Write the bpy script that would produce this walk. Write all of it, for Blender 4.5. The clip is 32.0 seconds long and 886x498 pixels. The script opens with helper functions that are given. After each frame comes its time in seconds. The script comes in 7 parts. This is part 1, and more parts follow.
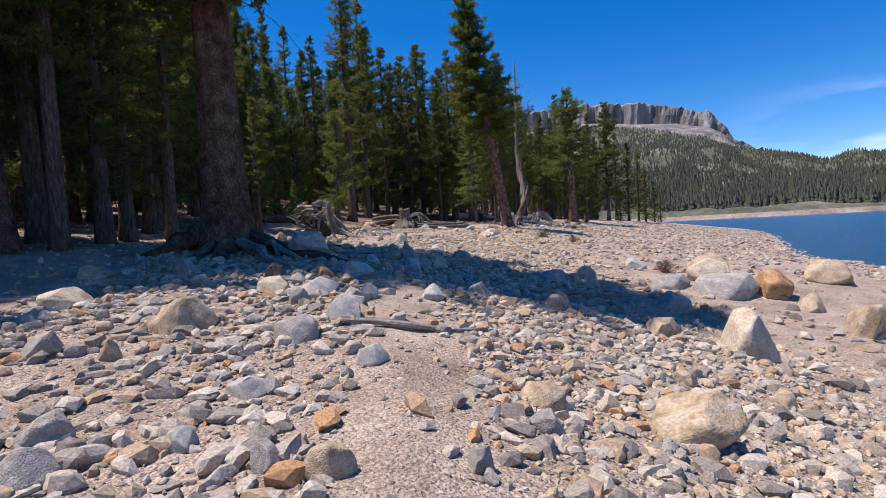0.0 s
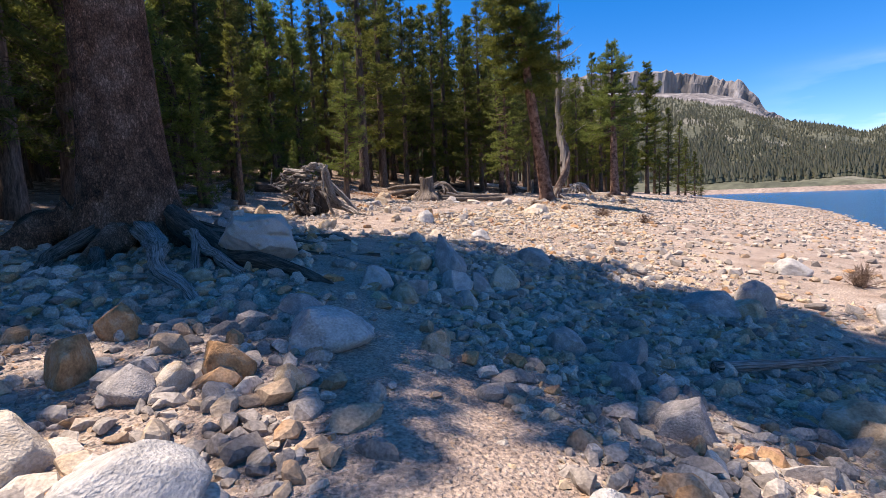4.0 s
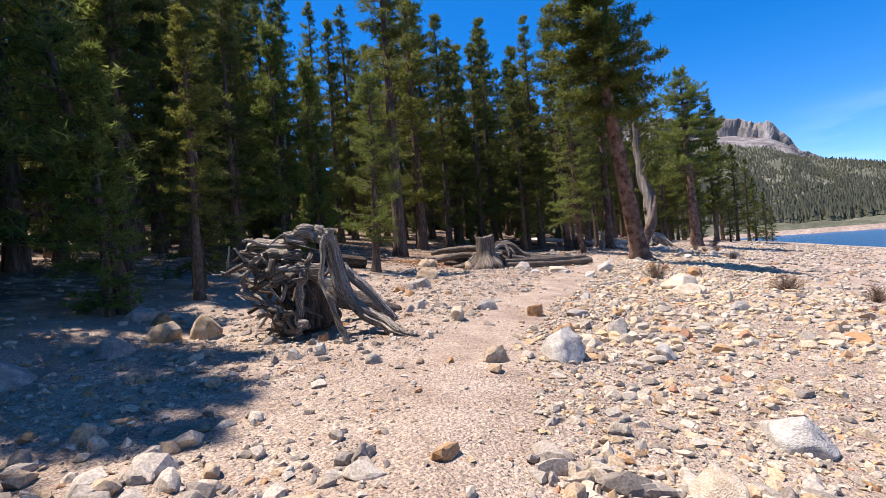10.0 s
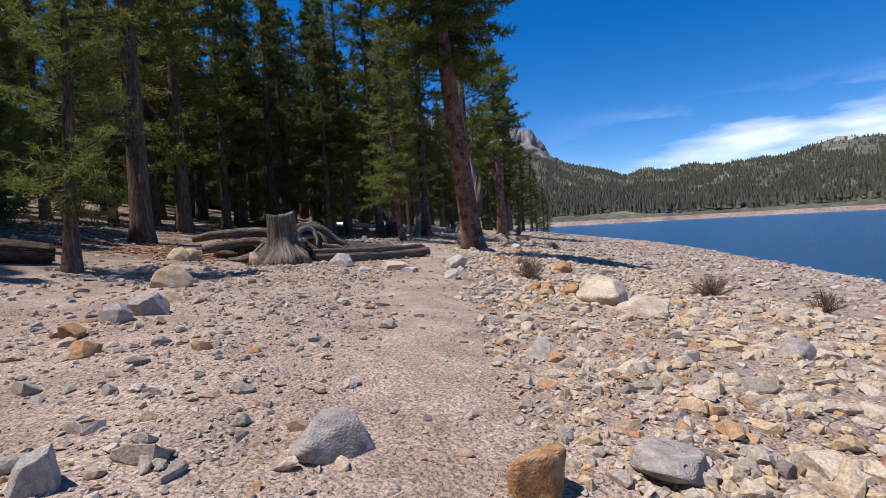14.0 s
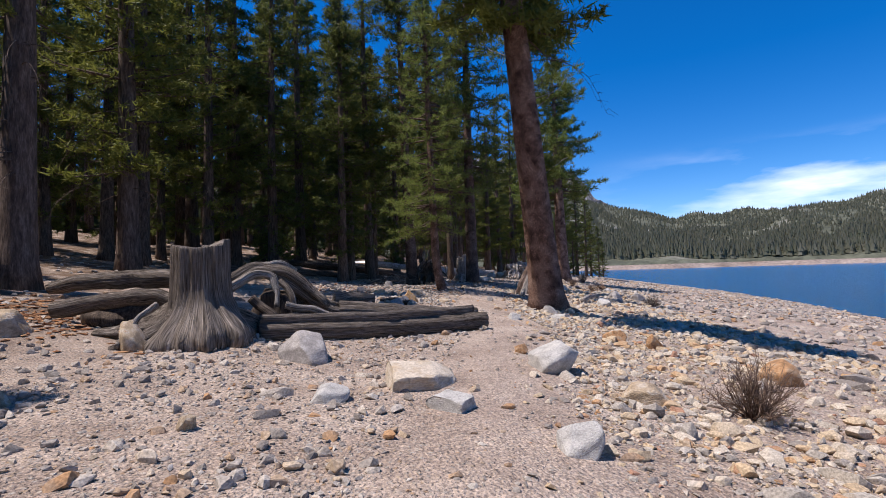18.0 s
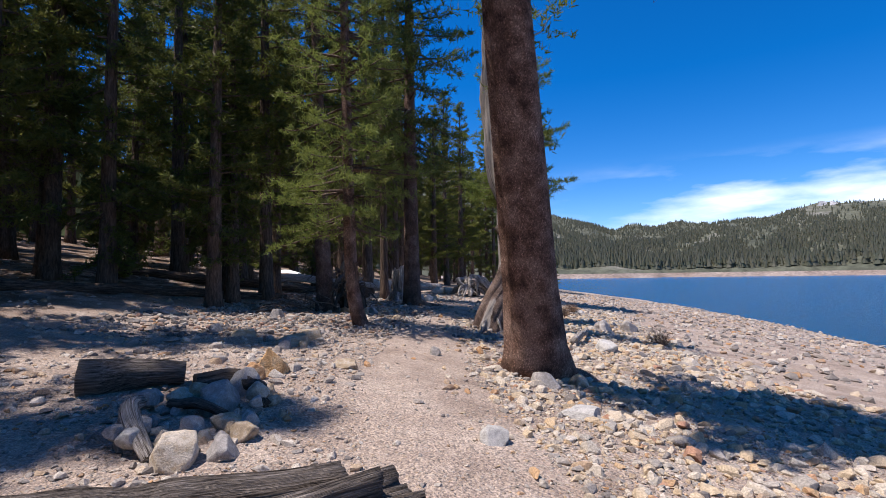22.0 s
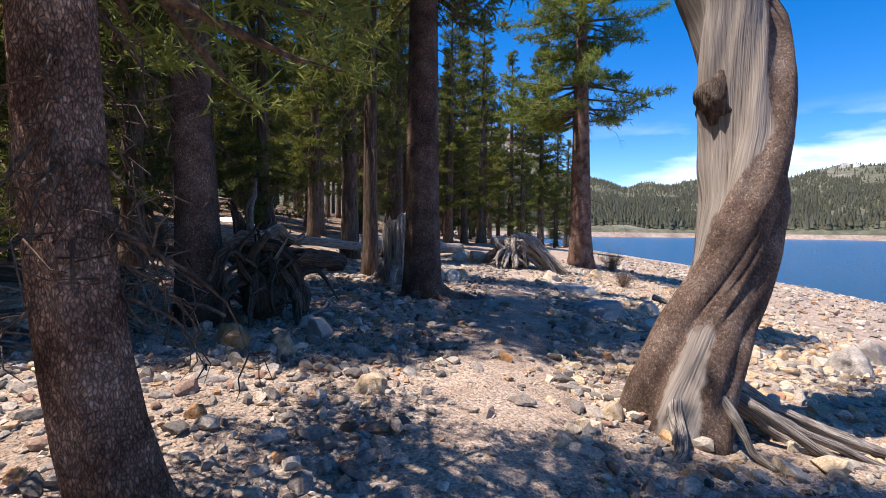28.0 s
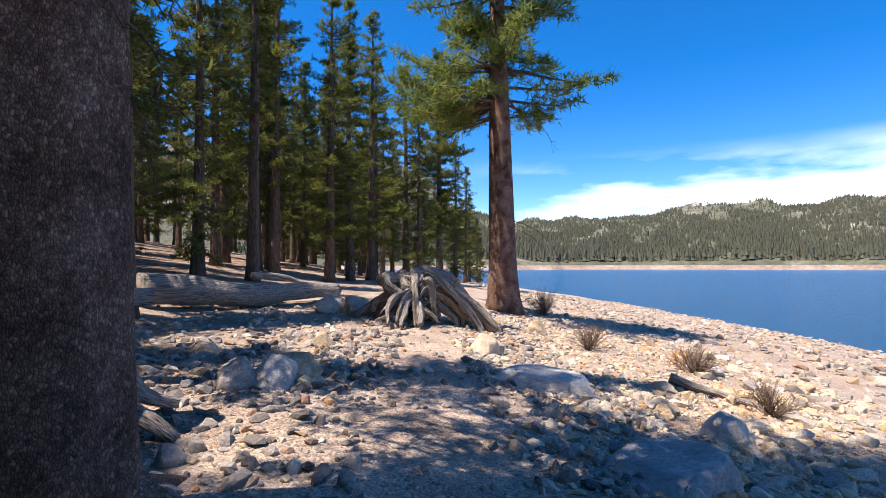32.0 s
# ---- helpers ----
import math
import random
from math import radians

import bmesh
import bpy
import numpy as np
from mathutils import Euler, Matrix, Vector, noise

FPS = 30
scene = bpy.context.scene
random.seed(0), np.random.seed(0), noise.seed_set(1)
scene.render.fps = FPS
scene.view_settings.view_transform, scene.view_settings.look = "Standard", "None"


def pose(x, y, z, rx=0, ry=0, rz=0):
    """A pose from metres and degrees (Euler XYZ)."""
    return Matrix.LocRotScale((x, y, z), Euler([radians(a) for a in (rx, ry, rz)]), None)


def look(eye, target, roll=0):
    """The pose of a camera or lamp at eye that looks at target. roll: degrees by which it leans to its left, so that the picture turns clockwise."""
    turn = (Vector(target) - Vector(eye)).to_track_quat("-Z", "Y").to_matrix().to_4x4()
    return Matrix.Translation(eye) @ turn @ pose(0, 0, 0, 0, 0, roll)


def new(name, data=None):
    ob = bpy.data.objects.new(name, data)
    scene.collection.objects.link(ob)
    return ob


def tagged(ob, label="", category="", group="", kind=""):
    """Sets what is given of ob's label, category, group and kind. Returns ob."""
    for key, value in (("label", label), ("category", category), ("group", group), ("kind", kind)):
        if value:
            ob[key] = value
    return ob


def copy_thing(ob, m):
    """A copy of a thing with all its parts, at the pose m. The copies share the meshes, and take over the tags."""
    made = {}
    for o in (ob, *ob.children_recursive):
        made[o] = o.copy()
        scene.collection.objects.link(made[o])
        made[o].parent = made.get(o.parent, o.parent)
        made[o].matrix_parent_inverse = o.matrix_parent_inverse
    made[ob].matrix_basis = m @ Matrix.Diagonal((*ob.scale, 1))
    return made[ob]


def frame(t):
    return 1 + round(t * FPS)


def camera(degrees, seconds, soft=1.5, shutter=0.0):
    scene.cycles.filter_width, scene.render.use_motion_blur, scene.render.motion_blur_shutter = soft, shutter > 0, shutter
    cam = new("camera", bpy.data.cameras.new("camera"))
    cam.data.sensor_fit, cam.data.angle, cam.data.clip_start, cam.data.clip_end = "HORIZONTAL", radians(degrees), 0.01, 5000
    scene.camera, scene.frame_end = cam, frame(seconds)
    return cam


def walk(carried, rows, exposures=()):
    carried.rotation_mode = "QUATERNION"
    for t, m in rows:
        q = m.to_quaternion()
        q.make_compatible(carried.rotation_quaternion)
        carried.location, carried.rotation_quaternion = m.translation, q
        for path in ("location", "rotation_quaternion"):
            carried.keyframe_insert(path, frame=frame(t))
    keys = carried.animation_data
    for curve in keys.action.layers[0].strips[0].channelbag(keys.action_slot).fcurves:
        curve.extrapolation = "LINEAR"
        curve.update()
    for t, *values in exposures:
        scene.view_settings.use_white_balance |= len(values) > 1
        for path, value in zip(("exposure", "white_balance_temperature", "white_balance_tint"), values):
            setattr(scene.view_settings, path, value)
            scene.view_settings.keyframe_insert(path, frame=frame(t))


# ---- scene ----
cam = camera(82.06, 32.0, soft=0.6, shutter=0.0)
# seconds, eye x, y, z, then yaw, pitch and roll in degrees
PATH = [
    (0.0, 0.000, -0.000, 0.870, -0.01, -2.09, -3.05),
    (0.5, -0.032, 0.686, 0.978, -0.08, -1.51, -3.23),
    (1.0, 0.061, 1.567, 1.028, 0.52, -0.59, -2.34),
    (1.5, -0.094, 2.366, 1.041, 0.70, -0.58, -2.46),
    (2.0, -0.187, 3.062, 1.075, 0.60, -0.45, -3.49),
    (2.5, -0.287, 3.752, 1.079, 0.19, -1.16, -3.38),
    (4.5, -0.724, 6.397, 1.130, 2.82, -5.92, -1.48),
    (5.0, -0.789, 7.032, 1.197, 3.42, -4.52, -0.75),
    (5.5, -0.872, 7.738, 1.232, 5.97, -3.23, -0.66),
    (6.0, -0.951, 8.413, 1.248, 9.42, -1.43, -0.80),
    (6.5, -1.175, 9.020, 1.340, 12.10, -1.32, -1.71),
    (7.0, -1.400, 9.655, 1.450, 14.75, -2.78, -0.75),
    (7.5, -1.640, 10.170, 1.560, 15.75, -5.91, -0.35),
    (8.0, -1.850, 10.700, 1.640, 12.95, -5.98, -0.46),
    (8.5, -2.098, 11.451, 1.700, 7.73, -5.45, -1.19),
    (9.0, -2.122, 12.321, 1.722, 4.64, -4.57, -2.21),
    (9.5, -2.237, 13.027, 1.777, 4.26, -2.02, -2.94),
    (10.0, -2.322, 13.750, 1.771, 5.21, 0.81, -4.27),
    (10.5, -2.464, 14.549, 1.857, 6.10, -0.15, -1.99),
    (11.0, -2.551, 15.327, 1.869, 6.33, -0.12, -2.91),
    (11.5, -2.689, 16.118, 1.859, 6.23, -2.15, -2.53),
    (12.0, -2.789, 16.945, 1.868, 4.49, -3.51, -2.69),
    (12.5, -2.853, 17.645, 1.913, 1.02, -3.70, -2.72),
    (13.0, -2.813, 18.648, 1.865, -4.85, -3.40, -3.93),
    (13.5, -2.782, 19.489, 1.840, -11.58, -4.49, -4.31),
    (14.0, -2.639, 20.269, 1.817, -17.99, -2.26, -3.20),
    (14.5, -2.353, 21.254, 1.904, -17.52, 0.73, -1.50),
    (15.0, -2.086, 22.186, 1.846, -16.73, 4.61, -2.46),
    (15.5, -1.827, 23.200, 1.853, -15.82, 5.08, -2.04),
    (17.5, -1.041, 26.505, 1.919, -12.82, 3.74, -3.02),
    (18.0, -0.888, 27.240, 2.013, -13.66, 2.43, -1.70),
    (18.5, -0.649, 28.005, 2.113, -15.74, 1.80, -0.96),
    (19.0, -0.416, 28.849, 2.164, -18.11, 1.84, -0.09),
    (19.5, -0.080, 29.605, 2.149, -18.53, 3.24, -0.33),
    (20.0, 0.169, 30.397, 2.164, -18.66, 1.99, -0.72),
    (20.5, 0.405, 31.166, 2.183, -18.35, -0.77, -0.77),
    (21.0, 0.571, 31.848, 2.278, -17.91, 3.63, -0.51),
    (21.5, 0.863, 32.509, 2.339, -18.75, 2.91, -0.86),
    (22.0, 1.132, 33.192, 2.398, -19.75, 2.99, -0.81),
    (22.5, 1.482, 33.856, 2.405, -20.26, 3.92, -1.40),
    (23.0, 1.756, 34.522, 2.369, -21.40, 3.02, -0.66),
    (23.5, 2.059, 35.130, 2.370, -22.10, 2.02, 0.35),
    (24.0, 2.237, 36.037, 2.325, -19.30, -0.13, 2.86),
    (24.5, 2.396, 36.864, 2.323, -14.84, -1.38, 1.94),
    (26.5, 2.940, 39.305, 2.534, -9.67, -4.38, 0.39),
    (27.0, 3.162, 40.330, 2.497, -12.69, -3.46, 1.03),
    (27.5, 3.378, 41.275, 2.505, -16.62, -2.95, -0.25),
    (28.0, 3.675, 42.139, 2.484, -18.93, -2.18, 0.69),
    (28.5, 3.984, 42.946, 2.498, -18.96, -1.98, 0.86),
    (29.0, 4.243, 43.604, 2.553, -19.51, -4.52, 1.67),
    (29.5, 4.411, 44.296, 2.565, -21.45, -3.71, 1.23),
    (30.0, 4.748, 45.030, 2.559, -23.49, -0.60, -0.63),
    (30.5, 5.067, 45.696, 2.572, -25.30, -0.13, -0.36),
    (31.0, 5.456, 46.338, 2.550, -26.90, -0.03, 0.09),
    (31.5, 5.947, 46.998, 2.452, -26.88, 1.35, -0.46),
    (32.0, 6.314, 47.629, 2.435, -30.70, 1.81, -0.11),
]


def eye_pose(x, y, z, yaw, pitch, roll):
    a, b = radians(yaw), radians(pitch)
    ahead = Vector((-math.sin(a) * math.cos(b), math.cos(a) * math.cos(b), math.sin(b)))
    return look((x, y, z), Vector((x, y, z)) + ahead, roll)


EXPOSURES = ((0.0, 0.47, 6750), (2.5, 0.58, 6850), (4.5, 1.1, 7600), (6.0, 1.72, 8100), (7.0, 1.92, 8100), (8.0, 1.9, 7900), (9.0, 1.42, 7150), (10.0, 0.95, 7050), (11.0, 0.58, 6850), (14.0, 0.27, 6650),
             (15.0, 0.07, 6550), (17.5, 0.35, 6500), (22.0, 0.5, 6500), (24.0, 0.6, 6550), (28.0, 0.95, 7000), (30.0, 1.18, 7400), (32.0, 1.12, 7300))
walk(cam, [(r[0], eye_pose(*r[1:])) for r in PATH], exposures=[(t, e, k, 20 if 4 < t < 9.5 else 17) for t, e, k in EXPOSURES])

# ---- light ----
SUN_AZ, SUN_EL = radians(-83.0), radians(67.0)  # clockwise from +y, and above the horizon
sun_way = Vector((math.sin(SUN_AZ) * math.cos(SUN_EL), math.cos(SUN_AZ) * math.cos(SUN_EL), math.sin(SUN_EL)))
sun = new("sun", bpy.data.lights.new("sun", "SUN"))
sun.data.energy, sun.data.angle, sun.data.color = 4.3, radians(0.53), (1.0, 0.96, 0.9)
sun.matrix_basis = look(sun_way * 60, (0, 0, 0))

world = bpy.data.worlds.new("sky")
scene.world = world
world.use_nodes = True
wn, wl = world.node_tree.nodes, world.node_tree.links
wn.clear()
sky = wn.new("ShaderNodeTexSky")
sky.sky_type, sky.sun_disc = "NISHITA", False
sky.sun_elevation, sky.sun_rotation = SUN_EL, SUN_AZ
sky.altitude, sky.air_density, sky.dust_density, sky.ozone_density = 2700, 1.0, 1.1, 2.4
deep = wn.new("ShaderNodeHueSaturation")
deep.inputs["Hue"].default_value, deep.inputs["Saturation"].default_value, deep.inputs["Value"].default_value = 0.506, 1.45, 1.0
wl.new(sky.outputs[0], deep.inputs["Color"])
# thin cloud low over the lake
coord = wn.new("ShaderNodeTexCoord")
stretch = wn.new("ShaderNodeMapping")
stretch.inputs["Scale"].default_value = (1.6, 1.6, 7.0)
wl.new(coord.outputs["Generated"], stretch.inputs["Vector"])
puff = wn.new("ShaderNodeTexNoise")
puff.inputs["Scale"].default_value, puff.inputs["Detail"].default_value, puff.inputs["Roughness"].default_value = 1.5, 8.0, 0.52
wl.new(stretch.outputs[0], puff.inputs["Vector"])
cut = wn.new("ShaderNodeMapRange")
cut.inputs["From Min"].default_value, cut.inputs["From Max"].default_value = 0.36, 0.6
wl.new(puff.outputs["Fac"], cut.inputs["Value"])
parts_xyz = wn.new("ShaderNodeSeparateXYZ")
wl.new(coord.outputs["Generated"], parts_xyz.inputs[0])
low = wn.new("ShaderNodeMapRange")
low.interpolation_type = "SMOOTHSTEP"
low.inputs["From Min"].default_value, low.inputs["From Max"].default_value = 0.215, 0.13
wl.new(parts_xyz.outputs["Z"], low.inputs["Value"])
east = wn.new("ShaderNodeMapRange")
east.interpolation_type = "SMOOTHSTEP"
east.inputs["From Min"].default_value, east.inputs["From Max"].default_value = 0.45, 0.8
wl.new(parts_xyz.outputs["X"], east.inputs["Value"])
both = wn.new("ShaderNodeMath")
both.operation = "MULTIPLY"
wl.new(low.outputs[0], both.inputs[0]), wl.new(east.outputs[0], both.inputs[1])
amount = wn.new("ShaderNodeMath")
amount.operation = "MULTIPLY"
wl.new(cut.outputs[0], amount.inputs[0]), wl.new(both.outputs[0], amount.inputs[1])
cloud = wn.new("ShaderNodeMix")
cloud.data_type = "RGBA"
cloud.inputs["B"].default_value = (10.0, 10.5, 11.0, 1)
wl.new(amount.outputs[0], cloud.inputs["Factor"]), wl.new(deep.outputs[0], cloud.inputs["A"])
back = wn.new("ShaderNodeBackground")
back.inputs["Strength"].default_value = 0.13
wl.new(cloud.outputs["Result"], back.inputs["Color"])
out = wn.new("ShaderNodeOutputWorld")
wl.new(back.outputs[0], out.inputs["Surface"])

# ---- materials ----
def ramp(nodes, stops):
    r = nodes.new("ShaderNodeValToRGB")
    while len(r.color_ramp.elements) < len(stops):
        r.color_ramp.elements.new(0.5)
    for e, (at, c) in zip(r.color_ramp.elements, stops):
        e.position, e.color = at, (*c, 1)
    return r


def surface(name, stops, scale=4.0, rough=0.85, bump=0.3, bump_scale=30.0, stretch=(1, 1, 1), source="noise", detail=8.0, spec=0.3, fine=0.35, bump_dist=0.02, coords="Object"):
    """Colours by a ramp over noise (or over a random number per object or per piece), broken up by finer grain, with relief."""
    m = bpy.data.materials.new(name)
    m.use_nodes = True
    n, l = m.node_tree.nodes, m.node_tree.links
    b = n["Principled BSDF"]
    b.inputs["Roughness"].default_value = rough
    b.inputs["Specular IOR Level"].default_value = spec
    tc = n.new("ShaderNodeTexCoord")
    mp = n.new("ShaderNodeMapping")
    mp.inputs["Scale"].default_value = stretch
    if coords == "grain":
        along = n.new("ShaderNodeAttribute")
        along.attribute_name = "grain"
        l.new(along.outputs["Vector"], mp.inputs["Vector"])
    else:
        l.new(tc.outputs["Object"], mp.inputs["Vector"])
    big = n.new("ShaderNodeTexNoise")
    big.inputs["Scale"].default_value, big.inputs["Detail"].default_value, big.inputs["Roughness"].default_value = scale, detail, 0.6
    l.new(mp.outputs[0], big.inputs["Vector"])
    small = n.new("ShaderNodeTexNoise")
    small.inputs["Scale"].default_value, small.inputs["Detail"].default_value = bump_scale, 6.0
    l.new(mp.outputs[0], small.inputs["Vector"])
    r = ramp(n, stops)
    if source == "noise":
        spread = n.new("ShaderNodeMapRange")
        spread.inputs["From Min"].default_value, spread.inputs["From Max"].default_value = 0.28, 0.72
        l.new(big.outputs["Fac"], spread.inputs["Value"])
        l.new(spread.outputs[0], r.inputs["Fac"])
    else:
        if source == "island":
            rnd = n.new("ShaderNodeNewGeometry").outputs["Random Per Island"]
        else:
            rnd = n.new("ShaderNodeObjectInfo").outputs["Random"]
        mixv = n.new("ShaderNodeMath")
        mixv.operation = "MULTIPLY_ADD"
        mixv.inputs[1].default_value, mixv.inputs[2].default_value = 0.35, -0.17
        l.new(big.outputs["Fac"], mixv.inputs[0])
        add = n.new("ShaderNodeMath")
        l.new(mixv.outputs[0], add.inputs[0]), l.new(rnd, add.inputs[1])
        l.new(add.outputs[0], r.inputs["Fac"])
    grain = n.new("ShaderNodeMapRange")
    grain.inputs["From Min"].default_value, grain.inputs["From Max"].default_value = 0.3, 0.7
    grain.inputs["To Min"].default_value, grain.inputs["To Max"].default_value = 1 - fine, 1 + fine
    l.new(small.outputs["Fac"], grain.inputs["Value"])
    mul = n.new("ShaderNodeMix")
    mul.data_type, mul.blend_type = "RGBA", "MULTIPLY"
    mul.inputs["Factor"].default_value = 1.0
    l.new(r.outputs["Color"], mul.inputs["A"])
    l.new(grain.outputs[0], mul.inputs["B"])
    l.new(mul.outputs["Result"], b.inputs["Base Color"])
    bp = n.new("ShaderNodeBump")
    bp.inputs["Strength"].default_value, bp.inputs["Distance"].default_value = bump, bump_dist
    l.new(small.outputs["Fac"], bp.inputs["Height"])
    l.new(bp.outputs[0], b.inputs["Normal"])
    return m


def bark(name, stops, scale, stretch, depth, joint=0.3, flaking=0.9):
    """Plated bark: long cells with dark joints."""
    m = surface(name, stops, scale=3.0, rough=0.95, bump=0.4, bump_scale=45, spec=0.12)
    n, l = m.node_tree.nodes, m.node_tree.links
    mp = n.new("ShaderNodeMapping")
    mp.inputs["Scale"].default_value = stretch
    tc = next(x for x in n if x.bl_idname == "ShaderNodeTexCoord")
    wob = n.new("ShaderNodeTexNoise")
    wob.inputs["Scale"].default_value = 6.0
    l.new(tc.outputs["Object"], wob.inputs["Vector"])
    push = n.new("ShaderNodeMix")
    push.data_type, push.blend_type = "RGBA", "LINEAR_LIGHT"
    push.inputs["Factor"].default_value = 0.02
    l.new(tc.outputs["Object"], push.inputs["A"]), l.new(wob.outputs["Color"], push.inputs["B"])
    l.new(push.outputs["Result"], mp.inputs["Vector"])
    v = n.new("ShaderNodeTexVoronoi")
    v.feature = "DISTANCE_TO_EDGE"
    v.inputs["Scale"].default_value = scale
    l.new(mp.outputs[0], v.inputs["Vector"])
    edge = n.new("ShaderNodeMapRange")
    edge.inputs["From Max"].default_value = 0.22
    edge.inputs["To Min"].default_value = joint
    l.new(v.outputs["Distance"], edge.inputs["Value"])
    b = n["Principled BSDF"]
    was = b.inputs["Base Color"].links[0].from_socket
    mul = n.new("ShaderNodeMix")
    mul.data_type, mul.blend_type = "RGBA", "MULTIPLY"
    mul.inputs["Factor"].default_value = 1.0
    l.new(was, mul.inputs["A"]), l.new(edge.outputs[0], mul.inputs["B"])
    # every scale weathers to its own tone, a few flaking pale
    cells = n.new("ShaderNodeTexVoronoi")
    cells.inputs["Scale"].default_value = scale
    l.new(mp.outputs[0], cells.inputs["Vector"])
    tone = n.new("ShaderNodeSeparateColor")
    l.new(cells.outputs["Color"], tone.inputs[0])
    flake = ramp(n, [(0.0, (0.5, 0.48, 0.47)), (0.5, (0.9, 0.88, 0.86)), (0.82, (1.2, 1.18, 1.16)), (1.0, (2.2, 2.15, 2.1))])
    l.new(tone.outputs[0], flake.inputs["Fac"])
    toned = n.new("ShaderNodeMix")
    toned.data_type, toned.blend_type = "RGBA", "MULTIPLY"
    toned.inputs["Factor"].default_value = flaking
    l.new(mul.outputs["Result"], toned.inputs["A"]), l.new(flake.outputs[0], toned.inputs["B"])
    l.new(toned.outputs["Result"], b.inputs["Base Color"])
    bp = n.new("ShaderNodeBump")
    bp.inputs["Strength"].default_value, bp.inputs["Distance"].default_value = 0.9, depth
    l.new(edge.outputs[0], bp.inputs["Height"])
    old = b.inputs["Normal"].links[0].from_node
    l.new(old.outputs[0], bp.inputs["Normal"])
    l.new(bp.outputs[0], b.inputs["Normal"])
    return m


M = {}
GREY, WHITE, TAN, ORANGE, PALE = (0.33, 0.3, 0.275), (0.455, 0.43, 0.395), (0.43, 0.325, 0.215), (0.42, 0.235, 0.115), (0.5, 0.425, 0.335)


def dim(c, k):
    return tuple(v * k for v in c)


M["g"] = surface("grey_granite", [(0.1, dim(GREY, 0.75)), (0.5, GREY), (0.9, dim(GREY, 1.35))], 3, 0.92, 0.7, 16, fine=0.22)
M["w"] = surface("pale_granite", [(0.1, dim(WHITE, 0.7)), (0.5, WHITE), (0.9, dim(WHITE, 1.2))], 3, 0.92, 0.7, 17, fine=0.22)
M["t"] = surface("tan_stone", [(0.1, dim(TAN, 0.6)), (0.45, TAN), (0.75, PALE), (0.95, ORANGE)], 2.2, 0.92, 0.7, 15, fine=0.22)
M["o"] = surface("rusty_orange_stone", [(0.1, dim(ORANGE, 0.55)), (0.5, ORANGE), (0.9, TAN)], 2.6, 0.92, 0.7, 15, fine=0.22)
M["p"] = surface("cream_stone", [(0.1, TAN), (0.5, PALE), (0.9, dim(PALE, 1.25))], 2.5, 0.92, 0.7, 16, fine=0.22)
M["q"] = surface("bright_ochre_stone", [(0.1, (0.46, 0.25, 0.1)), (0.5, (0.62, 0.37, 0.17)), (0.9, (0.66, 0.48, 0.3))], 1.6, 0.92, 1.0, 12)
M["pebble"] = surface("mixed_pebbles", [(0.0, (0.18, 0.155, 0.135)), (0.2, (0.27, 0.235, 0.203)), (0.4, (0.35, 0.303, 0.258)), (0.58, (0.44, 0.385, 0.325)), (0.7, (0.5, 0.44, 0.37)), (0.82, (0.42, 0.32, 0.22)), (0.94, (0.36, 0.25, 0.165)), (1.0, ORANGE)], 5, 0.9, 0.3, 60, source="island")
# greyer gravel, its colours also darkened to carry the wood's dappled shade
M["pebble_grey_shaded"] = surface("grey_shaded_pebbles", [(0.0, (0.09, 0.082, 0.077)), (0.25, (0.17, 0.152, 0.14)), (0.5, (0.26, 0.232, 0.21)), (0.7, (0.37, 0.335, 0.3)), (0.85, (0.3, 0.22, 0.165)), (0.95, (0.26, 0.155, 0.12)), (1.0, ORANGE)], 5, 0.9, 0.3, 60, source="island")
M["pebble_warm"] = surface("warm_pebbles", [(0.0, (0.26, 0.23, 0.2)), (0.2, (0.42, 0.37, 0.305)), (0.4, PALE), (0.64, (0.47, 0.365, 0.245)), (0.85, (0.47, 0.355, 0.23)), (0.96, (0.43, 0.265, 0.14)), (1.0, (0.36, 0.2, 0.13))], 5, 0.9, 0.3, 60, source="island")
M["dirt"] = surface("dusty_gravel_soil", [(0.05, (0.262, 0.2, 0.162)), (0.4, (0.385, 0.305, 0.25)), (0.7, (0.46, 0.375, 0.312)), (1.0, (0.53, 0.445, 0.372))], 1.3, 0.97, 0.9, 55, fine=0.4, bump_dist=0.03)
M["bark_red"] = bark("red_brown_plated_bark", [(0.1, (0.087, 0.0479, 0.0333)), (0.5, (0.225, 0.12, 0.0798)), (0.9, (0.348, 0.215, 0.16))], 44, (1, 1, 0.4), 0.02, 0.45, 0.55)
M["bark_fine"] = bark("fine_scaly_bark", [(0.1, (0.084, 0.054, 0.0444)), (0.5, (0.186, 0.12, 0.096)), (0.9, (0.3, 0.214, 0.174))], 95, (1, 1, 0.55), 0.01, 0.55, 0.6)
M["bark_lean"] = bark("scaly_reddish_bark", [(0.15, (0.095, 0.056, 0.044)), (0.45, (0.235, 0.142, 0.108)), (0.85, (0.4, 0.27, 0.215))], 80, (1, 1, 0.5), 0.012, 0.5, 0.6)
M["bark_far"] = surface("dark_brown_bark", [(0.1, (0.055, 0.036, 0.027)), (0.5, (0.118, 0.08, 0.06)), (0.9, (0.2, 0.145, 0.112))], 6, 0.95, 0.7, 22, stretch=(3, 3, 0.5))
M["dead_wood"] = surface("grey_weathered_wood", [(0.16, (0.06, 0.047, 0.038)), (0.3, (0.23, 0.195, 0.168)), (0.52, (0.4, 0.355, 0.318)), (1.0, (0.58, 0.54, 0.5))], 2.4, 0.88, 1.0, 6.0, stretch=(34, 34, 0.9), fine=0.6, bump_dist=0.04, coords="grain")
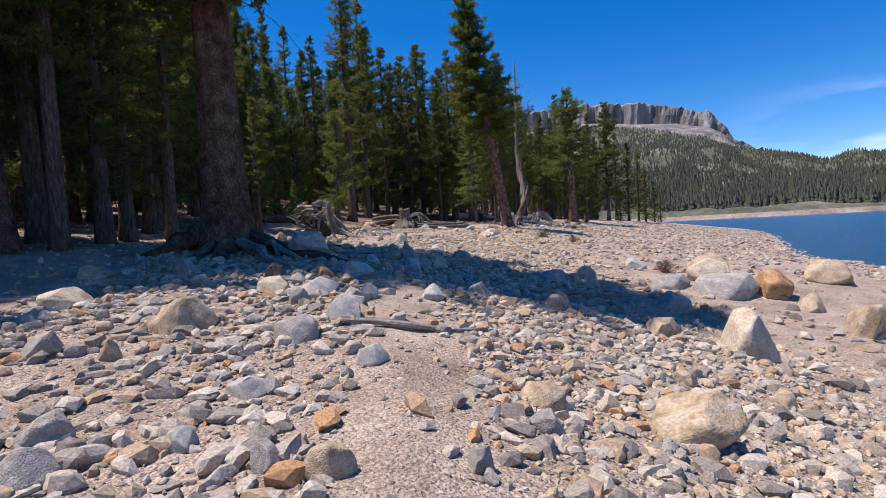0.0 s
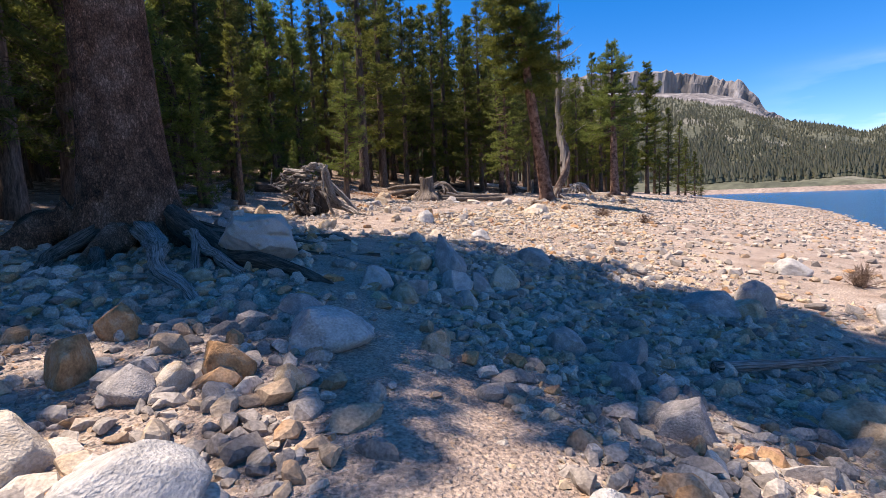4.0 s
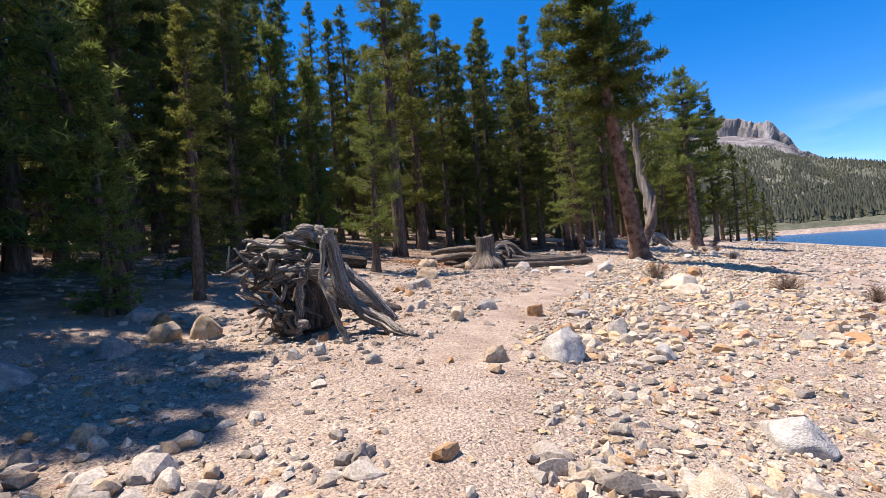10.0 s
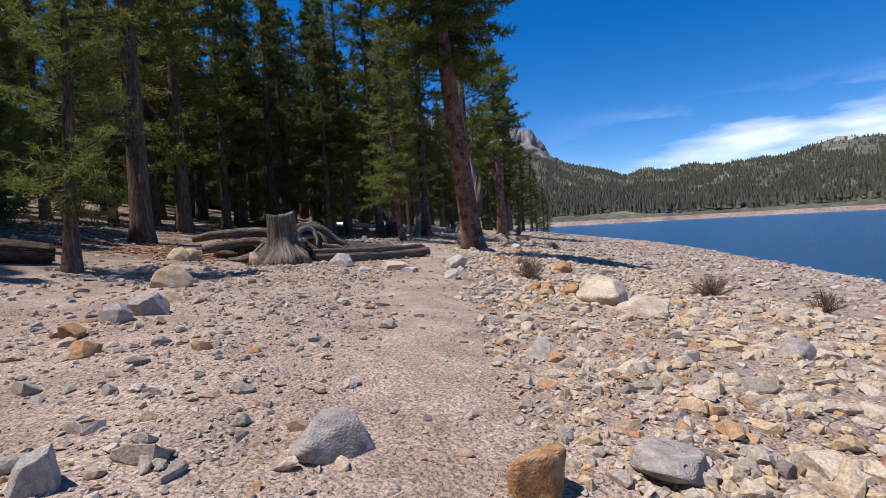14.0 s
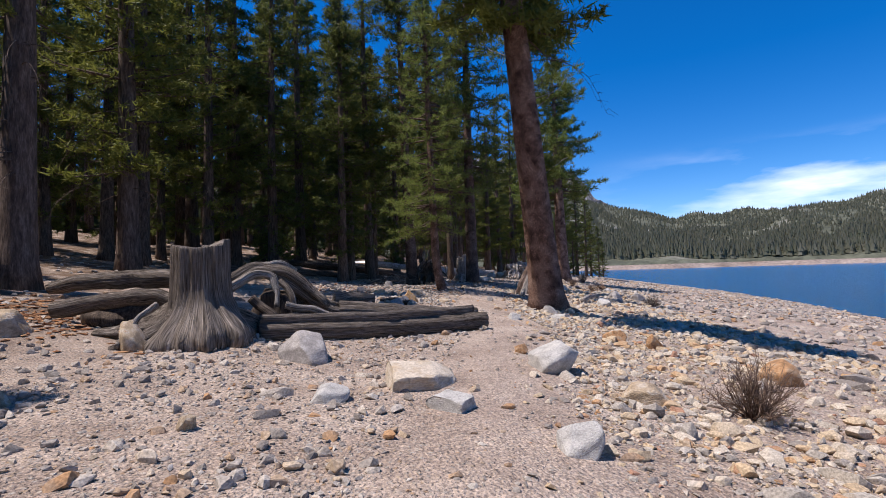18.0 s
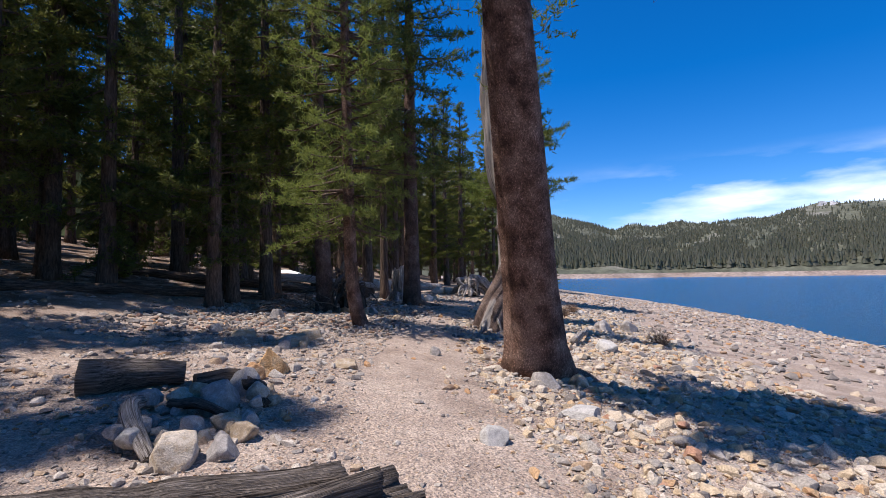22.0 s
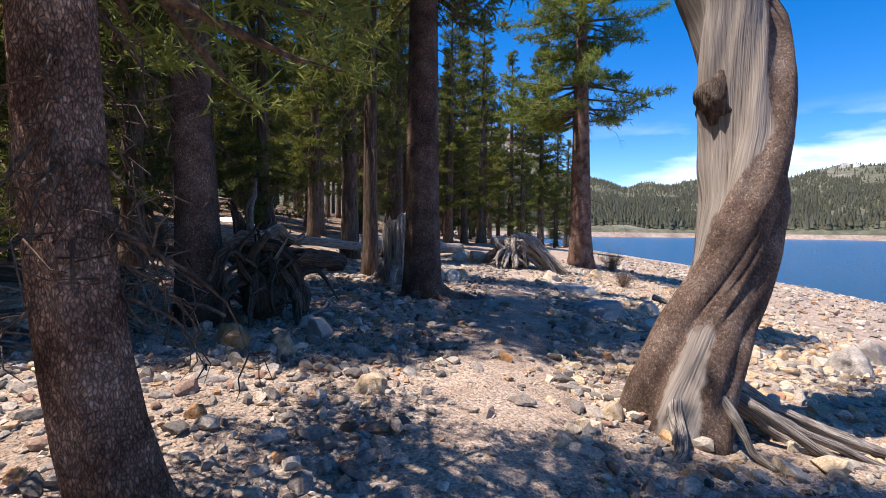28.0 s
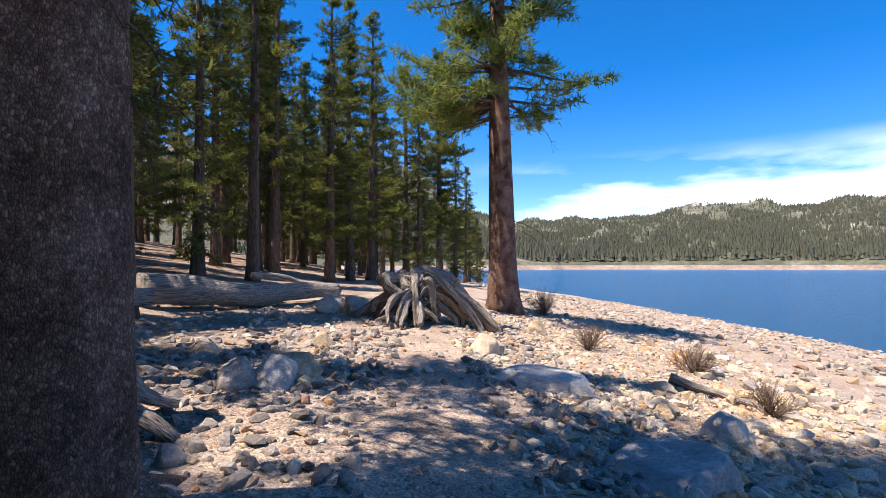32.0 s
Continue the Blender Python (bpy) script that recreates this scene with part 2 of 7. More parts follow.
M["dead_brown"] = surface("brown_grey_split_wood", [(0.16, (0.03, 0.022, 0.017)), (0.3, (0.11, 0.086, 0.068)), (0.55, (0.2, 0.162, 0.132)), (1.0, (0.36, 0.305, 0.262))], 2.4, 0.88, 1.0, 6.0, stretch=(34, 34, 0.9), fine=0.6, bump_dist=0.04, coords="grain")
M["dead_dark"] = surface("dark_dead_wood", [(0.1, (0.025, 0.018, 0.013)), (0.5, (0.085, 0.062, 0.048)), (0.9, (0.17, 0.13, 0.1))], 4, 0.9, 0.9, 18, stretch=(9, 9, 0.7), fine=0.6, coords="grain")
M["twig"] = surface("dry_twigs", [(0.1, (0.09, 0.055, 0.04)), (0.6, (0.22, 0.15, 0.11)), (1.0, (0.34, 0.27, 0.22))], 8, 0.9, 0.2, 30)
M["cliff"] = surface("pale_cliff_rock", [(0.1, (0.12, 0.11, 0.108)), (0.5, (0.2, 0.183, 0.178)), (0.9, (0.28, 0.262, 0.252))], 0.016, 0.95, 1.0, 0.03, stretch=(1, 1, 0.16), fine=0.4, bump_dist=25)
M["snow"] = surface("old_snow", [(0.1, (0.72, 0.74, 0.77)), (0.9, (0.85, 0.87, 0.9))], 1, 0.7, 0.2, 8, fine=0.06)


def foliage(name, a, b, c):
    m = bpy.data.materials.new(name)
    m.use_nodes = True
    n, l = m.node_tree.nodes, m.node_tree.links
    bs = n["Principled BSDF"]
    bs.inputs["Roughness"].default_value, bs.inputs["Specular IOR Level"].default_value = 0.6, 0.25
    g = n.new("ShaderNodeNewGeometry")
    info = n.new("ShaderNodeObjectInfo")
    add = n.new("ShaderNodeMath")
    add.operation = "MULTIPLY_ADD"
    add.inputs[1].default_value = 0.55
    half = n.new("ShaderNodeMath")
    half.operation = "MULTIPLY"
    half.inputs[1].default_value = 0.45
    l.new(info.outputs["Random"], half.inputs[0])
    l.new(g.outputs["Random Per Island"], add.inputs[0]), l.new(half.outputs[0], add.inputs[2])
    r = ramp(n, [(0.0, a), (0.5, b), (1.0, c)])
    l.new(add.outputs[0], r.inputs["Fac"])
    l.new(r.outputs[0], bs.inputs["Base Color"])
    thin = n.new("ShaderNodeBsdfTranslucent")
    l.new(r.outputs[0], thin.inputs["Color"])
    mx = n.new("ShaderNodeMixShader")
    mx.inputs[0].default_value = 0.47
    l.new(bs.outputs[0], mx.inputs[1]), l.new(thin.outputs[0], mx.inputs[2])
    l.new(mx.outputs[0], n["Material Output"].inputs["Surface"])
    return m


M["needles"] = foliage("green_needles", (0.0918, 0.111, 0.0224), (0.158, 0.175, 0.0347), (0.23, 0.23, 0.049))
M["needles_dark"] = foliage("dark_green_needles", (0.072, 0.0896, 0.024), (0.122, 0.142, 0.034), (0.178, 0.185, 0.046))
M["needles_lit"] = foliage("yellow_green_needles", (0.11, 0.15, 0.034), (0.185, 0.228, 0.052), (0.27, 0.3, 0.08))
# paler and greyer than the near needles: distance haze put into the colour
M["far_trees_hazed"] = foliage("hazed_distant_conifers", (0.095, 0.11, 0.068), (0.15, 0.158, 0.1), (0.22, 0.21, 0.145))

# lake water: dark blue, rippled
mw = bpy.data.materials.new("lake_water")
mw.use_nodes = True
n, l = mw.node_tree.nodes, mw.node_tree.links
b = n["Principled BSDF"]
b.inputs["Base Color"].default_value = (0.003, 0.11, 0.275, 1)
b.inputs["Roughness"].default_value, b.inputs["IOR"].default_value = 0.13, 1.33
b.inputs["Specular IOR Level"].default_value = 0.07
tc, mp = n.new("ShaderNodeTexCoord"), n.new("ShaderNodeMapping")
mp.inputs["Scale"].default_value, mp.inputs["Rotation"].default_value = (1.0, 2.6, 1.0), (0, 0, 0.5)
l.new(tc.outputs["Object"], mp.inputs["Vector"])
rip = n.new("ShaderNodeTexNoise")
rip.inputs["Scale"].default_value, rip.inputs["Detail"].default_value, rip.inputs["Roughness"].default_value = 0.9, 7.0, 0.62
l.new(mp.outputs[0], rip.inputs["Vector"])
bp = n.new("ShaderNodeBump")
bp.inputs["Strength"].default_value, bp.inputs["Distance"].default_value = 1.0, 0.8
l.new(rip.outputs["Fac"], bp.inputs["Height"]), l.new(bp.outputs[0], b.inputs["Normal"])
M["water"] = mw


# ---- tools ----
rng = np.random.default_rng(7)


def mesh_of(name, verts, faces, mats, smooth=False):
    """A mesh from arrays; faces is (n, 3) or (n, 4)."""
    verts, faces = np.asarray(verts, np.float32), np.asarray(faces, np.int32)
    me = bpy.data.meshes.new(name)
    me.vertices.add(len(verts))
    me.vertices.foreach_set("co", verts.ravel())
    k = faces.shape[1]
    me.loops.add(faces.size)
    me.loops.foreach_set("vertex_index", faces.ravel())
    me.polygons.add(len(faces))
    me.polygons.foreach_set("loop_start", np.arange(0, faces.size, k, dtype=np.int32))
    me.polygons.foreach_set("use_smooth", np.full(len(faces), smooth))
    me.update(calc_edges=True)
    me.materials.append(M[mats])
    if mats.startswith("dead"):
        me.attributes.new("grain", "FLOAT_VECTOR", "POINT").data.foreach_set("vector", (verts * np.float32(0.6)).ravel())
    return me


def part(name, me, parent, label=""):
    ob = new(name, me)
    ob.parent = parent
    return tagged(ob, label) if label else ob


def base_at(name, m, label, category, group=""):
    ob = new(name)
    ob.matrix_basis = m
    ob.empty_display_size = 0.3
    return tagged(ob, label, category, group)


def hash01(ix, iy, seed):
    v = np.sin(ix * 127.1 + iy * 311.7 + seed * 74.7) * 43758.5453
    return v - np.floor(v)


def lumps(x, y, seed=0.0):
    """Smooth value noise in 0..1."""
    ix, iy = np.floor(x), np.floor(y)
    fx, fy = x - ix, y - iy
    fx, fy = fx * fx * (3 - 2 * fx), fy * fy * (3 - 2 * fy)
    a, b_ = hash01(ix, iy, seed), hash01(ix + 1, iy, seed)
    c, d = hash01(ix, iy + 1, seed), hash01(ix + 1, iy + 1, seed)
    return (a * (1 - fx) + b_ * fx) * (1 - fy) + (c * (1 - fx) + d * fx) * fy


# ---- the lie of the land ----
WATER_Z = -2.05
TRAIL_Y = [-6, 0, 4, 8, 11, 14, 17, 20, 24, 28, 32, 36, 40, 44, 47.6]
TRAIL_X = [0, 0, -0.33, -0.9, -2.02, -2.37, -2.79, -2.69, -1.64, -0.65, 0.64, 2.23, 3.09, 4.34, 6.3]
LAND_Y = [-5, 4, 9, 14, 20, 28, 36, 44, 52, 64, 90]
LAND_H = [-0.48, -0.25, 0.14, 0.51, 0.7, 0.84, 0.97, 1.26, 1.32, 1.42, 1.2]
SHORE_FALL = [0.30, 0.27, 0.235, 0.179, 0.133, 0.123, 0.135, 0.13, 0.131, 0.134, 0.125]


def trail_x(y):
    y = np.asarray(y, float)
    return np.interp(y, TRAIL_Y, TRAIL_X) + np.maximum(0, np.minimum(y, 100) - 47.6) * 0.55


def land(x, y):
    x, y = np.asarray(x, float), np.asarray(y, float)
    off = x - trail_x(y)
    fall = np.interp(y, LAND_Y, SHORE_FALL)
    z = np.interp(y, LAND_Y, LAND_H) - fall * np.clip(off, 0, 7.0) - np.interp(y, [4, 14, 22, 28], [0.045, 0.06, 0.12, 0.13]) * np.clip(off - 7.0, 0, 55)
    z = z + 0.04 * np.clip(-off, 0, 60) + 0.10 * np.clip(-off - 5, 0, 110)
    return z


def rough_land(x, y):
    off = np.abs(np.asarray(x) - trail_x(y))
    rise = 0.16 * (lumps(x * 0.35, y * 0.35, 1) - 0.5) + 0.07 * (lumps(x * 1.1, y * 1.1, 2) - 0.5) + 0.03 * (lumps(x * 3.1, y * 3.1, 3) - 0.5)
    return land(x, y) + rise * np.clip(off / 1.2, 0.15, 1.0)


def ground_z(x, y):
    return float(rough_land(np.array([x]), np.array([y]))[0])


def spaced(lo, mid_lo, mid_hi, hi, fine, grow):
    """Even steps in the middle, ever wider ones outside."""
    mid = list(np.arange(mid_lo, mid_hi, fine))
    left, step, at = [], fine, mid_lo
    while at > lo:
        step *= grow
        at -= step
        left.append(at)
    right, step, at = [], fine, mid[-1]
    while at < hi:
        step *= grow
        at += step
        right.append(at)
    return np.array(left[::-1] + mid + right)


def sheet(xs, ys, height):
    gx, gy = np.meshgrid(xs, ys)
    v = np.stack([gx, gy, height(gx, gy)], -1).reshape(-1, 3)
    i = np.arange(len(xs) * len(ys)).reshape(len(ys), len(xs))
    f = np.stack([i[:-1, :-1], i[:-1, 1:], i[1:, 1:], i[1:, :-1]], -1).reshape(-1, 4)
    return v, f


v, f = sheet(spaced(-2600, -14, 24, 2600, 0.17, 1.13), spaced(-2500, -3, 62, 2600, 0.17, 1.13), rough_land)
me = mesh_of("ground", v, f, "dirt", True)
ground = tagged(new("ground", me), "dusty grey-tan gravel shore sloping down to the lake", "ground", kind="structure")
# needle litter under the forest
lit = me.attributes.new("litter", "FLOAT", "POINT")
off = trail_x(v[:, 1]) - v[:, 0]
cover = np.clip((off - 6.0 + 4 * (lumps(v[:, 0] * 0.3, v[:, 1] * 0.3, 5) - 0.5)) / 4.0, 0, 1)
cover = np.maximum(cover, 0.6 * np.clip((off - 1.5) / 2, 0, 1) * np.clip((v[:, 1] - 47) / 4, 0, 1))
lit.data.foreach_set("value", cover.astype(np.float32))
trodden = np.clip(1.25 - np.abs(v[:, 0] - trail_x(v[:, 1]) - 0.15) / 0.75, 0, 1)
me.attributes.new("trodden", "FLOAT", "POINT").data.foreach_set("value", trodden.astype(np.float32))
n, l = M["dirt"].node_tree.nodes, M["dirt"].node_tree.links
bs = n["Principled BSDF"]
was = bs.inputs["Base Color"].links[0].from_socket
at = n.new("ShaderNodeAttribute")
at.attribute_name = "litter"
spots = n.new("ShaderNodeTexNoise")
spots.inputs["Scale"].default_value, spots.inputs["Detail"].default_value = 2.2, 6
tc = n.new("ShaderNodeTexCoord")
l.new(tc.outputs["Object"], spots.inputs["Vector"])
gate = n.new("ShaderNodeMath")
gate.operation = "MULTIPLY"
l.new(at.outputs["Fac"], gate.inputs[0])
sharp = n.new("ShaderNodeMapRange")
sharp.inputs["From Min"].default_value, sharp.inputs["From Max"].default_value = 0.35, 0.55
l.new(spots.outputs["Fac"], sharp.inputs["Value"]), l.new(sharp.outputs[0], gate.inputs[1])
mx = n.new("ShaderNodeMix")
mx.data_type = "RGBA"
litter_colour = ramp(n, [(0.3, (0.075, 0.045, 0.028)), (0.6, (0.15, 0.095, 0.06))])
l.new(spots.outputs["Fac"], litter_colour.inputs["Fac"])
l.new(gate.outputs[0], mx.inputs["Factor"]), l.new(was, mx.inputs["A"]), l.new(litter_colour.outputs[0], mx.inputs["B"])
l.new(mx.outputs["Result"], bs.inputs["Base Color"])
# fine grit of many colours in the soil
grit = n.new("ShaderNodeTexVoronoi")
grit.inputs["Scale"].default_value = 42
l.new(tc.outputs["Object"], grit.inputs["Vector"])
tell = n.new("ShaderNodeSeparateColor")
l.new(grit.outputs["Color"], tell.inputs[0])
shade_of = ramp(n, [(0.0, (0.62, 0.58, 0.55)), (0.4, (0.93, 0.9, 0.87)), (0.75, (1.1, 1.04, 0.97)), (1.0, (1.3, 1.24, 1.15))])
l.new(tell.outputs[0], shade_of.inputs["Fac"])
speck = n.new("ShaderNodeMix")
speck.data_type, speck.blend_type = "RGBA", "MULTIPLY"
speck.inputs["Factor"].default_value = 0.8
l.new(mx.outputs["Result"], speck.inputs["A"]), l.new(shade_of.outputs[0], speck.inputs["B"])
l.new(speck.outputs["Result"], bs.inputs["Base Color"])
# small stones half sunk in the soil
sunk = n.new("ShaderNodeTexVoronoi")
sunk.inputs["Scale"].default_value = 27
l.new(tc.outputs["Object"], sunk.inputs["Vector"])
which = n.new("ShaderNodeSeparateColor")
l.new(sunk.outputs["Color"], which.inputs[0])
here_ = n.new("ShaderNodeMapRange")
here_.inputs["From Min"].default_value, here_.inputs["From Max"].default_value = 0.5, 0.2
l.new(sunk.outputs["Distance"], here_.inputs["Value"])
some = n.new("ShaderNodeMapRange")
some.inputs["From Min"].default_value, some.inputs["From Max"].default_value = 0.12, 0.2
trod = n.new("ShaderNodeAttribute")
trod.attribute_name = "trodden"
fewer = n.new("ShaderNodeMath")
fewer.operation = "MULTIPLY_ADD"
fewer.inputs[1].default_value = -0.6
l.new(trod.outputs["Fac"], fewer.inputs[0]), l.new(which.outputs[1], fewer.inputs[2])
l.new(fewer.outputs[0], some.inputs["Value"])
stony = n.new("ShaderNodeMath")
stony.operation = "MULTIPLY"
l.new(here_.outputs[0], stony.inputs[0]), l.new(some.outputs[0], stony.inputs[1])
bare_of = n.new("ShaderNodeMath")
bare_of.operation = "MULTIPLY_ADD"
bare_of.inputs[1].default_value, bare_of.inputs[2].default_value = -0.75, 0.9
l.new(gate.outputs[0], bare_of.inputs[0])
stony_2 = n.new("ShaderNodeMath")
stony_2.operation = "MULTIPLY"
l.new(stony.outputs[0], stony_2.inputs[0]), l.new(bare_of.outputs[0], stony_2.inputs[1])
stone_tone = ramp(n, [(0.0, (0.19, 0.162, 0.138)), (0.25, (0.29, 0.25, 0.213)), (0.5, (0.4, 0.345, 0.288)), (0.7, (0.51, 0.445, 0.375)), (0.88, (0.43, 0.325, 0.225)), (1.0, (0.38, 0.24, 0.14))])
l.new(which.outputs[0], stone_tone.inputs["Fac"])
bedded = n.new("ShaderNodeMix")
bedded.data_type = "RGBA"
l.new(stony_2.outputs[0], bedded.inputs["Factor"]), l.new(speck.outputs["Result"], bedded.inputs["A"]), l.new(stone_tone.outputs[0], bedded.inputs["B"])
l.new(bedded.outputs["Result"], bs.inputs["Base Color"])
proud = n.new("ShaderNodeBump")
proud.inputs["Strength"].default_value, proud.inputs["Distance"].default_value = 0.7, 0.014
l.new(stony_2.outputs[0], proud.inputs["Height"])
l.new(bs.inputs["Normal"].links[0].from_socket, proud.inputs["Normal"])
l.new(proud.outputs[0], bs.inputs["Normal"])
raised = n.new("ShaderNodeBump")
raised.inputs["Strength"].default_value, raised.inputs["Distance"].default_value = 0.8, 0.012
raised.invert = True
l.new(grit.outputs["Distance"], raised.inputs["Height"])
l.new(bs.inputs["Normal"].links[0].from_socket, raised.inputs["Normal"])
l.new(raised.outputs[0], bs.inputs["Normal"])

wv, wf = sheet(np.linspace(-200, 2400, 40), np.linspace(-900, 2400, 40), lambda x, y: np.full(x.shape, WATER_Z))
tagged(new("water", mesh_of("water", wv, wf, "water", True)), "deep blue rippled mountain lake", "lake", kind="structure")

# ---- far shore, wooded hills and the cliff: distance over the compass ----
HILL_AZ = [-20, 5, 16, 25, 30, 32.5, 37, 41, 46, 51, 56, 60, 63, 67, 72, 90, 130, 160]
HILL_EL = [10.0, 10.5, 10.6, 9.2, 7.5, 6.3, 5.3, 4.9, 5.2, 5.6, 6.3, 6.5, 5.8, 6.1, 6.0, 5.5, 4.5, 4.0]
EYE = np.array([1.0, 22.0, 1.9])
azs = np.radians(np.arange(-20, 160, 0.4))
rads = np.array([300, 380, 460, 472, 480, 488, 496, 504, 512, 520, 528, 536, 545, 558, 580, 640, 720, 820, 900, 960, 985, 1000, 1012, 1050, 1180, 1300])
ga, gr = np.meshgrid(azs, rads)
shore_r = 505 + 60 * (lumps(np.degrees(ga) * 0.11, 0 * ga, 11) - 0.5) + 18 * (lumps(np.degrees(ga) * 0.7, 0 * ga, 12) - 0.5)
gr = gr + (shore_r - 505) * np.clip((1000 - gr) / 495, 0, 1)
crest = np.tan(np.radians(np.interp(np.degrees(ga), HILL_AZ, HILL_EL))) * 1000
climb = np.clip((gr - shore_r) / (1000 - shore_r), -0.3, 1.0)
# the bare beach belt rises gently, then the wooded slope
gz = WATER_Z - 0.5 + np.where(climb < 0.035, climb * 150, 5.2 + (crest - 5.2) * np.clip(climb, 0, 1) ** 1.15)
gz = gz + np.where(gr > 1000, -(gr - 1000) * 0.12, 0) + np.where(climb > 0.05, 14 * (lumps(np.degrees(ga) * 0.5, gr * 0.012, 13) - 0.5), 0) * np.clip(climb * 4, 0, 1) * (gr < 1100)
gx, gy = EYE[0] + gr * np.sin(ga), EYE[1] + gr * np.cos(ga)
hv = np.stack([gx, gy, gz], -1).reshape(-1, 3)
i = np.arange(ga.size).reshape(ga.shape)
hf = np.stack([i[:-1, :-1], i[:-1, 1:], i[1:, 1:], i[1:, :-1]], -1).reshape(-1, 4)
M["hill"] = surface("wooded_slope_soil", [(0.1, (0.07, 0.075, 0.05)), (0.6, (0.11, 0.112, 0.075)), (0.85, (0.2, 0.19, 0.155)), (0.98, (0.36, 0.34, 0.31))], 0.012, 0.95, 0.4, 0.15, bump_dist=3)
hill = tagged(new("wooded_hill", mesh_of("wooded_hill", hv, hf, "hill", True)), "forested hillside across the lake with bare rocky outcrops", "hillside", kind="structure")
M["beach"] = surface("bare_lake_beach", [(0.1, (0.2, 0.145, 0.11)), (0.5, (0.27, 0.21, 0.17)), (0.9, (0.33, 0.27, 0.225))], 0.03, 0.95, 0.3, 0.4)
hill.data.materials.append(M["beach"])
belt = ((climb[:-1, :-1] + climb[1:, 1:]) / 2 < 0.036).ravel()
hill.data.polygons.foreach_set("material_index", belt.astype(np.int32))


def spiky_tree(h, w, tiers, sides, seed):
    """A small far conifer of ragged tiers."""
    r = np.random.default_rng(seed)
    vs, fs = [], []
    for k in range(tiers):
        z0, z1 = h * (0.06 + 0.8 * k / tiers), h * min(1.0, 0.06 + 0.8 * k / tiers + 1.55 / tiers * 0.8 + 0.12)
        rad = w * (1 - k / tiers) ** 0.8
        base = len(vs)
        for s in range(sides):
            a = 2 * math.pi * (s + 0.5 * k) / sides
            q = rad * r.uniform(0.55, 1.15)
            vs.append((q * math.cos(a), q * math.sin(a), z0 + h * r.uniform(-0.03, 0.03)))
        vs.append((r.normal(0, 0.02) * w, r.normal(0, 0.02) * w, z1))
        fs += [(base + s, base + (s + 1) % sides, base + sides) for s in range(sides)]
    return np.array(vs), np.array(fs)


def scatter(proto_list, places, scales, turns, pick):
    """Many copies of small meshes in one pair of arrays. scales is (n, 3)."""
    vs, fs, count = [], [], 0
    for k, (pv, pf) in enumerate(proto_list):
        use = np.where(pick == k)[0]
        if not len(use):
            continue
        c, s = np.cos(turns[use])[:, None], np.sin(turns[use])[:, None]
        q = pv[None] * scales[use][:, None, :]
        x, y = q[..., 0] * c - q[..., 1] * s, q[..., 0] * s + q[..., 1] * c
        w = np.stack([x, y, q[..., 2]], -1) + places[use][:, None, :]
        vs.append(w.reshape(-1, 3))
        fs.append((pf[None] + (np.arange(len(use)) * len(pv))[:, None, None] + count).reshape(-1, pf.shape[1]))
        count += len(use) * len(pv)
    return np.concatenate(vs), np.concatenate(fs)


# far woods: dense low down, thin over the outcrops
N = 40000
a = np.radians(rng.uniform(8, 98, N))
rr = rng.uniform(0, 1, N) ** 1.2 * 480 + 530
sr = 505 + 60 * (lumps(np.degrees(a) * 0.11, 0 * a, 11) - 0.5) + 18 * (lumps(np.degrees(a) * 0.7, 0 * a, 12) - 0.5)
cl = np.clip((rr - sr) / (1000 - sr), 0, 1)
cr = np.tan(np.radians(np.interp(np.degrees(a), HILL_AZ, HILL_EL))) * 1000
zz = WATER_Z - 0.5 + 5.2 + (cr - 5.2) * cl ** 1.15 + 14 * (lumps(np.degrees(a) * 0.5, rr * 0.012, 13) - 0.5) * np.clip(cl * 4, 0, 1)
open_rock = lumps(np.degrees(a) * 0.45, rr * 0.02, 21)
bare = (np.abs(np.degrees(a) - 58) < 3.2) & (cl > 0.78)
keep = (cl > 0.05) & ((open_rock < 0.64) | (cl > 0.84) | (rng.uniform(0, 1, N) < 0.3)) & (~bare | (rng.uniform(0, 1, N) < 0.25))
pl = np.stack([EYE[0] + rr * np.sin(a), EYE[1] + rr * np.cos(a), zz - 0.5], -1)[keep]
k = len(pl)
sc = rng.uniform(0.45, 1.0, (k, 1)) * np.interp(rr[keep], [530, 700, 1000], [0.9, 0.62, 0.36])[:, None] * np.stack([rng.uniform(0.9, 1.5, k)] * 2 + [np.ones(k)], -1)
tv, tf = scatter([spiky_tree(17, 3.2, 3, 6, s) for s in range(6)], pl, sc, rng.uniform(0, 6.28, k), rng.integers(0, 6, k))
tagged(new("distant_forest", mesh_of("distant_forest", tv, tf, "far_trees_hazed")), "dense dark conifer forest on the far shore", "forest", kind="stuff")

# woods inland, up the slope behind the shore trees
N = 2000
y_in = rng.uniform(-40, 190, N)
x_in = trail_x(y_in) - 30 - rng.uniform(0, 1, N) ** 1.3 * 80
k = N
sc = rng.uniform(0.3, 0.5, (k, 1)) * np.stack([rng.uniform(0.9, 1.5, k)] * 2 + [np.ones(k)], -1)
tv, tf = scatter([spiky_tree(17, 2.3, 7, 6, 50 + s) for s in range(5)], np.stack([x_in, y_in, land(x_in, y_in) - 0.3], -1), sc, rng.uniform(0, 6.28, k), rng.integers(0, 5, k))
M["inland"] = foliage("inland_conifers", (0.04, 0.06, 0.026), (0.065, 0.095, 0.038), (0.1, 0.13, 0.05))
tagged(new("inland_forest", mesh_of("inland_forest", tv, tf, "inland")), "deep conifer forest rising behind the shore", "forest", kind="stuff")

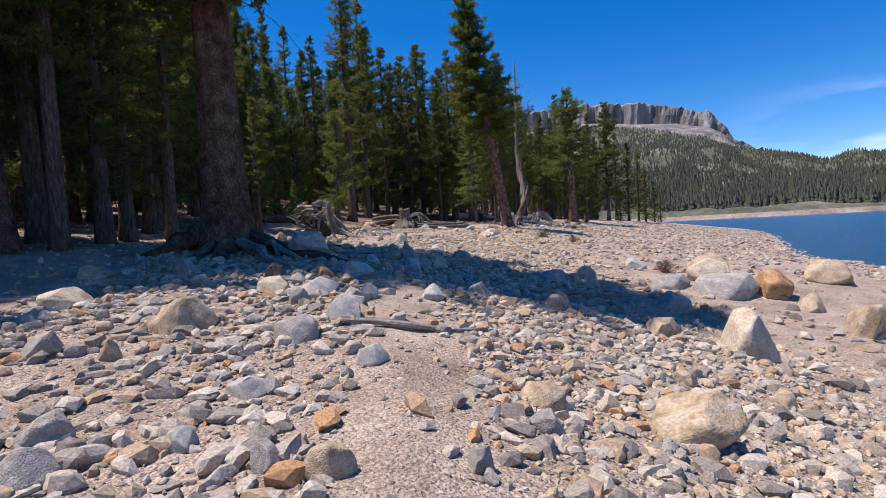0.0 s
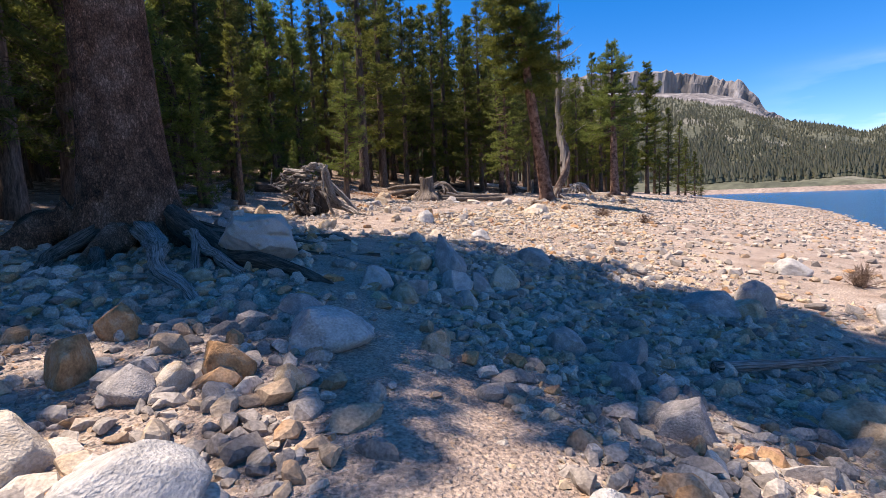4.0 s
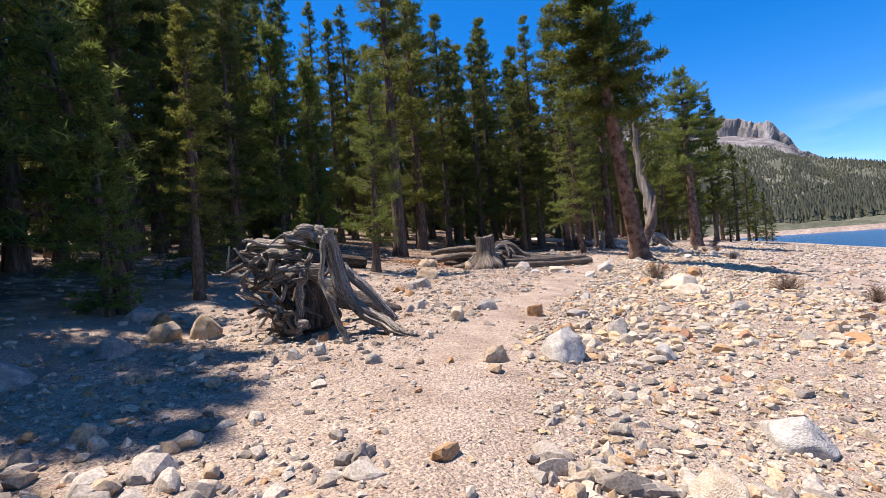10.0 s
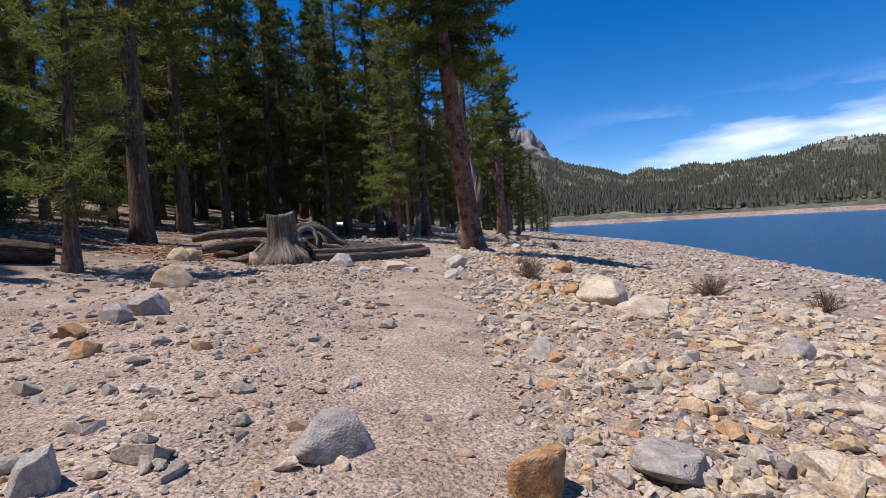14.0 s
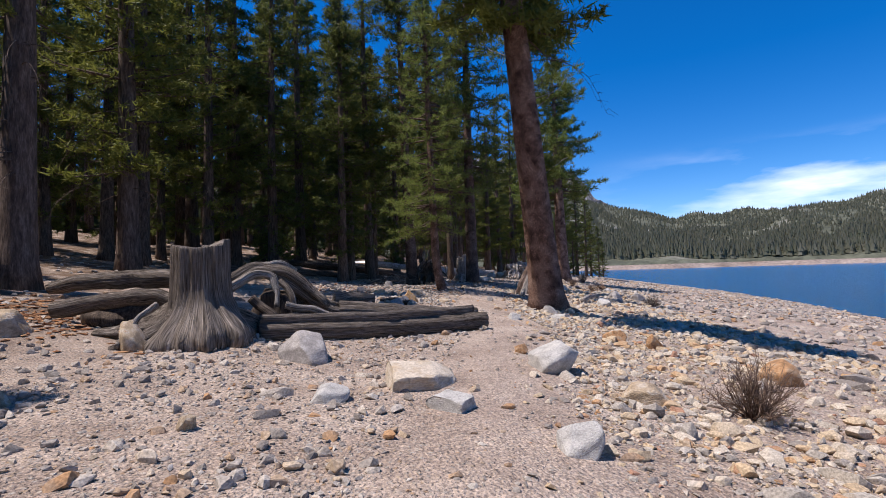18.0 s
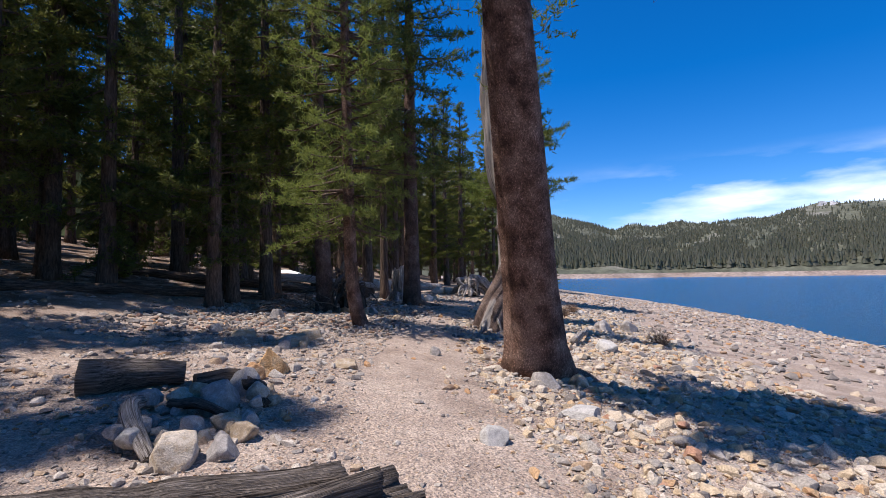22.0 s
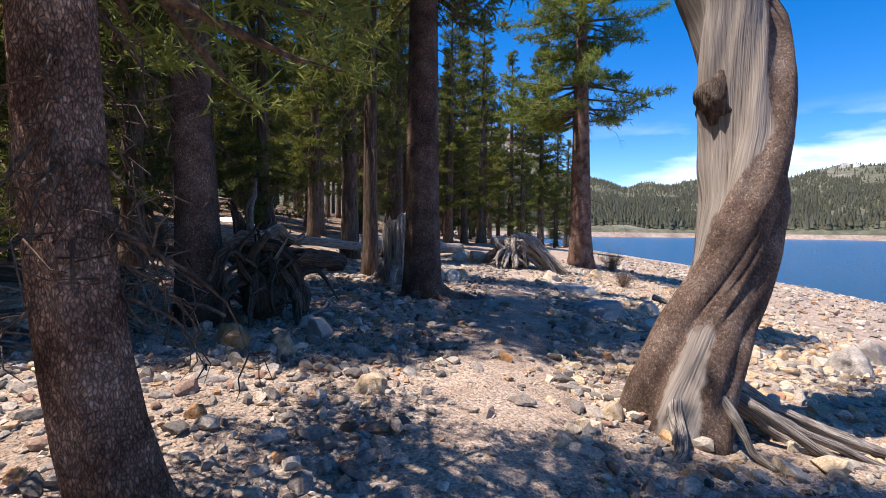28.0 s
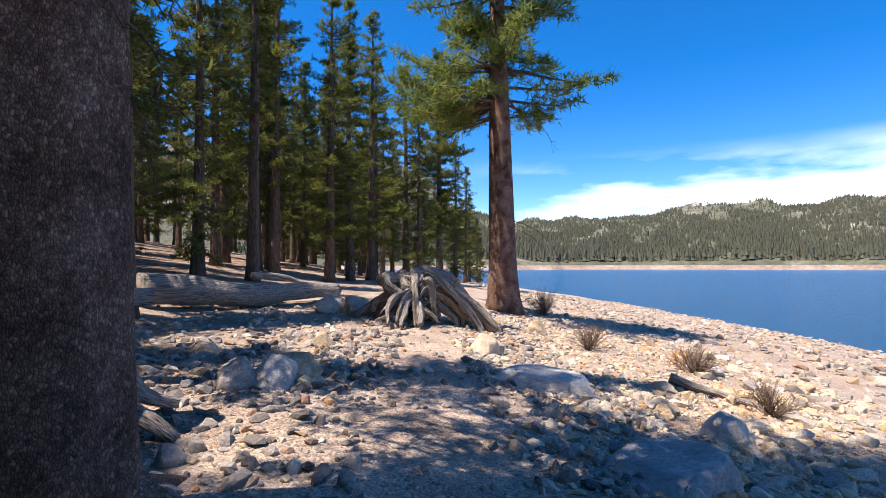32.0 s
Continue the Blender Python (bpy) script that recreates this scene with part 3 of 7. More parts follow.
# the flat-topped cliff far behind, with a snow bank at its foot
caz = np.radians(np.arange(-6, 33, 0.25))
top_el = np.interp(np.degrees(caz), [-6, 8, 16.5, 20, 25.3, 28.3, 29.4, 30.2, 33], [11.5, 12.3, 12.7, 12.3, 11.4, 10.2, 9.2, 7.6, 5.6])
jag = 0.34 * (lumps(np.degrees(caz) * 3.1, 0 * caz, 31) - 0.5) + 0.12 * (lumps(np.degrees(caz) * 9.0, 0 * caz, 32) - 0.5)
rows = []
D = 2600.0
for lift, deep_by in ((-9.0, -700), (-3.2, -260), (-2.0, -60), (-1.9, 0), (-1.0, 6), (-0.15, 14), (0.0, 30), (0.0, 320)):
    flute = 60 * (lumps(np.degrees(caz) * 1.1, 0 * caz + lift * 0.6, 33) - 0.5) + 20 * (lumps(np.degrees(caz) * 4.3, 0 * caz + lift * 1.7, 34) - 0.5)
    dist = D + deep_by + (flute if -2.0 < lift else 0)
    el = top_el + (jag if lift >= -0.2 else 0) + lift * np.clip((top_el - 5.0) / 6.0, 0.05, 1.2)
    rows.append(np.stack([EYE[0] + dist * np.sin(caz), EYE[1] + dist * np.cos(caz), EYE[2] + D * np.tan(np.radians(el)) + 0 * caz], -1))
cv = np.concatenate(rows)
i = np.arange(len(cv)).reshape(len(rows), -1)
cf = np.stack([i[:-1, :-1], i[:-1, 1:], i[1:, 1:], i[1:, :-1]], -1).reshape(-1, 4)
cliff = tagged(new("cliff_mountain", mesh_of("cliff_mountain", cv, cf, "cliff")), "flat-topped pale grey cliff above the woods", "mountain", kind="structure")
M["granite_far"] = surface("bare_granite_outcrop", [(0.1, (0.28, 0.265, 0.25)), (0.5, (0.4, 0.385, 0.37)), (0.9, (0.5, 0.485, 0.465))], 0.06, 0.95, 0.3, 0.3, bump_dist=1.0)
# bare granite knob on the skyline
kv, kf = [], []
for q in range(26):
    az_, up_ = radians(rng.normal(57.6, 1.5)), rng.uniform(5.0, 6.3)
    at_ = np.array([EYE[0] + 985 * math.sin(az_), EYE[1] + 985 * math.cos(az_), EYE[2] + 985 * math.tan(radians(up_)) - 12])
    lump = rng.normal(0, 1, (14, 3))
    lump = lump / np.linalg.norm(lump, axis=1)[:, None] * np.array([rng.uniform(8, 20), rng.uniform(8, 16), rng.uniform(6, 13)]) * rng.uniform(0.8, 1.1, (14, 1)) + at_
    hull = bmesh.new()
    for c in lump:
        hull.verts.new(c)
    got = bmesh.ops.convex_hull(hull, input=hull.verts)
    bmesh.ops.triangulate(hull, faces=hull.faces)
    hull.verts.index_update()
    kf += [[w.index + len(kv) for w in f_.verts] for f_ in hull.faces]
    kv += [tuple(w.co) for w in hull.verts]
    hull.free()
tagged(new("granite_knob", mesh_of("granite_knob", kv, kf, "granite_far")), "bare pale granite knob on the wooded skyline", "outcrop", kind="structure")
saz = np.radians(np.linspace(27.2, 29.9, 24))
srow = []
for e in (0, 1):
    el = np.interp(np.degrees(saz), [27.2, 28.4, 29.9], [8.25, 7.95, 7.55]) + e * 0.42 * np.sin(np.linspace(0.15, 3.0, 24)) * (0.7 + 0.6 * lumps(np.degrees(saz) * 5, 0 * saz, 41))
    srow.append(np.stack([EYE[0] + (D - 120 + 50 * e) * np.sin(saz), EYE[1] + (D - 120 + 50 * e) * np.cos(saz), EYE[2] + (D - 120) * np.tan(np.radians(el))], -1))
sv = np.concatenate(srow)
i = np.arange(48).reshape(2, 24)
tagged(new("snow_bank", mesh_of("snow_bank", sv, np.stack([i[0, :-1], i[0, 1:], i[1, 1:], i[1, :-1]], -1), "snow")), "white snow bank at the foot of the cliff", "snow", kind="structure")


# ---- trees ----
def rock_shape(seed, points=13, tall=False, flat=False, fine=4):
    """A broken stone: a ball cut by uneven planes, edges worn, faces pitted and lumpy."""
    r = np.random.default_rng(seed)
    bm = bmesh.new()
    bmesh.ops.create_icosphere(bm, subdivisions=fine, radius=1.0)
    co = np.array([v_.co for v_ in bm.verts])
    faces = np.array([[w.index for w in f_.verts] for f_ in bm.faces])
    bm.free()
    cuts = r.normal(0, 1, (points, 3))
    cuts[:, 2] = np.abs(cuts[:, 2]) * 0.8
    cuts /= np.linalg.norm(cuts, axis=1)[:, None]
    depth = r.uniform(0.45, 0.72, points)
    if tall:
        cuts = np.vstack([cuts * np.array([1, 1, 0.4]), [(0.85, 0.1, 0.5), (-0.75, 0.3, 0.65), (0.1, -0.9, 0.45), (0.1, 0.9, 0.5)]])
        cuts /= np.linalg.norm(cuts, axis=1)[:, None]
        depth = np.concatenate([r.uniform(0.7, 0.95, points), [0.5, 0.48, 0.46, 0.5]])
    else:
        cuts = np.vstack([cuts, [(*r.normal(0, 0.12 if flat else 0.28, 2), 1.0)]])
        cuts /= np.linalg.norm(cuts, axis=1)[:, None]
        depth = np.append(depth, 0.3 if flat else r.uniform(0.5, 0.7))
    for n_, d_ in zip(cuts, depth):
        co -= np.maximum(co @ n_ - d_, 0)[:, None] * n_ * 0.99
    ph = r.uniform(-40, 40, 3)
    bumps = np.array([noise.fractal(Vector(c * 2.2 + ph), 0.8, 2.1, 6) for c in co])
    dents = np.array([noise.noise(Vector(c * 5.0 - ph)) for c in co])
    co = co * (1 + 0.055 * bumps + 0.02 * dents)[:, None]
    co /= np.abs(co).max(0)
    return co, faces


def tube(points, radii, sides=10, wobble=0.0, seed=0, cap=True, flat=1.0):
    """A limb along points with a ragged round section; returns vertices and triangles-or-quads as quads."""
    r = np.random.default_rng(seed)
    pts = np.asarray(points, float)
    radii = np.asarray(radii, float)
    tang = np.gradient(pts, axis=0)
    tang /= np.linalg.norm(tang, axis=1)[:, None] + 1e-9
    ref = np.array([1.0, 0.31, 0.17]) if abs(tang[0][0]) < 0.8 else np.array([0.1, 1.0, 0.2])
    ang = np.linspace(0, 2 * np.pi, sides, endpoint=False)
    lobes = 1 + wobble * r.normal(0, 1, sides)
    vs = []
    u = np.cross(tang[0], ref)
    for p, t_, ra in zip(pts, tang, radii):
        u = u - t_ * (u @ t_)
        u /= np.linalg.norm(u) + 1e-9
        w = np.cross(t_, u)
        k = lobes * (1 + wobble * 0.05 * r.normal(0, 1, sides))
        vs.append(p + ra * k[:, None] * (np.cos(ang)[:, None] * u + flat * np.sin(ang)[:, None] * w))
    vs = np.concatenate(vs)
    i = np.arange(len(pts) * sides).reshape(len(pts), sides)
    j = np.roll(i, -1, axis=1)
    fs = np.stack([i[:-1], j[:-1], j[1:], i[1:]], -1).reshape(-1, 4)
    if cap:
        for ring, p in ((i[0], pts[0]), (i[-1], pts[-1])):
            vs = np.vstack([vs, p])
            c = len(vs) - 1
            rr_ = ring if ring[0] else ring[::-1]
            fs = np.vstack([fs, [(rr_[q], rr_[(q + 1) % sides], c, c) for q in range(sides)]])
    return vs, fs


def joined(pieces):
    vs, fs, c = [], [], 0
    for a_, b_ in pieces:
        vs.append(a_)
        fs.append(np.asarray(b_) + c)
        c += len(a_)
    return np.concatenate(vs), np.concatenate(fs)


def quads_mesh(name, v_, f_, mat, smooth=True, grain=None):
    """Quads, of which those with a doubled corner become triangles."""
    me_ = bpy.data.meshes.new(name)
    me_.from_pydata(np.asarray(v_).tolist(), [], [tuple(q[:3]) if q[2] == q[3] else tuple(q) for q in np.asarray(f_).tolist()])
    me_.polygons.foreach_set("use_smooth", np.full(len(me_.polygons), smooth))
    me_.materials.append(M[mat])
    me_.update()
    g_ = me_.attributes.new("grain", "FLOAT_VECTOR", "POINT")
    g_.data.foreach_set("vector", np.asarray(v_ if grain is None else grain, np.float32).ravel())
    return me_


def spline(points, n_):
    """A smooth line through points (Catmull-Rom)."""
    p = np.asarray(points, float)
    p = np.vstack([2 * p[0] - p[1], p, 2 * p[-1] - p[-2]])
    out_ = []
    for q in np.linspace(0, len(p) - 3 - 1e-6, n_):
        k_, t_ = int(q), q - int(q)
        a_, b_, c_, d_ = p[k_:k_ + 4]
        out_.append(0.5 * (2 * b_ + (c_ - a_) * t_ + (2 * a_ - 5 * b_ + 4 * c_ - d_) * t_ ** 2 + (3 * b_ - a_ - 3 * c_ + d_) * t_ ** 3))
    return np.array(out_)


def limb(points, r0, r1, seed=0, n_=22, sides=14, wob=0.10, flat=1.0, kink=0.006, mid=1.0, lump=0.035):
    r = np.random.default_rng(seed)
    line = spline(points, n_)
    slow = np.linspace(0, 1, max(4, n_ // 3))
    s_ = np.linspace(0, 1, n_)
    bend = np.stack([np.interp(s_, slow, r.normal(0, kink * 2.5, len(slow))) for _ in range(3)], -1)
    line += bend - bend[0]
    rad = (r0 + (r1 - r0) * s_) * (1 + (mid - 1) * np.sin(np.pi * s_)) * (1 + np.interp(s_, slow, r.normal(0, 0.05 + 2 * lump, len(slow))).clip(-0.35, 0.35))
    v_, f_ = tube(line, rad, sides, wob, seed, True, flat)
    ang_ = np.linspace(0, 2 * np.pi, sides, endpoint=False)
    run = np.concatenate([[0], np.cumsum(np.linalg.norm(np.diff(line, axis=0), axis=1))])
    g_ = np.stack([np.repeat(rad, sides) * np.tile(np.cos(ang_), n_), np.repeat(rad, sides) * np.tile(np.sin(ang_), n_), np.repeat(run, sides)], -1)
    g_ = np.vstack([g_, [[0, 0, 0], [0, 0, run[-1]]]]) + seed * 0.37
    return v_, f_, g_


def trunk_line(h, lean=(0, 0), bend=0.0, seed=0, n_=16, foot=0.0):
    r = np.random.default_rng(seed)
    t_ = np.linspace(0, 1, n_) ** 1.15
    ph = r.uniform(0, 6.28, 2)
    x = lean[0] * h * t_ + bend * np.sin(3.1 * t_ + ph[0]) - bend * np.sin(ph[0])
    y = lean[1] * h * t_ + bend * np.sin(2.7 * t_ + ph[1]) - bend * np.sin(ph[1])
    return np.stack([x - foot * (1 - np.exp(-h * t_ / 0.7)), y, h * t_ - 0.25], -1), t_


def tufts(where, ways, size, r, blades=8, width=0.1):
    """Needle sprays: thin blades round each point, leaning the branch's way."""
    n_ = len(where)
    d = r.normal(0, 1, (n_, blades, 3))
    d /= np.linalg.norm(d, axis=2)[..., None]
    d = d * 0.9 + ways[:, None, :] * 0.55 + np.array([0, 0, 0.3])
    d /= np.linalg.norm(d, axis=2)[..., None]
    ln = size[:, None, None] * r.uniform(0.6, 1.25, (n_, blades, 1))
    side = np.cross(d, r.normal(0, 1, (n_, blades, 3)))
    side /= np.linalg.norm(side, axis=2)[..., None] + 1e-9
    p = where[:, None, :] + r.normal(0, 1, (n_, blades, 3)) * size[:, None, None] * 0.22
    wd = ln * width
    v0, v1, v2 = p - side * wd, p + side * wd, p + d * ln
    v_ = np.stack([v0, v1, v2], 2).reshape(-1, 3)
    return v_, np.arange(len(v_)).reshape(-1, 3)


def conifer(name, h, r0, crown_from, spread, seed, mat="needles", bark_mat="bark_far", lean=(0, 0), bend=0.06, step=0.24, droop=0.25, dead_from=0.12,
            open_=0.0, tuft=0.19, flare=1.5, sides=12, label="", profile=None, tip_from=0.18, per=1.0, dead=14, group="", blades=11, reach=0.8, fine=0.1, foot=0.0, taper=0.8, flare_up=0.35):
    """A conifer standing at the origin: trunk, dead lower limbs, live crown."""
    r = np.random.default_rng(seed)
    tree = base_at(name, Matrix(), label, "tree", group)
    line, t_ = trunk_line(h, lean, bend, seed, 34 if foot or flare_up > 0.4 else 16, foot)
    rad = r0 * (1 - t_) ** taper * (1 + (flare - 1) * np.exp(-np.maximum(line[:, 2], 0) / flare_up)) + 0.012
    tv_, tf_ = tube(line, rad, sides, 0.05, seed)
    part("trunk", quads_mesh("trunk", tv_, tf_, bark_mat), tree)

    def at_height(z):
        k_ = np.interp(z, line[:, 2], np.arange(len(line)))
        i0 = int(min(k_, len(line) - 2))
        return line[i0] + (line[i0 + 1] - line[i0]) * (k_ - i0)

    limbs, wheres, ways, sizes = [], [], [], []
    z = h * crown_from
    while z < h * 0.985:
        u_ = (z / h - crown_from) / (1 - crown_from)
        prof = profile(u_) if profile else (1 - u_) ** 0.75 * min(1.0, 0.55 + u_ * 3.0)
        whorl = max(3, int(r.integers(3, 6) * per))
        for q in range(whorl):
            if r.uniform() < open_:
                continue
            a_ = r.uniform(0, 6.283)
            ln = spread * prof * r.uniform(0.55, 1.2) + 0.12
            rise = 0.35 - droop * (1.3 - u_) * 1.2 + r.normal(0, 0.12) + 0.5 * max(0, u_ - 0.75)
            k_ = max(4, int(ln / 0.14))
            s_ = np.linspace(0, 1, k_)
            base_p = at_height(z + r.normal(0, 0.05))
            way = np.array([math.cos(a_), math.sin(a_), 0])
            p = base_p + way * (s_ * ln)[:, None] + np.array([0, 0, 1.0]) * (rise * s_ * ln - droop * 0.55 * (s_ ** 2) * ln + 0.22 * (s_ ** 4) * ln)[:, None]
            if ln > 0.35:
                limbs.append(tube(p[:: max(1, k_ // 4)], np.linspace(0.02 + 0.012 * ln, 0.006, len(p[:: max(1, k_ // 4)])), 4, 0, 0, False))
            start = tip_from
            live = s_ > start
            cross = np.array([-way[1], way[0], 0])
            for wing in ((-1, 0, 1) if r.uniform() < 0.6 else (-0.6, 0.6)):
                fan = (1 - s_[live]) * ln * 0.38 * wing * r.uniform(0.5, 1.1)
                wheres.append(p[live] + cross * fan[:, None] + r.normal(0, 0.05, (live.sum(), 3)))
                ways.append(np.repeat([way * 0.8 + cross * 0.5 * wing], live.sum(), 0))
                sizes.append(np.full(live.sum(), tuft) * r.uniform(0.75, 1.2, live.sum()))
        z += step * r.uniform(0.7, 1.3) * (0.7 + 0.6 * (1 - u_))
    for q in range(dead):
        zz_ = h * r.uniform(dead_from, crown_from + 0.1)
        a_, ln = r.uniform(0, 6.283), r.uniform(0.35, 1.0) * spread * reach
        s_ = np.linspace(0, 1, 8)
        way = np.array([math.cos(a_), math.sin(a_), 0])
        p = at_height(zz_) + way * (ln * np.sin(1.35 * s_))[:, None] + np.array([0, 0, -1.0]) * (0.75 * s_ ** 2 * ln)[:, None] + np.cumsum(r.normal(0, 0.022, (8, 3)), 0) * s_[:, None]
        limbs.append(tube(p, np.linspace(0.012, 0.002, 8), 4, 0, 0, False))
        for w_ in range(7):
            o_ = p[r.integers(2, 8)]
            e_ = o_ + way * ln * 0.1 + r.normal(0, 0.09, 3) - np.array([0, 0, 0.1])
            limbs.append(tube([o_, (2 * o_ + e_) / 3 + r.normal(0, 0.03, 3) + np.array([0, 0, 0.03]), (o_ + 2 * e_) / 3 + r.normal(0, 0.03, 3), e_], [0.005, 0.004, 0.003, 0.0015], 3, 0, 0, False))
    lv, lf = joined(limbs)
    part("branchwork", quads_mesh("branchwork", lv, lf, "bark_far"), tree, "thin bare limbs")["kind"] = "stuff"
    fv, ff = tufts(np.concatenate(wheres), np.concatenate(ways), np.concatenate(sizes), r, blades, fine)
    part("crown", mesh_of("crown", fv, ff, mat), tree, "needled crown")
    return tree


def place(x, y, turn=0.0, size=1.0, thick=1.0, sink=0.05):
    return pose(x, y, ground_z(x, y) - sink, 0, 0, turn) @ Matrix.Diagonal((size * thick, size * thick, size, 1))


FIR = "dark green conifer with drooping lower limbs in the forest edge"
kinds = [
    conifer("conifer_tree", 15, 0.19, 0.10, 1.75, 1, "needles_dark", step=0.30, label=FIR, open_=0.28, group="forest trees"),
    conifer("conifer_tree", 17, 0.22, 0.16, 1.9, 2, "needles", step=0.32, label=FIR, open_=0.28, group="forest trees"),
    conifer("conifer_tree", 13, 0.17, 0.07, 1.6, 3, "needles_dark", step=0.28, label=FIR, open_=0.28, group="forest trees", droop=0.4),
    conifer("conifer_tree", 18, 0.24, 0.3, 1.8, 4, "needles", step=0.34, label="tall conifer with a bare lower trunk and green crown", open_=0.28, group="forest trees", dead=26),
    conifer("conifer_tree", 9, 0.11, 0.05, 1.25, 5, "needles_lit", step=0.24, label="young yellow-green conifer among taller trees", open_=0.15, group="forest trees", dead=6),
    conifer("conifer_tree", 16, 0.2, 0.22, 1.6, 6, "needles_dark", step=0.32, label=FIR, open_=0.28, group="forest trees", droop=0.5, dead=24),
]
# trees of the wood that can be told apart, and unseen ones added for their shadows: place, trunk thickness, kind,
# height
WOOD = [(-10.2, 9.0, 0.2, 3, 17), (-11.6, 10.4, 0.26, 5, 18), (-9.3, 12.4, 0.2, 3, 16), (-12.8, 8.6, 0.25, 0, 17), (-13.4, 11.9, 0.25, 1, 18), (-10.6, 13.4, 0.24, 5, 17), (-14.6, 14.0, 0.25, 1, 19), (-12.2, 6.6, 0.22, 3, 17), (-15.0, 9.8, 0.25, 0, 18), (-8.6, 24.2, 0.14, 3, 6.5), (-9.4, 25.6, 0.16, 2, 8.5),
        # several here stand out of view on the left, added to shade the slope
        (-9.4, 17.8, 0.2, 3, 11.5), (-9.9, 16.1, 0.2, 5, 15), (-9.7, 14.7, 0.22, 0, 16.5), (-11.6, 15.2, 0.24, 0, 17), (-13.6, 20.4, 0.24, 5, 11.5), (-11.6, 21.7, 0.2, 5, 8.5), (-9.1, 22.2, 0.14, 4, 5.0), (-12.6, 27.4, 0.18, 1, 10), (-12.0, 37.8, 0.22, 3, 11),
        (-7.9, 46.7, 0.3, 3, 13), (-6.8, 46.6, 0.36, 3, 14), (-6.8, 53.7, 0.32, 1, 19), (-8.7, 51.5, 0.42, 3, 20), (-10.1, 58.5, 0.4, 5, 19), (-7.6, 55.4, 0.36, 3, 20), (-4.6, 50.5, 0.2, 5, 15),
        (-2.2, 61.2, 0.3, 0, 12), (5.7, 52.75, 0.15, 5, 16), (5.6, 63.4, 0.26, 1, 15), (6.0, 57.4, 0.24, 5, 17), (2.9, 70.0, 0.4, 1, 20), (0.7, 65.0, 0.28, 3, 18), (14.4, 72.3, 0.3, 1, 15),
        # from (-6.8, 39.2) on, several are added for the shade they cast
        (11.4, 75.0, 0.36, 0, 18), (10.2, 78.0, 0.4, 3, 20), (-4.2, 66.0, 0.4, 3, 20), (-1.3, 59.9, 0.3, 1, 12), (-4.3, 49.9, 0.22, 5, 15), (-6.8, 39.2, 0.34, 3, 18.8), (-6.2, 43.5, 0.28, 1, 18.5), (0.4, 48.9, 0.16, 5, 10), (0.0, 47.6, 0.18, 0, 12.5), (1.3, 50.3, 0.2, 3, 17), (0.2, 49.6, 0.16, 5, 9), (-10.8, 18.9, 0.22, 0, 14), (-11.2, 20.2, 0.2, 0, 13.5), (19.2, 78.5, 0.3, 1, 18), (16.5, 75.0, 0.24, 0, 14), (20.5, 81.0, 0.26, 1, 16), 
        (1.6, 51.5, 0.2, 0, 11), (0.4, 54.5, 0.25, 0, 16), (3.0, 65.0, 0.25, 2, 14), (22.0, 77.0, 0.22, 2, 12), (31.0, 90.0, 0.25, 1, 15.5), (33.5, 91.0, 0.25, 0, 14),
        (36.0, 93.0, 0.22, 1, 12.5), (38.5, 96.0, 0.2, 2, 10), (41.0, 98.0, 0.2, 2, 8), (30.0, 85.5, 0.15, 2, 7), (25.0, 85.0, 0.3, 1, 18), (43.5, 101.0, 0.15, 2, 6)]
taken = []
base_h, base_r = [15, 17, 13, 18, 9, 16], [0.19, 0.22, 0.17, 0.24, 0.11, 0.2]
for x, y, ra, kind, h in WOOD:
    size = h / base_h[kind]
    copy_thing(kinds[kind], place(x, y, rng.uniform(0, 360), size, min(1.25, max(0.65, ra / base_r[kind] / size))))
    taken.append((x, y))
# the rest of the wood, thinning inwards
tries = 0
while len(taken) < 150 and tries < 9000:
    tries += 1
    y = rng.uniform(4, 118)
    edge = np.interp(y, [4, 14, 22, 30, 38, 46, 54, 62, 80, 118], [12.5, 11, 10.5, 11, 11, 10.5, 8.5, 6.0, 4.0, 4.0])
    x = float(trail_x(y)) - edge - rng.exponential(9.0)
    if y < 20 and x > -12:
        continue
    if any((x - q[0]) ** 2 + (y - q[1]) ** 2 < (2.1 if x > trail_x(y) - 22 else 4.5) for q in taken):
        continue
    kind = int(rng.choice(6, p=[0.24, 0.2, 0.2, 0.14, 0.08, 0.14]))
    size = rng.uniform(0.75, 1.2)
    if 15 < y < 47.5 and x + 0.6 + 0.43 * size * base_h[kind] > np.interp(y, [15, 18, 38, 44, 47], [-5, -7.5, -6.5, -2.5, -0.5]):
        continue  # the open slope lies in the sun
    copy_thing(kinds[kind], place(x, y, rng.uniform(0, 360), size))
    taken.append((x, y))
# the deep wood behind, closing the view between the nearer trunks
tries, more = 0, 0
while more < 120 and tries < 6000:
    tries += 1
    y = rng.uniform(20, 116)
    x = float(trail_x(y)) - rng.uniform(11, 46)
    kind = int(rng.choice([0, 1, 2, 3, 5]))
    h = rng.uniform(14, 19)
    if any((x - q[0]) ** 2 + (y - q[1]) ** 2 < 3.2 for q in taken):
        continue
    if y < 47.5 and x + 0.6 + 0.43 * h > np.interp(y, [15, 18, 38, 44, 47], [-5, -7.5, -6.5, -2.5, -0.5]):
        continue
    copy_thing(kinds[kind], place(x, y, rng.uniform(0, 360), h / base_h[kind]))
    taken.append((x, y))
    more += 1
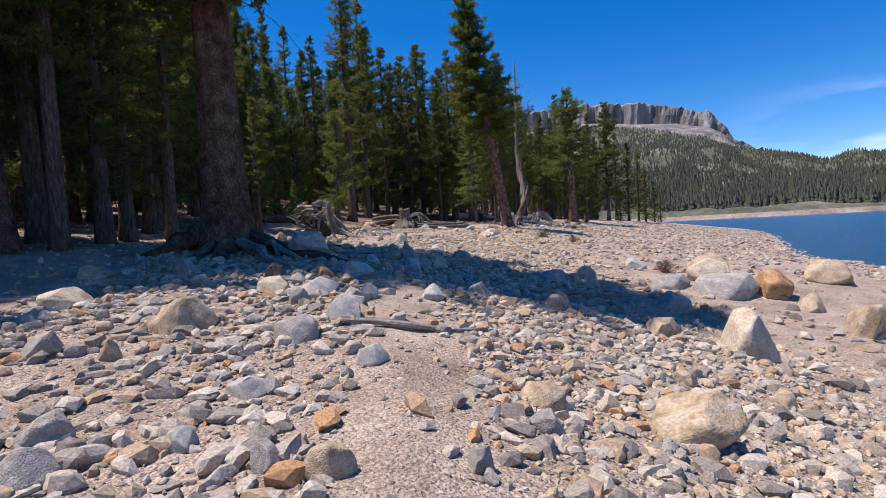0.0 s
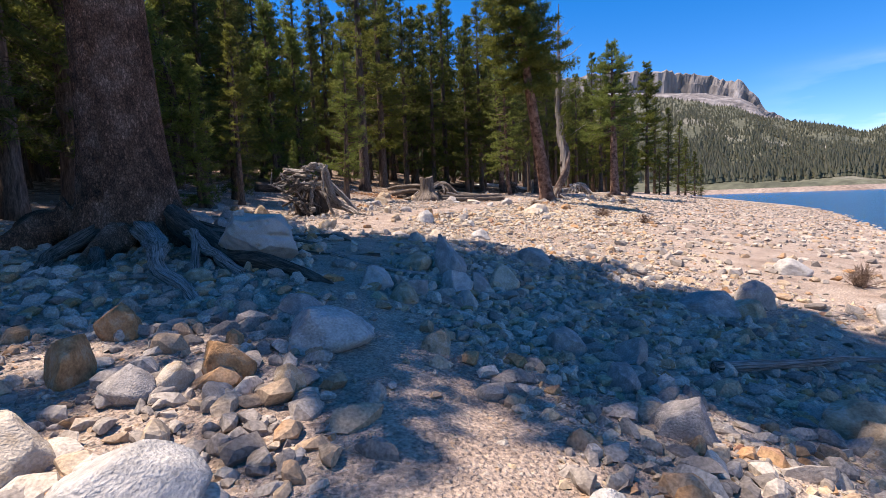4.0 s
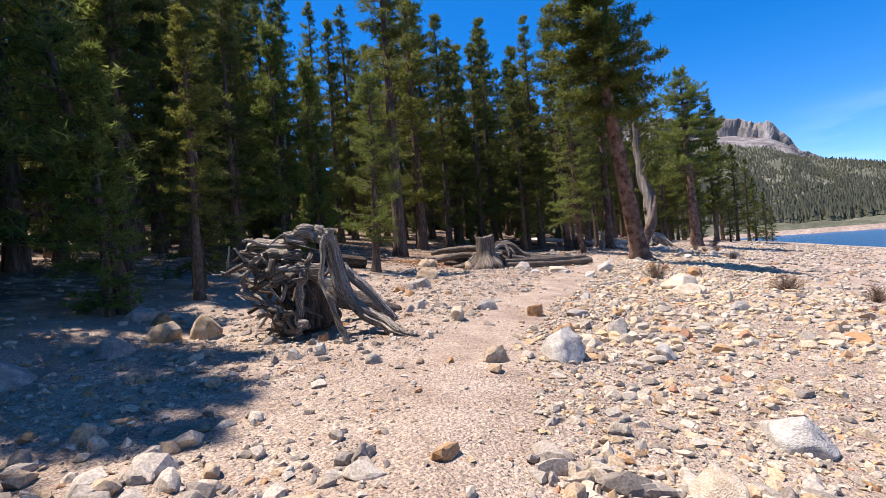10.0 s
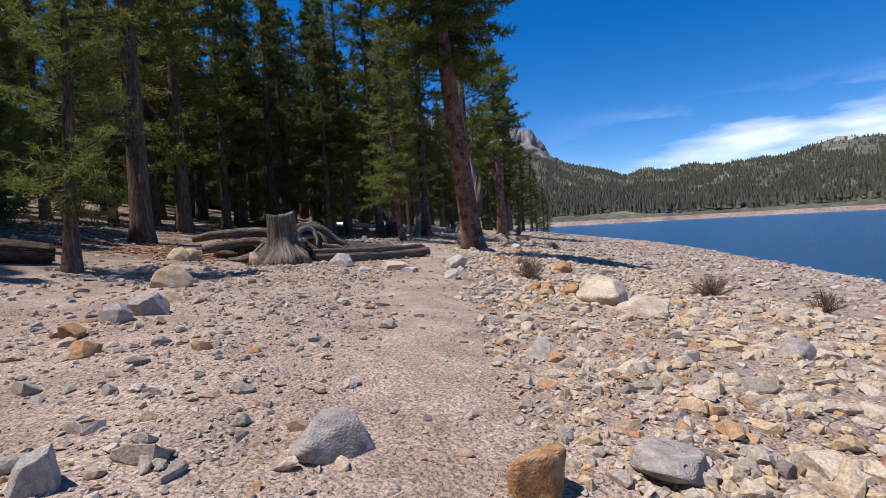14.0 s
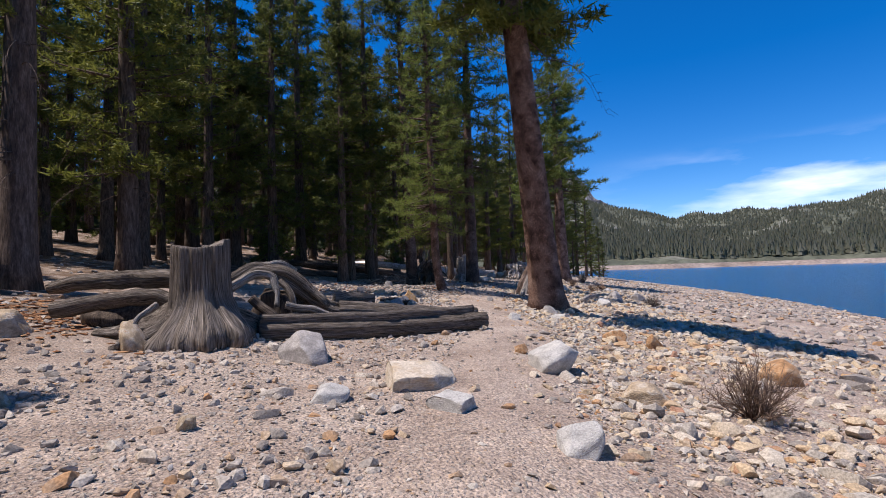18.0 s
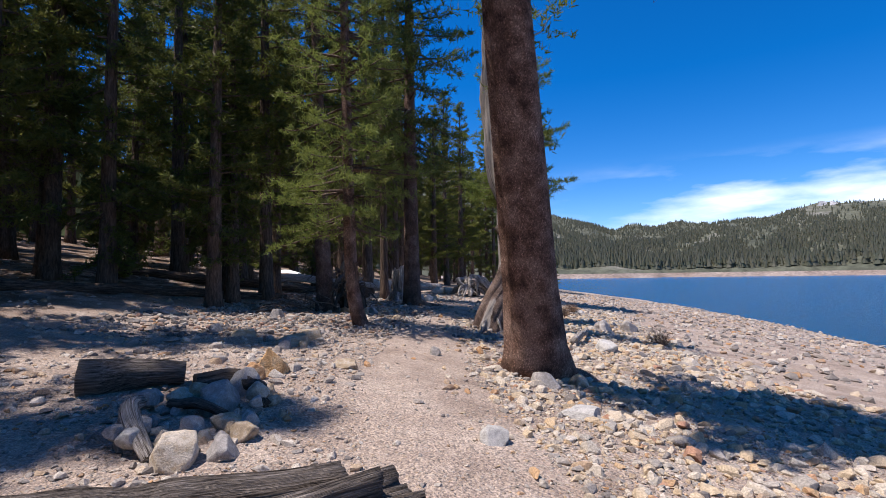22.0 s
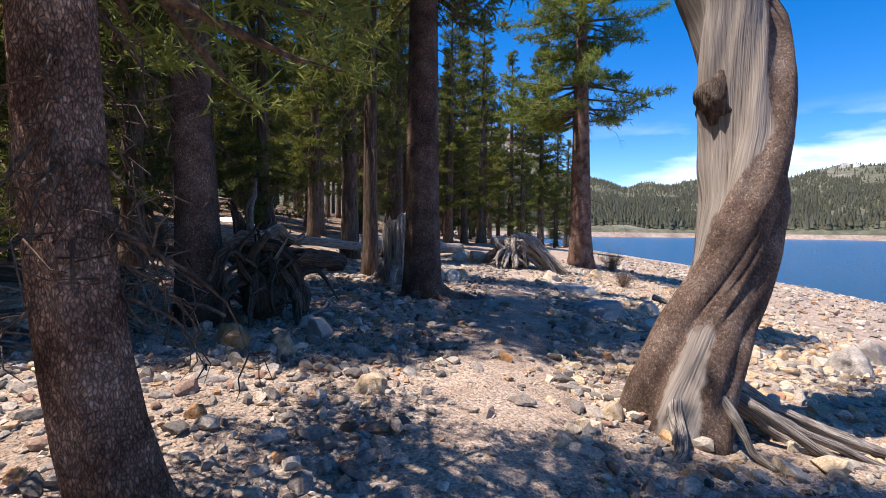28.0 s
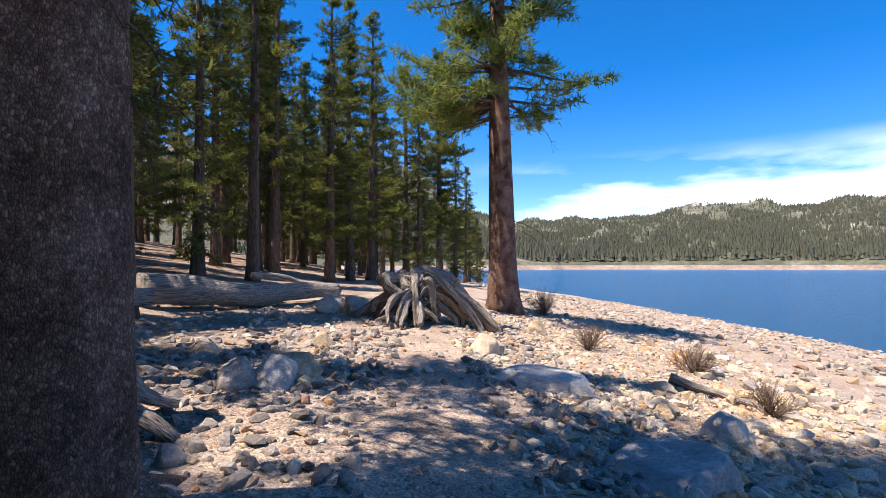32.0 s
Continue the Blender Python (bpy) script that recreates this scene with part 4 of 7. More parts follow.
# low trees along the shady edge of the open slope
for q in range(34):
    x, y = rng.uniform(-18.5, -10.5), 18 + 26 * (q + rng.uniform(0, 0.8)) / 34
    if any((x - p[0]) ** 2 + (y - p[1]) ** 2 < 1.6 for p in taken):
        continue
    kind = int(rng.integers(0, 6))
    h = min(18.0, max(5.0, (-6.6 - x) / 0.43 * rng.uniform(0.85, 1.0)))
    copy_thing(kinds[kind], place(x, y, rng.uniform(0, 360), h / base_h[kind], 1.0 if h > 9 else 1.15))
    taken.append((x, y))
# woods behind the start and inland, which close the view
behind = np.random.default_rng(19)
for q in range(26):
    x, y = -19 - behind.exponential(6), behind.uniform(-26, 6)
    copy_thing(kinds[int(behind.integers(0, 6))], place(x, y, behind.uniform(0, 360), behind.uniform(0.8, 1.15)))
for k_ in kinds:
    k_.matrix_basis = place(-30 - 2.5 * kinds.index(k_), 30 + 5 * kinds.index(k_), 40 * kinds.index(k_))


def lone_tree(maker, x, y, turn=0.0, sink=0.05):
    maker.matrix_basis = place(x, y, turn, 1.0, 1.0, sink)
    return maker


def flat_layers(u_):
    return (0.66 + 0.34 * math.sin(u_ * 19.0)) * (1.05 - u_) ** 0.5 * min(1, 0.75 + u_ * 2)


# the great red-trunked pine by the boulder
PINE_X, PINE_Y = -5.5, 13.2
big_pine = lone_tree(conifer("great_pine", 24, 0.52, 0.26, 5.0, 21, "needles_dark", "bark_red", lean=(0.0, -0.05), step=0.42, flare=1.62, flare_up=0.8, sides=40, bend=0.1, per=1.9, tuft=0.3, dead=18, dead_from=0.22,
                             label="great pine with thick red-brown plated bark and flaring roots"), PINE_X, PINE_Y)
# the first two are added at the left, out of view, to shade the ground
for x, y, s_, w_ in ((-9.8, 11.2, 0.8, 0.72), (-11.8, 12.4, 0.75, 0.85), (-15.4, 21.5, 0.6, 0.6), (-17.5, 22.5, 0.65, 0.6)):
    tagged(copy_thing(big_pine, place(x, y, rng.uniform(0, 360), s_, w_)), "tall pine with reddish bark in the dark stand", "tree", "tall pines")
# the leaning pine beside the trail
lean_pine = lone_tree(conifer("leaning_pine", 17.5, 0.42, 0.42, 3.0, 22, "needles", "bark_lean", lean=(-0.175, -0.2), step=0.4, flare=1.6, sides=24, bend=0.05, per=1.8, tuft=0.28, dead=8, dead_from=0.36, droop=0.35,
                              label="leaning pine with scaly reddish-brown bark beside the trail"), 5.36, 40.5)
# the open-crowned pine on the point
point_pine = lone_tree(conifer("shore_pine", 15.5, 0.43, 0.37, 3.5, 23, "needles_lit", "bark_lean", lean=(-0.03, 0.0), step=0.42, tip_from=0.35, flare=1.5, sides=20, bend=0.12, per=2.6, tuft=0.24, blades=12, fine=0.08, open_=0.08, dead=6, profile=flat_layers, droop=0.3,
                               label="open-crowned pine with layered boughs and reddish bark on the point"), 15.5, 59.6)
second_pine = lone_tree(conifer("shore_pine", 19.5, 0.3, 0.2, 3.0, 24, "needles", "bark_far", step=0.5, per=1.4, tuft=0.27, profile=flat_layers, label="slender layered pine behind the point"), 27.6, 84.0)
# the young tree at the trail side, low limbs dead and bristling
young_tree = lone_tree(conifer("young_pine", 10.6, 0.135, 0.19, 1.9, 25, "needles_lit", "bark_lean", lean=(-0.01, 0.0), foot=0.36, taper=0.5, step=0.16, flare=1.25, sides=18, bend=0.03, dead=40, dead_from=0.08, droop=0.34, reach=0.3, open_=0.12, tip_from=0.3, tuft=0.14, blades=16, fine=0.06,
                               label="young pine with curved trunk and bristling dead lower twigs"), 3.32, 44.3)
# the dark trunk that the walk passes last
last_tree = lone_tree(conifer("scaly_fir", 16.5, 0.27, 0.3, 2.5, 26, "needles_dark", "bark_fine", step=0.3, flare=1.3, sides=24, bend=0.04, dead=44, dead_from=0.12, reach=0.3, droop=0.4,
                              label="fir with dark scaly bark and thin dead twigs"), 6.04, 50.0)
pair_tree = lone_tree(conifer("scaly_fir", 16.0, 0.235, 0.3, 2.2, 27, "needles_dark", "bark_fine", lean=(-0.04, 0), step=0.3, sides=18, bend=0.08, dead=50, dead_from=0.06, reach=0.32, label="fir with grey-brown trunk and dead lower branches"), 2.97, 48.6)
sapling = lone_tree(conifer("pine_sapling", 7.4, 0.14, 0.16, 1.4, 28, "needles_lit", "bark_far", step=0.2, tuft=0.16, blades=14, fine=0.06, open_=0.2, sides=12, bend=0.1, dead=12, label="young pine with light green needles at the wood's edge"), -6.46, 31.9)
crook = lone_tree(conifer("crooked_pine", 6.5, 0.15, 0.4, 1.2, 29, "needles_lit", "bark_far", lean=(-0.22, 0), step=0.24, open_=0.25, bend=0.2, dead=14, label="small crooked pine leaning out of the shade"), -9.0, 22.6)
for x, y, s_ in ((-2.9, 51.0, 0.3), (24.3, 80.5, 0.85), (-3.6, 53.3, 0.35), (0.2, 51.0, 0.25), (-9.6, 33.5, 0.3), (-8.6, 30.0, 0.2)):
    c_ = copy_thing(kinds[4], place(x, y, rng.uniform(0, 360), s_, 1.2))
    tagged(c_, "small bushy green pine sapling", "sapling", "saplings")


# bark and bare silver wood on one trunk
def two_skins(name):
    m = bark(name, [(0.1, (0.11, 0.078, 0.062)), (0.5, (0.225, 0.16, 0.13)), (0.9, (0.35, 0.27, 0.23))], 105, (1, 1, 0.6), 0.01, 0.5, 0.5)
    n, l = m.node_tree.nodes, m.node_tree.links
    bs = n["Principled BSDF"]
    fibre = n.new("ShaderNodeAttribute")
    fibre.attribute_name = "grain"
    mp = n.new("ShaderNodeMapping")
    mp.inputs["Scale"].default_value = (38, 38, 1.3)
    l.new(fibre.outputs["Vector"], mp.inputs["Vector"])
    lines = n.new("ShaderNodeTexNoise")
    lines.inputs["Scale"].default_value, lines.inputs["Detail"].default_value = 2.0, 8
    l.new(mp.outputs[0], lines.inputs["Vector"])
    silver = ramp(n, [(0.28, (0.09, 0.078, 0.068)), (0.38, (0.22, 0.192, 0.17)), (0.55, (0.3, 0.265, 0.237)), (0.75, (0.4, 0.36, 0.325))])
    l.new(lines.outputs["Fac"], silver.inputs["Fac"])
    edge = n.new("ShaderNodeTexNoise")
    edge.inputs["Scale"].default_value, edge.inputs["Detail"].default_value = 9, 6
    tc = n.new("ShaderNodeTexCoord")
    l.new(tc.outputs["Object"], edge.inputs["Vector"])
    bare = n.new("ShaderNodeAttribute")
    bare.attribute_name = "bare"
    sums = n.new("ShaderNodeMath")
    sums.operation = "MULTIPLY_ADD"
    sums.inputs[1].default_value = 0.5
    l.new(edge.outputs["Fac"], sums.inputs[0]), l.new(bare.outputs["Fac"], sums.inputs[2])
    cut_ = n.new("ShaderNodeMapRange")
    cut_.inputs["From Min"].default_value, cut_.inputs["From Max"].default_value = 0.68, 0.8
    l.new(sums.outputs[0], cut_.inputs["Value"])
    mx = n.new("ShaderNodeMix")
    mx.data_type = "RGBA"
    l.new(cut_.outputs[0], mx.inputs["Factor"])
    l.new(bs.inputs["Base Color"].links[0].from_socket, mx.inputs["A"]), l.new(silver.outputs[0], mx.inputs["B"])
    l.new(mx.outputs["Result"], bs.inputs["Base Color"])
    bp = n.new("ShaderNodeBump")
    bp.inputs["Strength"].default_value, bp.inputs["Distance"].default_value = 0.8, 0.02
    l.new(lines.outputs["Fac"], bp.inputs["Height"])
    how = n.new("ShaderNodeMix")
    how.data_type = "VECTOR"
    l.new(cut_.outputs[0], how.inputs["Factor"])
    l.new(bs.inputs["Normal"].links[0].from_socket, how.inputs["A"]), l.new(bp.outputs[0], how.inputs["B"])
    l.new(how.outputs["Result"], bs.inputs["Normal"])
    return m


M["two_skins"] = two_skins("bark_and_silver_wood")


# the old twisted tree: live bark winding round bare silver wood
def twisted_tree():
    tree = base_at("twisted_tree", place(6.72, 45.25), "old twisted pine, half bare silver wood, half live bark", "tree")
    rx, ry = 0.72, -0.69  # towards the lake, across the view
    prof = [(-0.3, 0.0, 0.52), (0.0, 0.0, 0.56), (0.35, 0.04, 0.45), (0.8, 0.14, 0.37), (1.3, 0.34, 0.34), (1.8, 0.46, 0.35), (2.3, 0.47, 0.36), (2.8, 0.42, 0.37), (3.4, 0.34, 0.37), (4.0, 0.14, 0.34), (5.0, -0.1, 0.28),
            (6.5, -0.2, 0.24), (8.0, -0.1, 0.2), (10.0, 0.05, 0.14), (12.0, 0.0, 0.09), (14.5, 0.1, 0.025)]
    zz_, oo, rr_ = (np.array(c) for c in zip(*prof))
    zs = np.concatenate([np.arange(-0.3, 5, 0.09), np.arange(5, 14.5, 0.35)])
    o_, ra = np.interp(zs, zz_, oo), np.interp(zs, zz_, rr_)
    away = np.interp(zs, [0, 0.6, 1.3, 2.3, 3.4, 6, 9], [0, 0.08, 0.3, 0.65, 0.85, 0.9, 0.6])
    line = np.stack([o_ * rx + 0.69 * away, o_ * ry + 0.72 * away, zs], -1)
    ra = ra * (1 + 0.2 * away)
    sides = 72
    ang = np.linspace(0, 2 * np.pi, sides, endpoint=False)
    vs, fibres = [], []
    for p, q, z in zip(line, ra, zs):
        tw = 1.1 * z
        ridge = 1 + 0.15 * np.cos(3 * (ang - tw)) + 0.09 * np.cos(5 * (ang - 0.6 * tw) + 1) + 0.045 * np.cos(9 * (ang - 0.8 * tw) + 2) + 0.025 * np.cos(17 * (ang - 0.9 * tw)) + 0.1 * np.exp(-max(z, 0) / 0.5) * np.cos(7 * ang)
        ridge = ridge - 0.16 * np.exp(-(((ang - 4.6 - 0.75 * (z - 1.6) + np.pi) % (2 * np.pi) - np.pi) / 0.16) ** 2) * np.exp(-((z - 1.7) / 0.9) ** 2)
        vs.append(p + 0.77 * q * ridge[:, None] * np.stack([np.cos(ang), np.sin(ang), 0 * ang], -1))
        fibres.append(np.stack([0.35 * np.cos(ang - 0.5 * tw), 0.35 * np.sin(ang - 0.5 * tw), 0 * ang + z], -1))
    vs, fibres = np.concatenate(vs), np.concatenate(fibres)
    i_ = np.arange(len(zs) * sides).reshape(len(zs), sides)
    j_ = np.roll(i_, -1, axis=1)
    f_ = np.stack([i_[:-1], j_[:-1], j_[1:], i_[1:]], -1)
    me_ = quads_mesh("trunk", vs, f_.reshape(-1, 4), "two_skins", True, fibres)
    mz = (zs[:, None] + 0 * ang[None])
    turn = (ang[None] + 2.335 + np.pi) % (2 * np.pi) - np.pi + 0.1 * np.sin(5 * mz)
    upper = np.minimum(np.minimum(turn + 1.9, np.interp(mz, [1.2, 2.4, 5.0], [-1.7, 0.5, 1.0]) - turn), mz - 2.0 - 0.45 * turn + 0.12 * np.sin(7 * turn))
    scar = np.minimum(np.minimum(turn + 0.36, 0.38 - 0.2 * mz - turn), np.minimum(0.78 - mz, mz - 0.05)) + 0.02
    bare = np.clip(0.5 + 1.6 * np.maximum(upper, scar), 0, 1)
    me_.attributes.new("bare", "FLOAT", "POINT").data.foreach_set("value", bare.astype(np.float32).ravel())
    part("trunk", me_, tree, "bark winding round bare silver wood")
    # knot
    for a_, z_, out_, size_ in ((3.05, 2.76, 0.26, (0.18, 0.18, 0.34)),):
        kv, kf = rock_shape(611, 15)
        folds = np.array([noise.fractal(Vector((c[0] * 2.2 + 3 * a_, c[1] * 2.2, c[2] * 1.3)), 0.8, 2.0, 4) + 0.35 * math.sin(9 * c[2] + 4 * math.sin(3 * c[0] + 4 * c[1])) for c in kv])
        kv = kv * np.array(size_) * (1 + 0.2 * folds)[:, None] + np.array([np.interp(z_, zs, line[:, 0]) + out_ * math.cos(a_), np.interp(z_, zs, line[:, 1]) + out_ * math.sin(a_), z_])
        part("burl", mesh_of("burl", kv, kf, "dead_dark", True), tree, "dark knotted burl")
    # bare roots spreading over the stones
    for q, (a_, ln, r0) in enumerate(((-0.5, 1.6, 0.06), (-0.62, 1.35, 0.05), (-0.38, 1.3, 0.05), (-0.85, 1.15, 0.05), (-0.2, 1.2, 0.045), (-0.72, 0.9, 0.05), (-0.05, 0.8, 0.045), (0.5, 0.8, 0.05), (3.9, 0.75, 0.06), (-1.5, 0.6, 0.05))):
        s_ = np.linspace(0, 1, 7)
        p = np.stack([math.cos(a_) * (0.22 + s_ * ln), math.sin(a_) * (0.22 + s_ * ln) + 0.06 * np.sin(6 * s_ + q), (0.42 - 0.05 * (q % 3)) * (1 - s_) ** 1.7 - 0.13 * s_ * ln * max(0, math.cos(a_ + 0.3))], -1)
        v_, f_, g_ = limb(p, r0 * 1.15, 0.02, 500 + q, n_=24, sides=16, wob=0.14, lump=0.05, kink=0.004, flat=0.7)
        part("root", quads_mesh("root", v_, f_, "dead_wood", True, g_), tree, "bare silver root")
    # limbs and the small live crown
    r = np.random.default_rng(5)
    limbs, wh, wy, sz = [], [], [], []
    for q in range(34):
        z = r.uniform(4.6, 13.8)
        a_, ln = (r.normal(-0.7, 0.9) if z < 10 else r.uniform(0, 6.28)), r.uniform(0.6, 2.6) * (1.25 - z / 18)
        b_ = np.array([np.interp(z, zs, line[:, 0]), np.interp(z, zs, line[:, 1]), z])
        s_ = np.linspace(0, 1, 9)
        way = np.array([math.cos(a_), math.sin(a_), 0])
        p = b_ + way * (s_ * ln)[:, None] + np.array([0, 0, 1]) * ((0.25 * s_ + 0.25 * s_ ** 2) * ln)[:, None] + r.normal(0, 0.06, (9, 3)) * s_[:, None]
        limbs.append(tube(p, np.linspace(0.05, 0.008, 9), 6, 0.1, q, False))
        if z < 9.6 and r.uniform() < 0.8:
            far_ = s_ > 0.4
            for w_ in range(9):
                wh.append(p[far_] + r.normal(0, 0.26, (far_.sum(), 3)))
                wy.append(np.repeat([way], far_.sum(), 0))
                sz.append(np.full(far_.sum(), 0.22))
    part("branchwork", quads_mesh("branchwork", *joined(limbs), "dead_wood"), tree, "bare grey limbs")["kind"] = "stuff"
    fv, ff = tufts(np.concatenate(wh), np.concatenate(wy), np.concatenate(sz), r)
    part("crown", mesh_of("crown", fv, ff, "needles"), tree, "sparse needled boughs")


twisted_tree()


